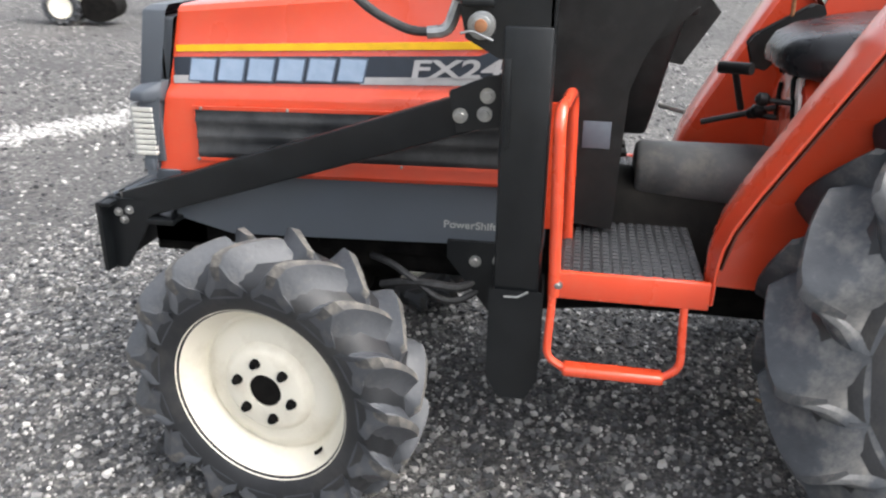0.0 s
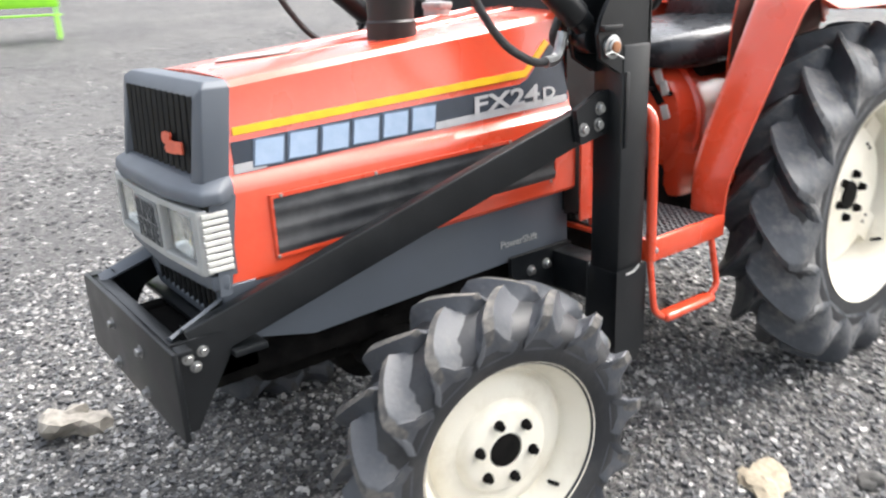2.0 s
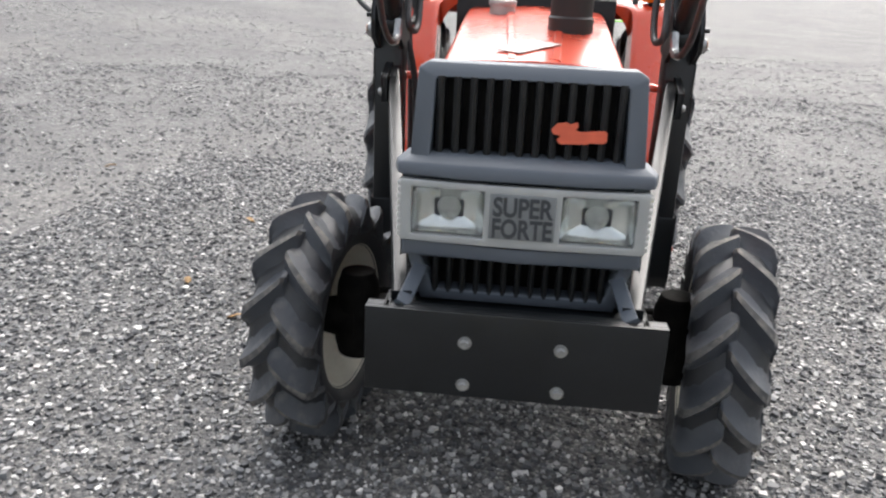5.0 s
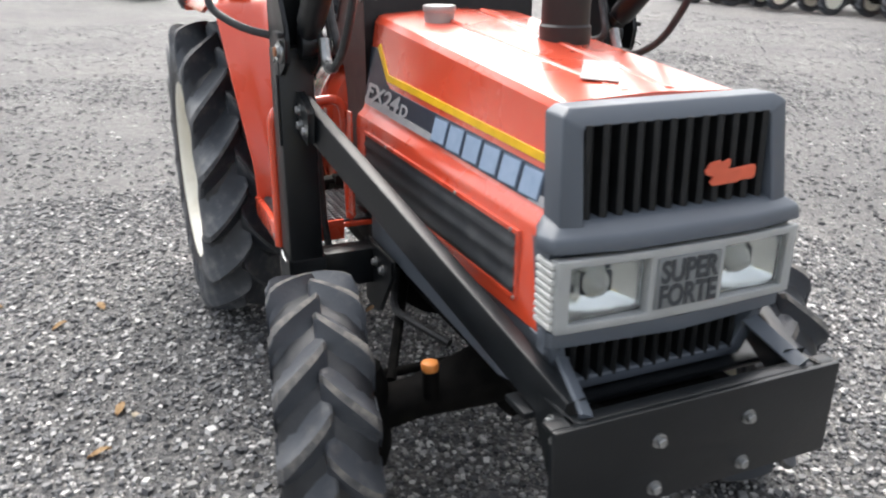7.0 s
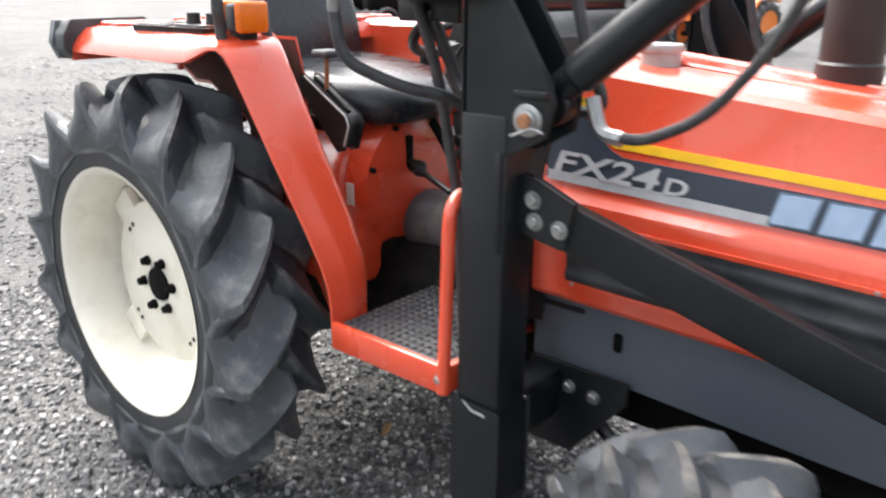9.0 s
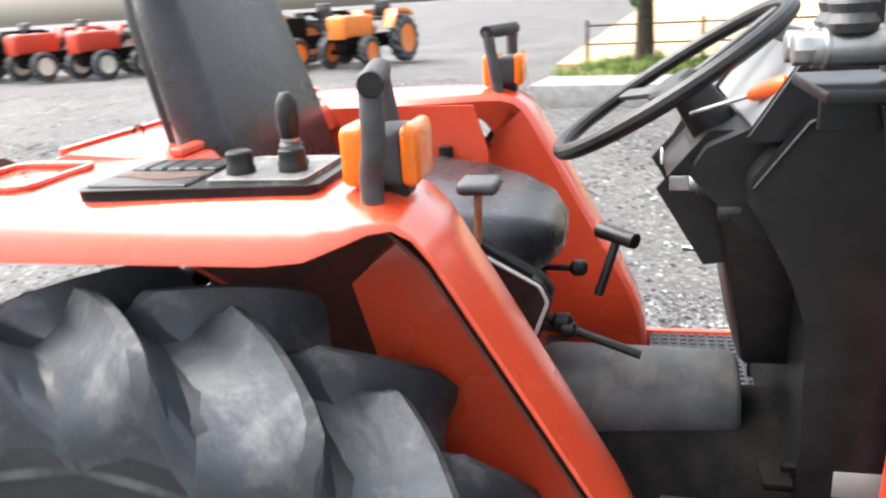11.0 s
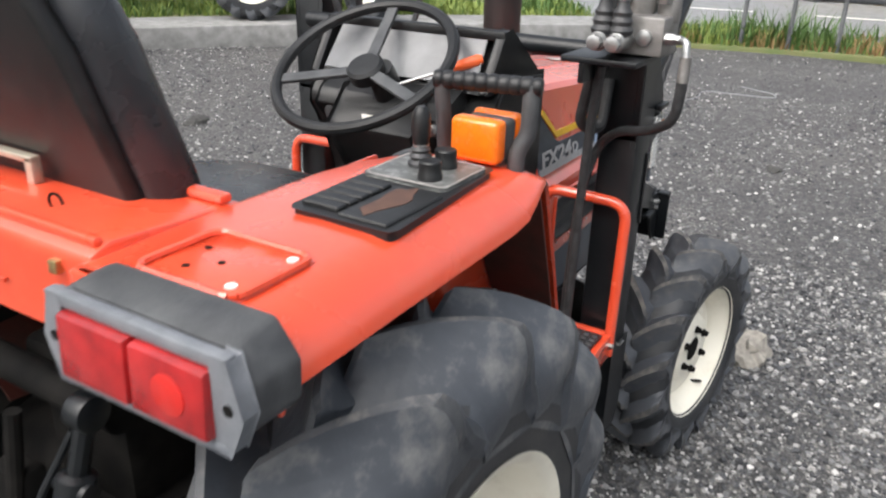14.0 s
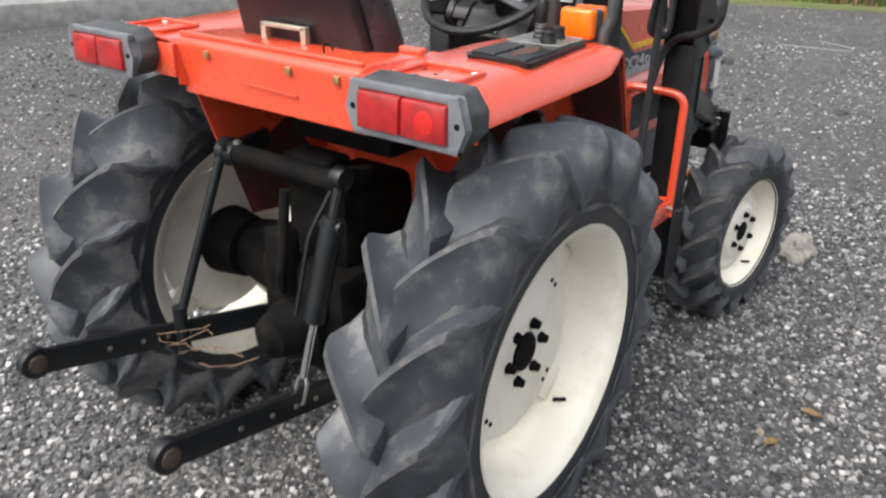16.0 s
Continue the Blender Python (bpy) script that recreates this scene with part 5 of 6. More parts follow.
gauge = bmesh.new()
vs = [gauge.verts.new(p + gn * 0.004 * k) for k in (0, 1) for p in (ga + Vector((-0.215, 0, 0)), ga + Vector((0.215, 0, 0)), gb + Vector((0.205, 0, 0)), gb + Vector((-0.205, 0, 0)))]
gauge.faces.new(vs[4:])
for k in range(4):
    gauge.faces.new((vs[k], vs[(k + 1) % 4], vs[4 + (k + 1) % 4], vs[4 + k]))
part("gauge_cover", gauge, GAUGE, dash, "pale shiny instrument cover")
part("switch_panel", prism([(0.632, 1.095), (0.650, 1.125), (0.755, 1.172), (0.755, 1.000), (0.700, 1.020)], "x", -0.185, 0.185, 0.006), PLASTIC, dash, "black switch panel")
part("column_shroud", join(prism([(0.60, 1.06), (0.66, 1.13), (0.78, 1.13), (0.80, 0.98), (0.66, 0.96)], "x", -0.12, 0.12, 0.012), tube([(0, 0.74, 1.03), (0, 0.635, 1.185)], [0.045, 0.03], 18)), PLASTIC, dash, "black steering column shroud")
part("lower_shroud", loft([[(-w, y0, z), (w, y0, z), (w, 0.80, z), (-w, 0.80, z)] for w, y0, z in ((0.10, 0.715, 0.78), (0.13, 0.70, 0.86), (0.15, 0.68, 0.97), (0.16, 0.655, 1.08))], 0.012), PLASTIC, dash, "black plastic lower column shroud")
for x, y, z in ((0.150, 0.652, 1.075), (0.168, 0.680, 1.045), (-0.150, 0.652, 1.075)):
    part("dash_switch", disc_at((x, y, z), 0.018, 0.03, "y", 16, 0.003), WORN_PLASTIC, dash)
part("ignition_key", join(disc_at((0.150, 0.634, 1.075), 0.012, 0.012, "y", 14), box(0.147, 0.153, 0.602, 0.630, 1.065, 1.085, 0.001)), STEEL, dash, "ignition key")
part("column_label", box(-0.02, 0.015, 0.596, 0.599, 1.075, 1.095, 0.001), WHITE_DECAL, dash)
part("throttle_rod", tube([(0.04, 0.635, 1.155), (0.150, 0.705, 1.193)], 0.0032, 8), STEEL, dash, "thin steel throttle rod")
part("throttle_grip", tube([(0.147, 0.703, 1.192), (0.157, 0.708, 1.196), (0.200, 0.733, 1.210), (0.208, 0.737, 1.213)], [0.008, 0.011, 0.013, 0.008], 14), ORANGE_KNOB, dash, "orange throttle grip")
part("dash_plate", box(-0.2645, -0.2625, 0.80, 0.86, 0.78, 0.84, 0.001), mat("blue_grey_plate", (0.12, 0.14, 0.17), 0.4), dash, "small grey data plate")
part("data_plate", box(0.2625, 0.2645, 0.82, 0.90, 0.66, 0.70, 0.001), SILVER, dash, "small silver data plate")
part("tilt_lever", join(tube([(-0.20, 0.70, 0.87), (-0.24, 0.65, 0.865)], 0.005, 8)), STEEL, dash)
for x in (0.20, 0.29):
    part("pedal", join(bar((x, 0.84, 0.68), (x - 0.01, 0.765, 0.665), 0.016, 0.02, 0.003), box(x - 0.03, x + 0.03, 0.735, 0.775, 0.655, 0.667, 0.003)), DARK, tractor, "worn black pedal")
part("knee_lever", join(tube([(-0.03, 0.50, 0.84), (-0.06, 0.53, 0.93)], 0.008, 10), tube([(-0.085, 0.50, 0.94), (-0.035, 0.56, 0.935)], 0.014, 12)), PLASTIC, tractor)

wheel = empty_thing("steering_wheel", "", "")
wheel.parent = tractor
wheel.matrix_basis = Matrix.Translation((-0.018, 0.612, 1.187)) @ Matrix.Rotation(radians(32), 4, "X")
ring = bmesh.new()
for i in range(64):
    a = i * math.tau / 64
    for j in range(10):
        b = j * math.tau / 10
        ring.verts.new(((0.192 + 0.0125 * math.cos(b)) * math.cos(a), (0.192 + 0.0125 * math.cos(b)) * math.sin(a), 0.014 + 0.0125 * math.sin(b)))
ring.verts.ensure_lookup_table()
for i in range(64):
    for j in range(10):
        ring.faces.new([ring.verts[k] for k in (i * 10 + j, ((i + 1) % 64) * 10 + j, ((i + 1) % 64) * 10 + (j + 1) % 10, i * 10 + (j + 1) % 10)])
part("wheel_rim", ring, PLASTIC, wheel, "black steering wheel rim")
for a in (100, 205, 335):
    c, sn = math.cos(radians(a)), math.sin(radians(a))
    part("spoke", bar((0.025 * c, 0.025 * sn, -0.002), (0.188 * c, 0.188 * sn, 0.012), 0.026, 0.010, 0.003), WORN_PLASTIC, wheel)
part("horn_cap", lathe([(-0.02, 0.038), (0.006, 0.040), (0.012, 0.034), (0.013, 0.001)], "z", 28), PLASTIC, wheel)

# ---- three-point linkage ----
BALL = mat("grimy_brown_steel", (0.085, 0.055, 0.040), 0.6, 0.3, color2=(0.045, 0.035, 0.030), scale=60, bump=0.3)
link = empty_thing("three_point_linkage", "", "")
link.parent = tractor
for (bx, ex, ey, ez) in ((-0.20, -0.33, -0.69, 0.505), (0.20, 0.155, -0.70, 0.500)):
    a, b = Vector((bx, 0.08, 0.36)), Vector((ex, ey, ez))
    arm = part("lower_arm", join(bar(a, b, 0.018, 0.060, 0.004), disc_at(b, 0.036, 0.028, "x", 28, 0.004)), BLACK, link, "black lower lift arm")
    part("ball_end", join(disc_at(b, 0.022, 0.036, "x", 20, 0.005)), BALL, arm, "grimy brown steel ball end")
    for f in (0.55, 0.62, 0.70, 0.8):
        p = a.lerp(b, f)
        for d in (1, -1):
            part("pin_hole", disc_at(p + Vector((d * 0.010, 0, 0)), 0.006, 0.003, "x", 10, 0), STEEL, arm)
shaft = part("rock_shaft", join(tube([(-0.215, -0.205, 0.890), (0.20, -0.205, 0.890)], 0.024, 16)), DARK, link, "black rock shaft")
collar = part("shaft_collar", lathe([(-0.020, 0.018), (-0.016, 0.034), (0.006, 0.034), (0.010, 0.028), (0.030, 0.026)], "x", 22), BLACK, shaft, "black clamped collar")
collar.location = (-0.200, -0.205, 0.889)
part("collar_nut", disc_at((0.030, 0.0, 0.026), 0.010, 0.012, "z", 6), STEEL, collar)
part("lift_housing", box(-0.07, 0.08, -0.17, -0.08, 0.82, 0.91, 0.02), DARK, shaft)
part("lift_crank", bar((0.185, -0.16, 0.90), (0.195, -0.255, 0.925), 0.022, 0.04), DARK, shaft)
part("lift_crank", bar((-0.19, -0.1, 0.90), (-0.195, -0.23, 0.890), 0.022, 0.042), DARK, shaft)
al, ar = Vector((-0.20, 0.08, 0.36)).lerp(Vector((-0.33, -0.69, 0.505)), 0.58), Vector((0.20, 0.08, 0.36)).lerp(Vector((0.155, -0.70, 0.5)), 0.60)
part("lift_rod", join(tube([(-0.205, -0.225, 0.890), tuple(al + Vector((0.02, 0, 0.05)))], 0.0115, 12), tube([tuple(al + Vector((0.02, 0, 0.08))), tuple(al + Vector((0.02, 0, -0.045)))], 0.017, 14)), BLACK, link, "black lift rod")
tp = Vector((0.200, -0.250, 0.925))
part("levelling_cylinder", join(tube([tp.lerp(ar, 0.16), tp.lerp(ar, 0.17), tp.lerp(ar, 0.62), tp.lerp(ar, 0.63)], [0.016, 0.024, 0.024, 0.016], 18), tube([tp, tp.lerp(ar, 0.2)], 0.013, 10), disc_at(tp, 0.024, 0.03, "x", 18), disc_at(tp.lerp(ar, 0.20), 0.014, 0.06, "x", 12)), BLACK, link, "black levelling cylinder")
part("cylinder_rod", tube([tp.lerp(ar, 0.62), tp.lerp(ar, 0.88)], 0.0095, 14), CHROME, link, "bright cylinder rod")
part("rod_clevis", join(tube(rounded([tp.lerp(ar, 0.86), tp.lerp(ar, 0.9) + Vector((0.014, 0, 0)), tp.lerp(ar, 1.0) + Vector((0.014, 0, 0)), ar, tp.lerp(ar, 1.0) - Vector((0.014, 0, 0)), tp.lerp(ar, 0.9) - Vector((0.014, 0, 0)), tp.lerp(ar, 0.86)], 0.008, 3), 0.0045, 8)), STEEL, link)
part("cylinder_pipe", tube(rounded([tp + Vector((-0.02, -0.01, -0.03)), tp.lerp(ar, 0.25) + Vector((-0.04, -0.02, 0)), tp.lerp(ar, 0.6) + Vector((-0.036, -0.02, 0))], 0.02), 0.005, 8), BLACK, link)
part("top_bracket", join(box(-0.035, 0.035, -0.27, -0.22, 0.60, 0.76, 0.01), tube([(0.03, -0.25, 0.86), (0.02, -0.28, 0.62)], 0.012, 10), moved(lathe([(-0.33, 0.02), (-0.31, 0.05), (-0.24, 0.07), (-0.2, 0.1)], "y", 20), Matrix.Translation((0, 0, 0.50)))), DARK, link)
rnd = random.Random(9)
for k in range(5):
    p = ar.lerp(al, 0.45 + 0.12 * k) + Vector((0, -0.03, 0.03))
    part("dry_stem", tube([p + Vector((rnd.uniform(-0.03, 0.03), rnd.uniform(-0.03, 0.03), -0.03 + 0.02 * i + rnd.uniform(-0.01, 0.02))) + Vector((0.05 * (i - 2), 0, 0)) for i in range(5)], 0.0012, 5), mat("dry_grass", (0.18, 0.12, 0.08), 0.9) if k == 0 else bpy.data.materials["dry_grass"], link)

# ---- ground ----
def ground_material():
    m = bpy.data.materials.new("gravel_ground")
    m.use_nodes = True
    nt = m.node_tree
    n, l = nt.nodes, nt.links
    p = n["Principled BSDF"]
    p.inputs["Roughness"].default_value = 0.75
    co = n.new("ShaderNodeTexCoord")
    cells = []
    for sc in (70.0, 150.0):
        v = n.new("ShaderNodeTexVoronoi")
        v.inputs["Scale"].default_value = sc
        v.inputs["Randomness"].default_value = 1.0
        l.new(co.outputs["Object"], v.inputs["Vector"])
        cells.append(v)
    r = n.new("ShaderNodeValToRGB")
    r.color_ramp.elements[0].position, r.color_ramp.elements[0].color = 0.0, (0.022, 0.023, 0.025, 1)
    r.color_ramp.elements[1].position, r.color_ramp.elements[1].color = 1.0, (0.42, 0.41, 0.39, 1)
    for pos, c in ((0.35, (0.062, 0.063, 0.066, 1)), (0.62, (0.115, 0.116, 0.117, 1)), (0.86, (0.20, 0.198, 0.192, 1))):
        e = r.color_ramp.elements.new(pos)
        e.color = c
    sep = n.new("ShaderNodeSeparateColor")
    l.new(cells[0].outputs["Color"], sep.inputs[0])
    sep2 = n.new("ShaderNodeSeparateColor")
    l.new(cells[1].outputs["Color"], sep2.inputs[0])
    av = n.new("ShaderNodeMath")
    av.operation = "MULTIPLY_ADD"
    av.inputs[1].default_value = 0.55
    l.new(sep.outputs[0], av.inputs[0])
    half = n.new("ShaderNodeMath")
    half.operation = "MULTIPLY"
    half.inputs[1].default_value = 0.45
    l.new(sep2.outputs[1], half.inputs[0])
    l.new(half.outputs[0], av.inputs[2])
    l.new(av.outputs[0], r.inputs["Fac"])
    big = n.new("ShaderNodeTexNoise")
    big.inputs["Scale"].default_value = 0.55
    big.inputs["Detail"].default_value = 7
    l.new(co.outputs["Object"], big.inputs["Vector"])
    mr = n.new("ShaderNodeMapRange")
    mr.inputs["From Min"].default_value, mr.inputs["From Max"].default_value = 0.38, 0.62
    mr.inputs["To Min"].default_value, mr.inputs["To Max"].default_value = 0.48, 1.0
    mid = n.new("ShaderNodeTexNoise")
    mid.inputs["Scale"].default_value = 5.0
    mid.inputs["Detail"].default_value = 9
    mid.inputs["Roughness"].default_value = 0.75
    l.new(co.outputs["Object"], mid.inputs["Vector"])
    both = n.new("ShaderNodeMath")
    both.operation = "MULTIPLY_ADD"
    both.inputs[1].default_value = 0.55
    l.new(mid.outputs["Fac"], both.inputs[0])
    less = n.new("ShaderNodeMath")
    less.operation = "MULTIPLY"
    less.inputs[1].default_value = 0.45
    l.new(big.outputs["Fac"], less.inputs[0])
    l.new(less.outputs[0], both.inputs[2])
    l.new(both.outputs[0], mr.inputs["Value"])
    tint = n.new("ShaderNodeMix")
    tint.data_type = "RGBA"
    tint.inputs["A"].default_value = (1.0, 1.0, 1.02, 1)
    tint.inputs["B"].default_value = (1.06, 1.0, 0.92, 1)
    l.new(big.outputs["Fac"], tint.inputs["Factor"])
    mul = n.new("ShaderNodeMix")
    mul.data_type, mul.blend_type = "RGBA", "MULTIPLY"
    mul.inputs["Factor"].default_value = 1.0
    l.new(r.outputs[0], mul.inputs["A"])
    l.new(tint.outputs["Result"], mul.inputs["B"])
    sc2 = n.new("ShaderNodeVectorMath")
    sc2.operation = "SCALE"
    l.new(mul.outputs["Result"], sc2.inputs[0])
    l.new(mr.outputs[0], sc2.inputs["Scale"])
    l.new(sc2.outputs[0], p.inputs["Base Color"])
    b = n.new("ShaderNodeBump")
    b.inputs["Strength"].default_value = 0.9
    b.inputs["Distance"].default_value = 0.008
    b.invert = True
    l.new(cells[0].outputs["Distance"], b.inputs["Height"])
    b2 = n.new("ShaderNodeBump")
    b2.inputs["Strength"].default_value = 0.6
    b2.inputs["Distance"].default_value = 0.004
    b2.invert = True
    l.new(cells[1].outputs["Distance"], b2.inputs["Height"])
    l.new(b.outputs[0], b2.inputs["Normal"])
    l.new(b2.outputs[0], p.inputs["Normal"])
    return m


def relief(x, y):
    """Height of the yard: nearly flat round the tractor, gently uneven further off."""
    d = math.hypot(x, y - 0.7)
    k = min(max((d - 2.2) / 3.0, 0), 1)
    v = noise.noise((x * 0.6, y * 0.6, 0.3)) * 0.05 + noise.noise((x * 1.9, y * 1.9, 4.0)) * 0.018
    return v * k + min(max(x * 0.89 - y * 0.45 - 8.0, 0.0) * 0.11, 2.6)


gm = bmesh.new()
steps = [-220, -120, -60, -35, -24] + [-18 + i * 0.5 for i in range(73)] + [24, 35, 60, 120, 220]
grid = [[gm.verts.new((x, y, relief(x, y))) for y in steps] for x in steps]
for i in range(len(steps) - 1):
    for j in range(len(steps) - 1):
        gm.faces.new((grid[i][j], grid[i + 1][j], grid[i + 1][j + 1], grid[i][j + 1]))
ground = new("ground", mesh_of(gm, "ground", ground_material(), 60))
tagged(ground, "grey crushed-stone gravel yard", "ground", kind="structure")

# loose pebbles near the tractor
PEBBLE = bpy.data.materials.new("loose_pebbles")
PEBBLE.use_nodes = True
pn, pl = PEBBLE.node_tree.nodes, PEBBLE.node_tree.links
geo = pn.new("ShaderNodeNewGeometry")
pr = pn.new("ShaderNodeValToRGB")
pr.color_ramp.elements[0].color = (0.026, 0.027, 0.030, 1)
pr.color_ramp.elements[1].color = (0.56, 0.55, 0.53, 1)
for pos, c in ((0.3, (0.078, 0.080, 0.085, 1)), (0.55, (0.145, 0.146, 0.148, 1)), (0.80, (0.285, 0.28, 0.27, 1)), (0.95, (0.44, 0.43, 0.415, 1))):
    e = pr.color_ramp.elements.new(pos)
    e.color = c
pl.new(geo.outputs["Random Per Island"], pr.inputs["Fac"])
pl.new(pr.outputs[0], pn["Principled BSDF"].inputs["Base Color"])
pn["Principled BSDF"].inputs["Roughness"].default_value = 0.7


def scatter(name, count, x0, x1, y0, y1, r0, r1, seed, line=None, spread=0.1, material=None, label="loose grey and whitish crushed stones on the yard", category="gravel"):
    rg = np.random.default_rng(seed)
    cube = np.array([[x, y, z] for x in (-1, 1) for y in (-1, 1) for z in (-1, 1)], float)
    quads = np.array([[0, 1, 3, 2], [4, 6, 7, 5], [0, 4, 5, 1], [2, 3, 7, 6], [0, 2, 6, 4], [1, 5, 7, 3]])
    v = np.repeat(cube[None], count, 0) * rg.uniform(0.35, 0.75, (count, 8, 3))
    size = r0 + (r1 - r0) * rg.random(count) ** 2.6
    v *= size[:, None, None]
    v[:, :, 2] *= 0.75
    ang = rg.uniform(0, math.tau, count)
    tip = rg.uniform(-0.6, 0.6, count)
    c, s = np.cos(ang)[:, None], np.sin(ang)[:, None]
    y2, z2 = v[:, :, 1] * np.cos(tip)[:, None] - v[:, :, 2] * np.sin(tip)[:, None], v[:, :, 1] * np.sin(tip)[:, None] + v[:, :, 2] * np.cos(tip)[:, None]
    x3, y3 = v[:, :, 0] * c - y2 * s, v[:, :, 0] * s + y2 * c
    px, py = rg.uniform(x0, x1, count), rg.uniform(y0, y1, count)
    if line:
        f = rg.random(count)
        px = line[0][0] + (line[1][0] - line[0][0]) * f + rg.normal(0, spread, count)
        py = line[0][1] + (line[1][1] - line[0][1]) * f + 0.12 * np.sin(f * 9) + rg.normal(0, spread, count)
    pz = np.array([relief(a, b) for a, b in zip(px, py)]) + size * 0.22
    out = np.stack([x3 + px[:, None], y3 + py[:, None], z2 + pz[:, None]], -1).reshape(-1, 3)
    faces = (quads[None] + (np.arange(count) * 8)[:, None, None]).reshape(-1, 4)
    me = bpy.data.meshes.new(name)
    me.from_pydata(out.tolist(), [], faces.tolist())
    me.materials.append(material or PEBBLE)
    ob = new(name, me)
    return tagged(ob, label, category, kind="stuff")


scatter("gravel", 76000, -2.2, 2.3, -1.7, 3.0, 0.0045, 0.0145, 1)
scatter("gravel", 64000, -6.5, 6.5, -6.5, 7.5, 0.006, 0.018, 2)
scatter("gravel", 40000, -12.0, 12.0, -13.0, 11.0, 0.008, 0.020, 3)


def rock(name, label, place, size, seed, material, rough=0.28, category="rock"):
    bm = bmesh.new()
    bmesh.ops.create_icosphere(bm, subdivisions=3, radius=1)
    for v in bm.verts:
        d = noise.noise(v.co * 1.1 + Vector((seed, 0, 0))) * rough * 1.6 + noise.noise(v.co * 3.2 + Vector((0, seed, 0))) * rough * 0.45
        v.co *= 1 + d
        v.co = Vector((v.co.x * size[0], v.co.y * size[1], max(v.co.z, -0.45) * size[2]))
    ob = new(name, mesh_of(bm, name, material, 30))
    ob.location = (place[0], place[1], place[2] + size[2] * 0.4)
    ob.rotation_euler = (0, 0, seed)
    return tagged(ob, label, category)


STONE = mat("pale_rough_stone", (0.34, 0.315, 0.27), 0.85, color2=(0.17, 0.155, 0.14), scale=40, bump=0.6, bump_scale=60)
TAN = mat("tan_chip", (0.36, 0.31, 0.23), 0.85, color2=(0.20, 0.17, 0.125), scale=55, bump=0.5, bump_scale=90)
CLOD = mat("dark_clod", (0.07, 0.068, 0.064), 0.9, color2=(0.04, 0.04, 0.038), scale=30, bump=0.6, bump_scale=70)
rock("rock", "pale rough stone lying on the gravel", (0.665, 2.05, 0), (0.082, 0.062, 0.062), 1.3, STONE, 0.5)
rock("bark_chip", "flat tan chip of bark on the gravel", (-0.775, 0.805, 0), (0.098, 0.045, 0.022), 2.4, TAN, 0.55, "bark chip")
rock("clod", "dark clod of earth on the gravel", (-1.035, -0.19, 0), (0.065, 0.03, 0.025), 0.7, CLOD, 0.4, "clod")
rock("clod", "dark clod of earth on the gravel", (3.30, 0.15, 0), (0.10, 0.06, 0.03), 3.1, CLOD, 0.4, "clod")
rock("clod", "small dark lump beside the rear of the tractor", (-0.95, 0.62, 0), (0.035, 0.03, 0.022), 4.1, CLOD, 0.4, "clod")
for i, (x, y, sz) in enumerate(((0.90, 0.73, 0.016), (0.33, 2.62, 0.03), (-0.35, 2.55, 0.018), (-3.6, 3.3, 0.09), (-2.9, 3.9, 0.08), (-3.3, 4.6, 0.11), (-0.9, 5.8, 0.09), (0.3, 4.6, 0.06), (-4.0, 2.1, 0.05))):
    rock("stone", "loose stone on the gravel", (x, y, relief(x, y)), (sz, sz * 0.7, sz * 0.45), 5.0 + i, TAN if i == 0 else CLOD, 0.35, "stone")


def leaf(x, y, turn, size, color):
    bm = bmesh.new()
    rows = []
    for i in range(6):
        f = i / 5
        w = math.sin(f * math.pi) ** 0.7 * 0.42 + 0.01
        rows.append([bm.verts.new(((f - 0.5) * 2 * size, k * w * size, 0.006 + abs(k) * 0.006 + 0.004 * math.sin(f * 5))) for k in (-1, 0, 1)])
    for a, b in zip(rows, rows[1:]):
        for k in range(2):
            bm.faces.new((a[k], a[k + 1], b[k + 1], b[k]))
    bmesh.ops.solidify(bm, geom=bm.faces[:], thickness=0.0008)
    ob = new("fallen_leaf", mesh_of(bm, "fallen_leaf", color, 60))
    ob.location, ob.rotation_euler = (x, y, relief(x, y) + 0.004), (0.1, 0.05, turn)
    tagged(ob, "dry tan leaf lying on the gravel", "leaf", "fallen leaves")


LEAF = mat("dry_leaf", (0.42, 0.28, 0.14), 0.8, color2=(0.28, 0.17, 0.08), scale=60)
for x, y, t in ((0.04, 0.31, 0.4), (0.94, 0.69, 1.2), (1.31, 0.60, 2.0), (1.12, 0.02, 0.7), (1.35, -0.25, 2.6), (1.0, 0.9, 0.2), (0.98, -0.1, 1.9), (2.6, -1.2, 0.5)):
    leaf(x, y, t, 0.032, LEAF)
# whitish streak of small stones across the yard
PALE_STREAK = mat("lime_dust", (0.50, 0.50, 0.49), 0.9, color2=(0.30, 0.30, 0.295), scale=18, mix=0.5, bump=0.6, bump_scale=60)
scatter("lime_spill", 2600, 0, 1, 0, 1, 0.006, 0.022, 7, ((1.7, 4.45), (3.9, 3.6)), 0.12, PALE_STREAK, "whitish streak of loose stones on the gravel", "spill")

# ---- raised concrete apron, verge, field and road ----
CURB = [(-8.3, -0.6), (-8.0, 0.9), (-7.5, 2.6), (-6.6, 4.9), (-5.4, 6.6), (-3.8, 8.1), (-2.4, 9.3)]
CONCRETE = mat("weathered_concrete", (0.27, 0.268, 0.26), 0.9, color2=(0.16, 0.158, 0.152), scale=9, mix=0.5, bump=0.9, bump_scale=25, dirt=(0.10, 0.098, 0.09), dirt_amount=0.7, dirt_scale=1.5)
GRASSGROUND = mat("verge_soil", (0.10, 0.13, 0.045), 0.95, color2=(0.16, 0.15, 0.07), scale=3, bump=0.5, bump_scale=30)


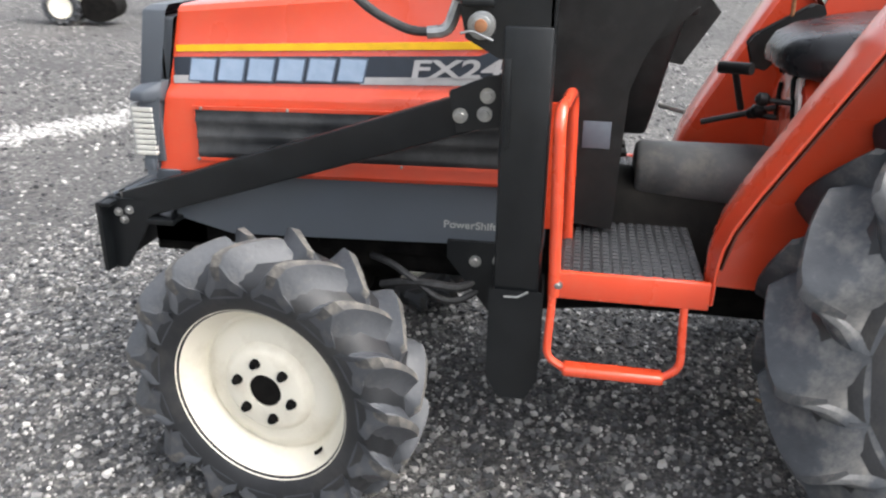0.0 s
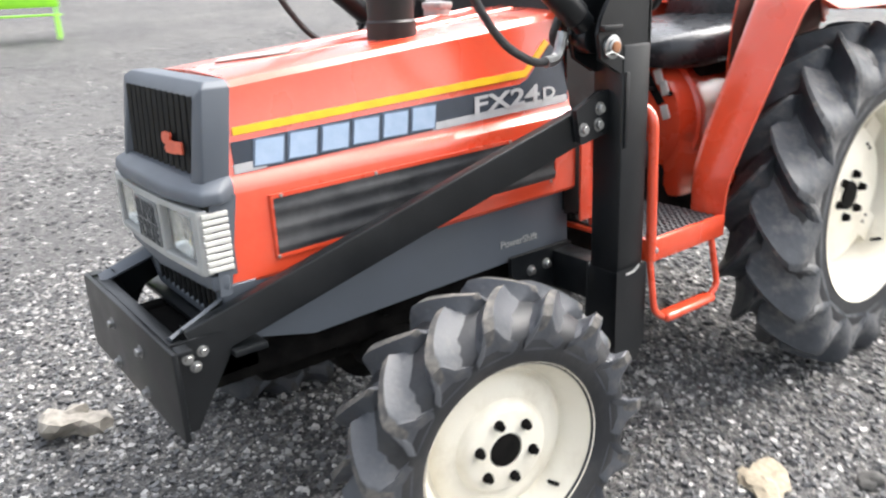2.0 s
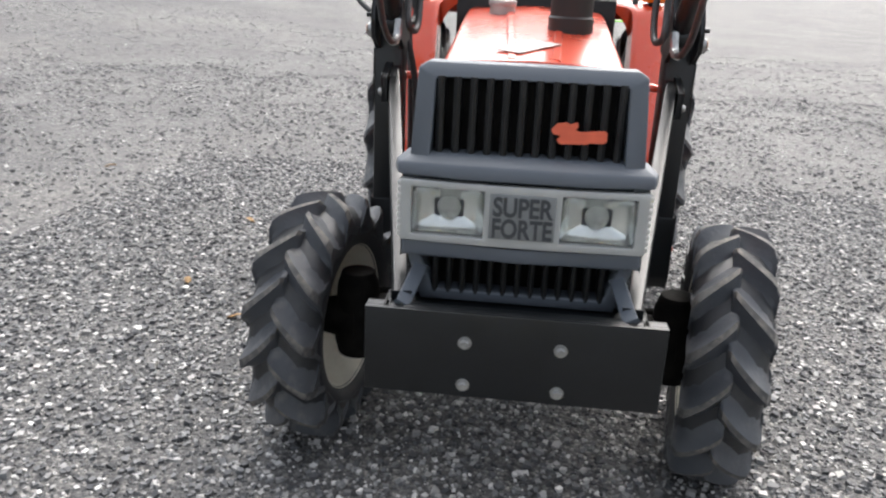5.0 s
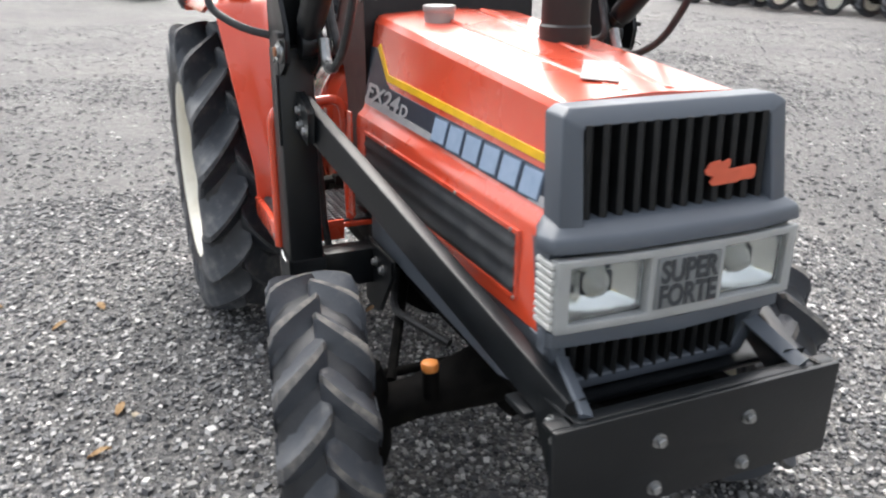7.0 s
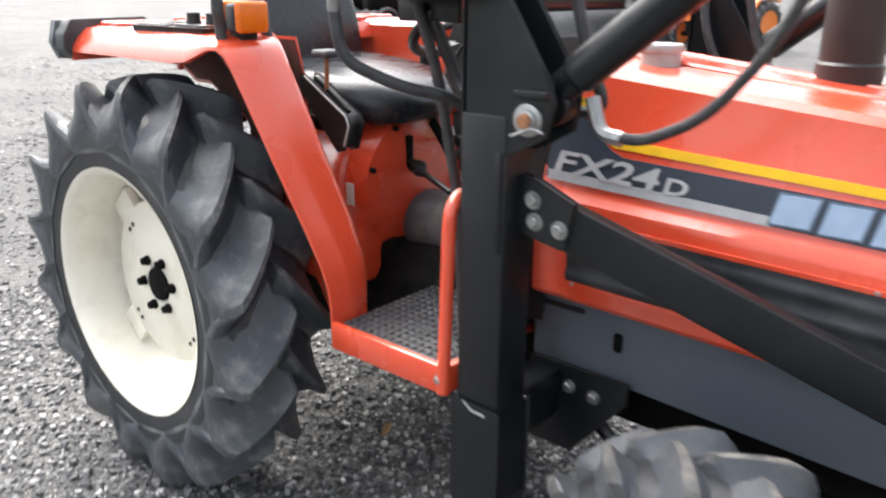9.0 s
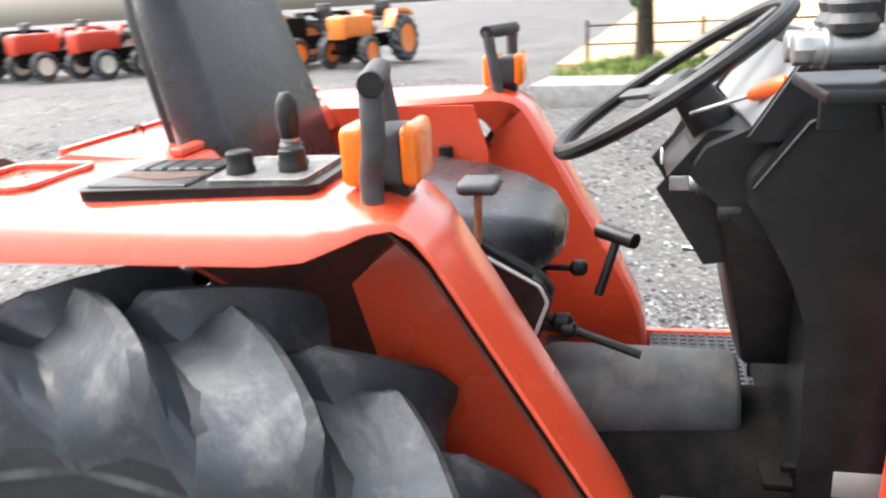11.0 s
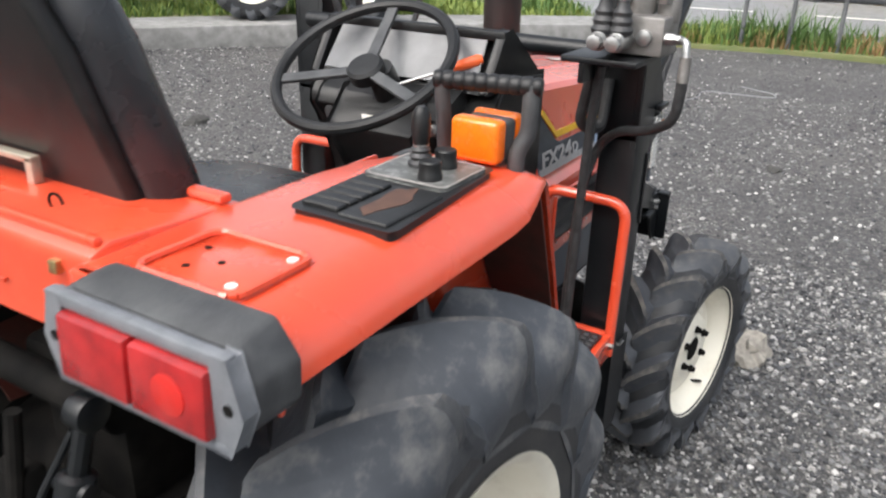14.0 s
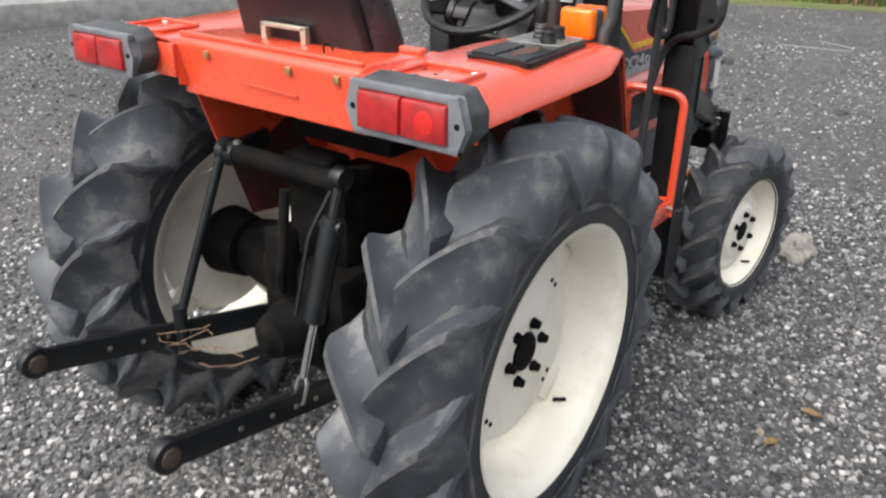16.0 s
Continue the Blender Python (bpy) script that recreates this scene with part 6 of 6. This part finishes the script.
def offset_line(line, d):
    out = []
    for i, p in enumerate(line):
        a, b = line[max(i - 1, 0)], line[min(i + 1, len(line) - 1)]
        t = Vector((b[0] - a[0], b[1] - a[1])).normalized()
        out.append((p[0] - t.y * d, p[1] + t.x * d))
    return out


def slab_between(name, inner, outer, z0, z1i, z1o, material, label, category, w=0.02):
    secs = [[(a[0], a[1], z0), (a[0], a[1], z1i), (b[0], b[1], z1o), (b[0], b[1], z0)] for a, b in zip(inner, outer)]
    ob = new(name, mesh_of(loft(secs, w), name, material))
    return tagged(ob, label, category, kind="structure")


slab_between("pavement", CURB, offset_line(CURB, 0.85), -0.1, 0.25, 0.26, CONCRETE, "raised weathered concrete apron along the yard", "pavement")
slab_between("verge", offset_line(CURB, 0.86), offset_line(CURB, 4.0), -0.1, 0.24, 0.20, GRASSGROUND, "grassy verge behind the concrete apron", "verge")
slab_between("verge", [(-2.4, 9.45), (0.3, 10.05), (4, 10.75), (12, 12.0)], [(-3.4, 11.7), (0.2, 12.0), (4, 12.7), (12, 13.9)], -0.1, 0.06, 0.02, GRASSGROUND, "grassy verge along the road", "verge")
field = new("field", mesh_of(prism([(-12.4, -0.6), (-10.6, 4.4), (-7.6, 11), (-5.5, 14), (-60, 90), (-120, 40), (-120, 6)], "z", -0.05, 0.12, 0), "field", mat("ripe_field", (0.44, 0.30, 0.17), 0.9, color2=(0.34, 0.25, 0.13), scale=0.6)))
tagged(field, "tan stubble field beyond the fence", "field", kind="structure")
road = new("road", mesh_of(prism([(-9, 11.7), (-2.5, 12.0), (4, 13.1), (40, 18.1), (40, 26), (4, 19.1), (-3, 17.6), (-12, 17.1)], "z", -0.05, 0.03, 0), "road", mat("pale_asphalt", (0.20, 0.205, 0.21), 0.8, color2=(0.15, 0.152, 0.155), scale=4, bump=0.3)))
tagged(road, "pale grey asphalt road", "road", kind="structure")
for k in range(8):
    x0 = -3 + k * 2.2
    ln = new("lane_marking", mesh_of(bar((x0, 14.9 + 0.155 * x0, 0.033), (x0 + 1.2, 14.9 + 0.155 * (x0 + 1.2), 0.033), 0.12, 0.006, 0), "lane_marking", WHITE_DECAL))
    tagged(ln, "white lane dash on the road", "marking", "lane dashes", "structure")

# grass and weeds
BLADE = [mat("grass_green", (0.20, 0.25, 0.05), 0.7, color2=(0.13, 0.19, 0.04), scale=3), mat("weed_green", (0.05, 0.11, 0.02), 0.7, color2=(0.08, 0.14, 0.03), scale=3), mat("dry_weed", (0.26, 0.15, 0.07), 0.8, color2=(0.17, 0.16, 0.05), scale=3)]


def tuft_field(name, line, depth, per_m, h0, h1, material, seed, label, z=0.22):
    rg = random.Random(seed)
    verts, faces = [], []
    for (ax, ay), (bx, by) in zip(line, line[1:]):
        ln = math.hypot(bx - ax, by - ay)
        tx, ty = (bx - ax) / ln, (by - ay) / ln
        for _ in range(int(ln * per_m)):
            f, d = rg.random() * ln, rg.random() * depth
            clump = noise.noise((ax + tx * f, ay + ty * f + d * 1.4, seed * 3.1))
            if clump < -0.22 + 0.3 * rg.random():
                continue
            x, y = ax + tx * f - ty * d, ay + ty * f + tx * d
            h, a, w, bend = rg.uniform(h0, h1) * (0.75 + 1.5 * max(clump, 0)), rg.uniform(0, math.tau), rg.uniform(0.005, 0.018), rg.uniform(0.1, 0.9)
            c, s = math.cos(a), math.sin(a)
            k = len(verts)
            for t, ww in ((0, 1), (0.55, 0.8), (1, 0.05)):
                ox, oy = -s * bend * h * t * t, c * bend * h * t * t
                verts += [(x + c * w * ww + ox, y + s * w * ww + oy, z + h * t), (x - c * w * ww + ox, y - s * w * ww + oy, z + h * t)]
            faces += [(k, k + 1, k + 3, k + 2), (k + 2, k + 3, k + 5, k + 4)]
    me = bpy.data.meshes.new(name)
    me.from_pydata(verts, [], faces)
    me.materials.append(material)
    tagged(new(name, me), label, "grass", kind="stuff")


tuft_field("grass", offset_line(CURB, 0.95), 1.8, 900, 0.05, 0.16, BLADE[0], 1, "bright green grass behind the concrete apron")
tuft_field("weeds", offset_line(CURB, 1.0), 1.4, 300, 0.06, 0.22, BLADE[1], 2, "dark green weeds behind the concrete apron")
FRONT = [(-2.2, 9.5), (0.3, 10.1), (4, 10.8), (10, 11.8)]
tuft_field("grass", FRONT, 1.6, 900, 0.05, 0.17, BLADE[0], 3, "green grass along the road", 0.04)
tuft_field("weeds", FRONT, 0.6, 260, 0.04, 0.20, BLADE[2], 4, "reddish dry weeds along the yard's edge", 0.04)
tuft_field("weeds", FRONT, 1.2, 320, 0.08, 0.34, BLADE[1], 5, "dark green weeds along the yard's edge", 0.04)

# fence along the road and behind the apron
POST = mat("grey_post", (0.10, 0.105, 0.11), 0.6, 0.3, color2=(0.16, 0.165, 0.17), scale=12)
IRON = mat("rusty_fence_iron", (0.06, 0.04, 0.03), 0.8, color2=(0.12, 0.07, 0.045), scale=15)
for i in range(12):
    x = -1.05 + i * 0.55
    y = 9.95 + 0.16 * (x + 1.05)
    po = new("fence_post", mesh_of(tube([(0, 0, 0), (0, 0, 1.6)], 0.028, 12), "fence_post", POST))
    po.location = (x, y, 0.04)
    tagged(po, "thin grey steel fence post at the yard's edge", "post", "roadside posts")
fence = empty_thing("field_fence", "rusty iron fence rails before the tan field", "fence")
fl_line = offset_line(CURB, 2.9)
for (ax, ay), (bx, by) in zip(fl_line, fl_line[1:]):
    for z in (0.62, 0.35):
        part("fence_rail", tube([(ax, ay, z + 0.15), (bx, by, z + 0.15)], 0.014, 6), IRON, fence)
    n = max(int(math.hypot(bx - ax, by - ay) / 1.4), 1)
    for i in range(n):
        x, y = lerp(ax, bx, i / n), lerp(ay, by, i / n)
        part("fence_stake", box(x - 0.025, x + 0.025, y - 0.025, y + 0.025, 0.1, 0.85, 0.004), IRON, fence)

# tree behind the apron
def tree(x, y, z, h, seed):
    rg = random.Random(seed)
    t = empty_thing("tree", "leafy roadside tree with a dark trunk", "tree", place=(x, y, z))
    bark = mat("dark_bark", (0.07, 0.055, 0.04), 0.9, color2=(0.03, 0.025, 0.02), scale=20, bump=0.6, bump_scale=40) if "dark_bark" not in bpy.data.materials else bpy.data.materials["dark_bark"]
    limbs = [tube([(0, 0, -0.1), (0.03, 0, h * 0.25), (-0.02, 0.03, h * 0.55), (0.05, 0, h * 0.85)], [0.16, 0.12, 0.09, 0.04], 10)]
    centres = []
    for k in range(9):
        a, z0 = k * 2.4, h * (0.28 + 0.06 * k)
        e = Vector((math.cos(a) * h * 0.3, math.sin(a) * h * 0.3, z0 + h * 0.16))
        limbs.append(tube([(0, 0, z0), e * 0.5 + Vector((0, 0, z0 * 0.52)), e], [0.05, 0.03, 0.012], 6))
        centres += [(e, 0.5), (e * 0.6 + Vector((0, 0, z0 * 0.45)), 0.4)]
    centres += [(Vector((0.05, 0, h * 0.9)), 0.55)]
    part("trunk", join(*limbs), bark, t)
    verts, faces = [], []
    for c, r in centres:
        for _ in range(420):
            d = Vector((rg.gauss(0, 1), rg.gauss(0, 1), rg.gauss(0, 0.8))) * r * 0.5
            p = c + d
            n = Vector((rg.gauss(0, 1), rg.gauss(0, 1), rg.gauss(0, 1))).normalized()
            u = n.orthogonal().normalized() * rg.uniform(0.025, 0.05)
            v = n.cross(u).normalized() * u.length * 1.8
            k = len(verts)
            verts += [p - v, p + u, p + v, p - u]
            faces.append((k, k + 1, k + 2, k + 3))
    me = bpy.data.meshes.new("crown")
    me.from_pydata(verts, [], faces)
    me.materials.append(BLADE[1])
    o = new("crown", me)
    o.parent = t


tree(-8.6, 5.7, 0.15, 3.2, 1)
tree(-10.8, 0.8, 0.1, 3.6, 2)


# ---- other machines parked round the yard ----
def small_wheel(parent, x, y, z, r, w, rim_mat, axis_turn=0.0):
    t = part("wheel", carcass_bm(r, w, r * 0.58, r * 0.07, 40), TYRE_WALL, parent, "lugged rubber tyre")
    tread = bmesh.new()
    for i in range(14):
        lug_into(tread, r, w, r * 0.07, 0.3, 1, i * math.tau / 14)
        lug_into(tread, r, w, r * 0.07, 0.3, -1, (i + 0.5) * math.tau / 14)
    tr = part("tread", tread, RUBBER, t)
    tagged(tr, kind="stuff")
    t.location = (x, y, z)
    t.rotation_euler = (0, 0, axis_turn)
    part("wheel_rim", bev(lathe([(-w * 0.42, r * 0.56), (-w * 0.46, r * 0.60), (-w * 0.2, r * 0.5), (w * 0.12, r * 0.42), (w * 0.2, r * 0.2), (w * 0.25, 0.01)], "x", 28), 0, 1), rim_mat, t)
    part("wheel_rim", bev(lathe([(w * 0.42, r * 0.56), (w * 0.46, r * 0.60), (w * 0.2, r * 0.5), (w * 0.22, r * 0.2), (w * 0.28, 0.01)], "x", 28), 0, 1), rim_mat, t)


def parked_tractor(x, y, z, turn, body_mat, rim_mat, label):
    t = empty_thing("parked_tractor", label, "tractor", "parked machines", (x, y, z))
    t.rotation_euler = (0, 0, turn)
    part("bonnet", join(box(-0.25, 0.25, 0.75, 1.75, 0.62, 1.05, 0.05, 3), box(-0.2, 0.2, 1.74, 1.80, 0.6, 1.0, 0.02)), body_mat, t)
    part("chassis", join(box(-0.16, 0.16, -0.2, 1.7, 0.36, 0.64, 0.03), tube([(-0.5, 1.4, 0.33), (0.5, 1.4, 0.33)], 0.05, 10), tube([(-0.5, 0, 0.5), (0.5, 0, 0.5)], 0.09, 12)), DARK, t)
    part("seat", join(box(-0.2, 0.2, 0.0, 0.35, 0.9, 0.98, 0.03), box(-0.2, 0.2, -0.1, -0.02, 0.95, 1.3, 0.03)), VINYL, t)
    for s in (1, -1):
        part("fender", prism([(-0.45, 0.98), (-0.2, 1.12), (0.25, 1.12), (0.5, 0.75), (0.46, 0.74), (0.22, 1.07), (-0.2, 1.07), (-0.43, 0.95)], "x", s * 0.28, s * 0.56, 0.01), body_mat, t)
        small_wheel(t, s * 0.52, 0, 0.5, 0.5, 0.26, rim_mat)
        small_wheel(t, s * 0.50, 1.4, 0.33, 0.33, 0.18, rim_mat)
    return t


BLUE = mat("blue_paint", (0.04, 0.12, 0.42), 0.4, color2=(0.03, 0.10, 0.35), scale=5)
ORANGE_PAINT = mat("orange_paint", (0.80, 0.22, 0.03), 0.4, color2=(0.7, 0.18, 0.03), scale=5)
GREEN_PAINT = mat("green_plastic", (0.02, 0.42, 0.10), 0.45, color2=(0.02, 0.35, 0.08), scale=4)
LIME = mat("lime_plastic", (0.28, 0.70, 0.03), 0.45, color2=(0.22, 0.6, 0.03), scale=6)
parked_tractor(-7.7, 9.3, 0.20, radians(150), BLUE, CREAM, "blue tractor with cream wheels on the concrete apron")
parked_tractor(-6.35, 6.85, 0.25, radians(-49), RED_DULL, CREAM, "red tractor with cream wheels parked on the concrete apron")


def tiller(x, y, turn, body_mat, rim_mat, label):
    t = empty_thing("garden_tiller", label, "tiller", "parked machines", (x, y, relief(x, y)))
    t.rotation_euler = (0, 0, turn)
    part("engine", join(box(-0.18, 0.18, 0.05, 0.5, 0.35, 0.72, 0.04, 3), disc_at((0.0, 0.55, 0.55), 0.14, 0.08, "y", 20)), body_mat, t)
    part("tine_hood", moved(bev(lathe([(-0.3, 0.30), (0.3, 0.30)], "x", 24), 0.01, 1, 40), Matrix.Translation((0, -0.30, 0.22)) @ Matrix.Diagonal((0.9, 0.8, 0.6, 1))), DARK, t)
    part("handle_bar", join(tube(rounded([(-0.2, 0.0, 0.6), (-0.25, -0.7, 0.95), (-0.25, -0.95, 0.98)], 0.1), 0.015, 8), tube(rounded([(0.2, 0.0, 0.6), (0.25, -0.7, 0.95), (0.25, -0.95, 0.98)], 0.1), 0.015, 8)), DARK, t)
    for s in (1, -1):
        small_wheel(t, s * 0.27, 0.15, 0.24, 0.24, 0.11, rim_mat)


for y, body_mat, rim_mat, words in ((-15.3, DARK, DARK, "dark worn tractor"), (-13.9, DARK, DARK, "dark worn tractor"), (-12.3, RED_DULL, CREAM, "red tractor with cream wheels"), (-10.7, RED_DULL, CREAM, "red tractor with cream wheels"),
                                    (-9.1, DARK, CREAM, "dark tractor with cream wheels"), (-7.5, ORANGE_PAINT, ORANGE_PAINT, "orange tractor with orange wheels"), (-6.1, DARK, ORANGE_PAINT, "dark tractor with orange wheels"), (-4.7, ORANGE_PAINT, ORANGE_PAINT, "orange tractor with orange wheels")):
    xm = -16.0 + random.uniform(-0.12, 0.12)
    parked_tractor(xm, y, relief(xm, y), radians(-108 + random.uniform(-5, 5)), body_mat, rim_mat, words + " in a row across the yard")
tiller(7.9, 7.5, 0.3, RED_DULL, CREAM, "red garden tiller with cream wheels parked far across the yard")
tiller(9.6, 6.6, 0.6, DARK, CREAM, "dark garden tiller with cream wheels parked far across the yard")
parked_tractor(17.5, 3.0, relief(17.5, 3.0), radians(70), RED_DULL, CREAM, "red tractor parked far across the yard")


def crate(x, y, turn, w, d, h, material):
    t = empty_thing("crate", "green plastic field crate standing on the gravel", "crate", "green crates", (x, y, relief(x, y)))
    t.rotation_euler = (0, 0, turn)
    part("shell", join(box(-w / 2, w / 2, -d / 2, -d / 2 + 0.03, 0, h, 0.006), box(-w / 2, w / 2, d / 2 - 0.03, d / 2, 0, h, 0.006), box(-w / 2, -w / 2 + 0.03, -d / 2, d / 2, 0, h, 0.006), box(w / 2 - 0.03, w / 2, -d / 2, d / 2, 0, h, 0.006), box(-w / 2, w / 2, -d / 2, d / 2, 0.02, 0.05, 0.004)), material, t)
    for z in (h * 0.98, h * 0.5):
        for e in (1, -1):
            part("rim_band", box(-w / 2 - 0.02, w / 2 + 0.02, e * (d / 2 + 0.015) - 0.015, e * (d / 2 + 0.015) + 0.015, z - 0.05, z, 0.006), material, t)
    for i in range(5):
        xx = -w / 2 + w * (i + 0.5) / 5
        part("rib", box(xx - 0.02, xx + 0.02, d / 2, d / 2 + 0.025, 0.02, h, 0.004), material, t)


def bench(x, y, turn):
    t = empty_thing("garden_bench", "lime green plastic bench standing on the gravel", "bench", "", (x, y, relief(x, y)))
    t.rotation_euler = (0, 0, turn)
    for i in range(3):
        part("seat_slat", box(-0.6, 0.6, -0.2 + i * 0.14, -0.09 + i * 0.14, 0.40, 0.43, 0.008), LIME, t)
    part("backrest", box(-0.6, 0.6, 0.23, 0.26, 0.55, 0.80, 0.01), LIME, t)
    for sx in (-0.52, 0.52):
        part("leg_frame", tube(rounded([(sx, -0.22, 0), (sx, -0.2, 0.40), (sx, 0.22, 0.40), (sx, 0.26, 0)], 0.05), 0.025, 10), LIME, t)
        part("armrest", tube(rounded([(sx, -0.2, 0.4), (sx, -0.18, 0.62), (sx, 0.24, 0.62)], 0.05), 0.02, 10), LIME, t)


for i in range(4):
    crate(-0.1 + i * 1.25, -20.4 - 1.1 * i, -0.72, 1.5, 1.1, 0.85, GREEN_PAINT)
bench(-2.2, -17.6, 0.1)
bench(14.1, -0.6, 1.3)
# yellow vehicle on the road
car = empty_thing("yellow_car", "small yellow van standing far along the road", "car", place=(-0.2, 18.4, 0.03))
YEL = mat("yellow_paint", (0.80, 0.55, 0.03), 0.35)
part("body", join(box(-1.6, 1.6, -0.7, 0.7, 0.25, 0.85, 0.12, 3), box(-1.2, 1.5, -0.62, 0.62, 0.8, 1.5, 0.12, 3)), YEL, car)
for sx in (-1.0, 1.0):
    part("window", box(sx * 0.55 - 0.4, sx * 0.55 + 0.4, -0.64, 0.64, 0.95, 1.35, 0.03), PLASTIC, car)
    for sy in (-0.62, 0.62):
        part("car_wheel", disc_at((sx, sy, 0.3), 0.3, 0.18, "y", 24, 0.03), RUBBER, car)
# length of pale wire lying on the yard
wire = tube(rounded([(-0.80, 6.25, relief(-0.80, 6.25) + 0.012), (-0.70, 6.60, relief(-0.70, 6.60) + 0.012), (-0.77, 7.00, relief(-0.77, 7.0) + 0.012), (-0.45, 7.07, relief(-0.45, 7.07) + 0.012), (-0.12, 7.18, relief(-0.12, 7.18) + 0.012), (-0.16, 7.38, relief(-0.16, 7.38) + 0.012), (-0.50, 7.48, relief(-0.5, 7.48) + 0.012)], 0.12, 6), 0.0042, 6)
tagged(new("wire", mesh_of(wire, "wire", TEXT_GREY)), "length of pale grey wire lying on the gravel", "wire")
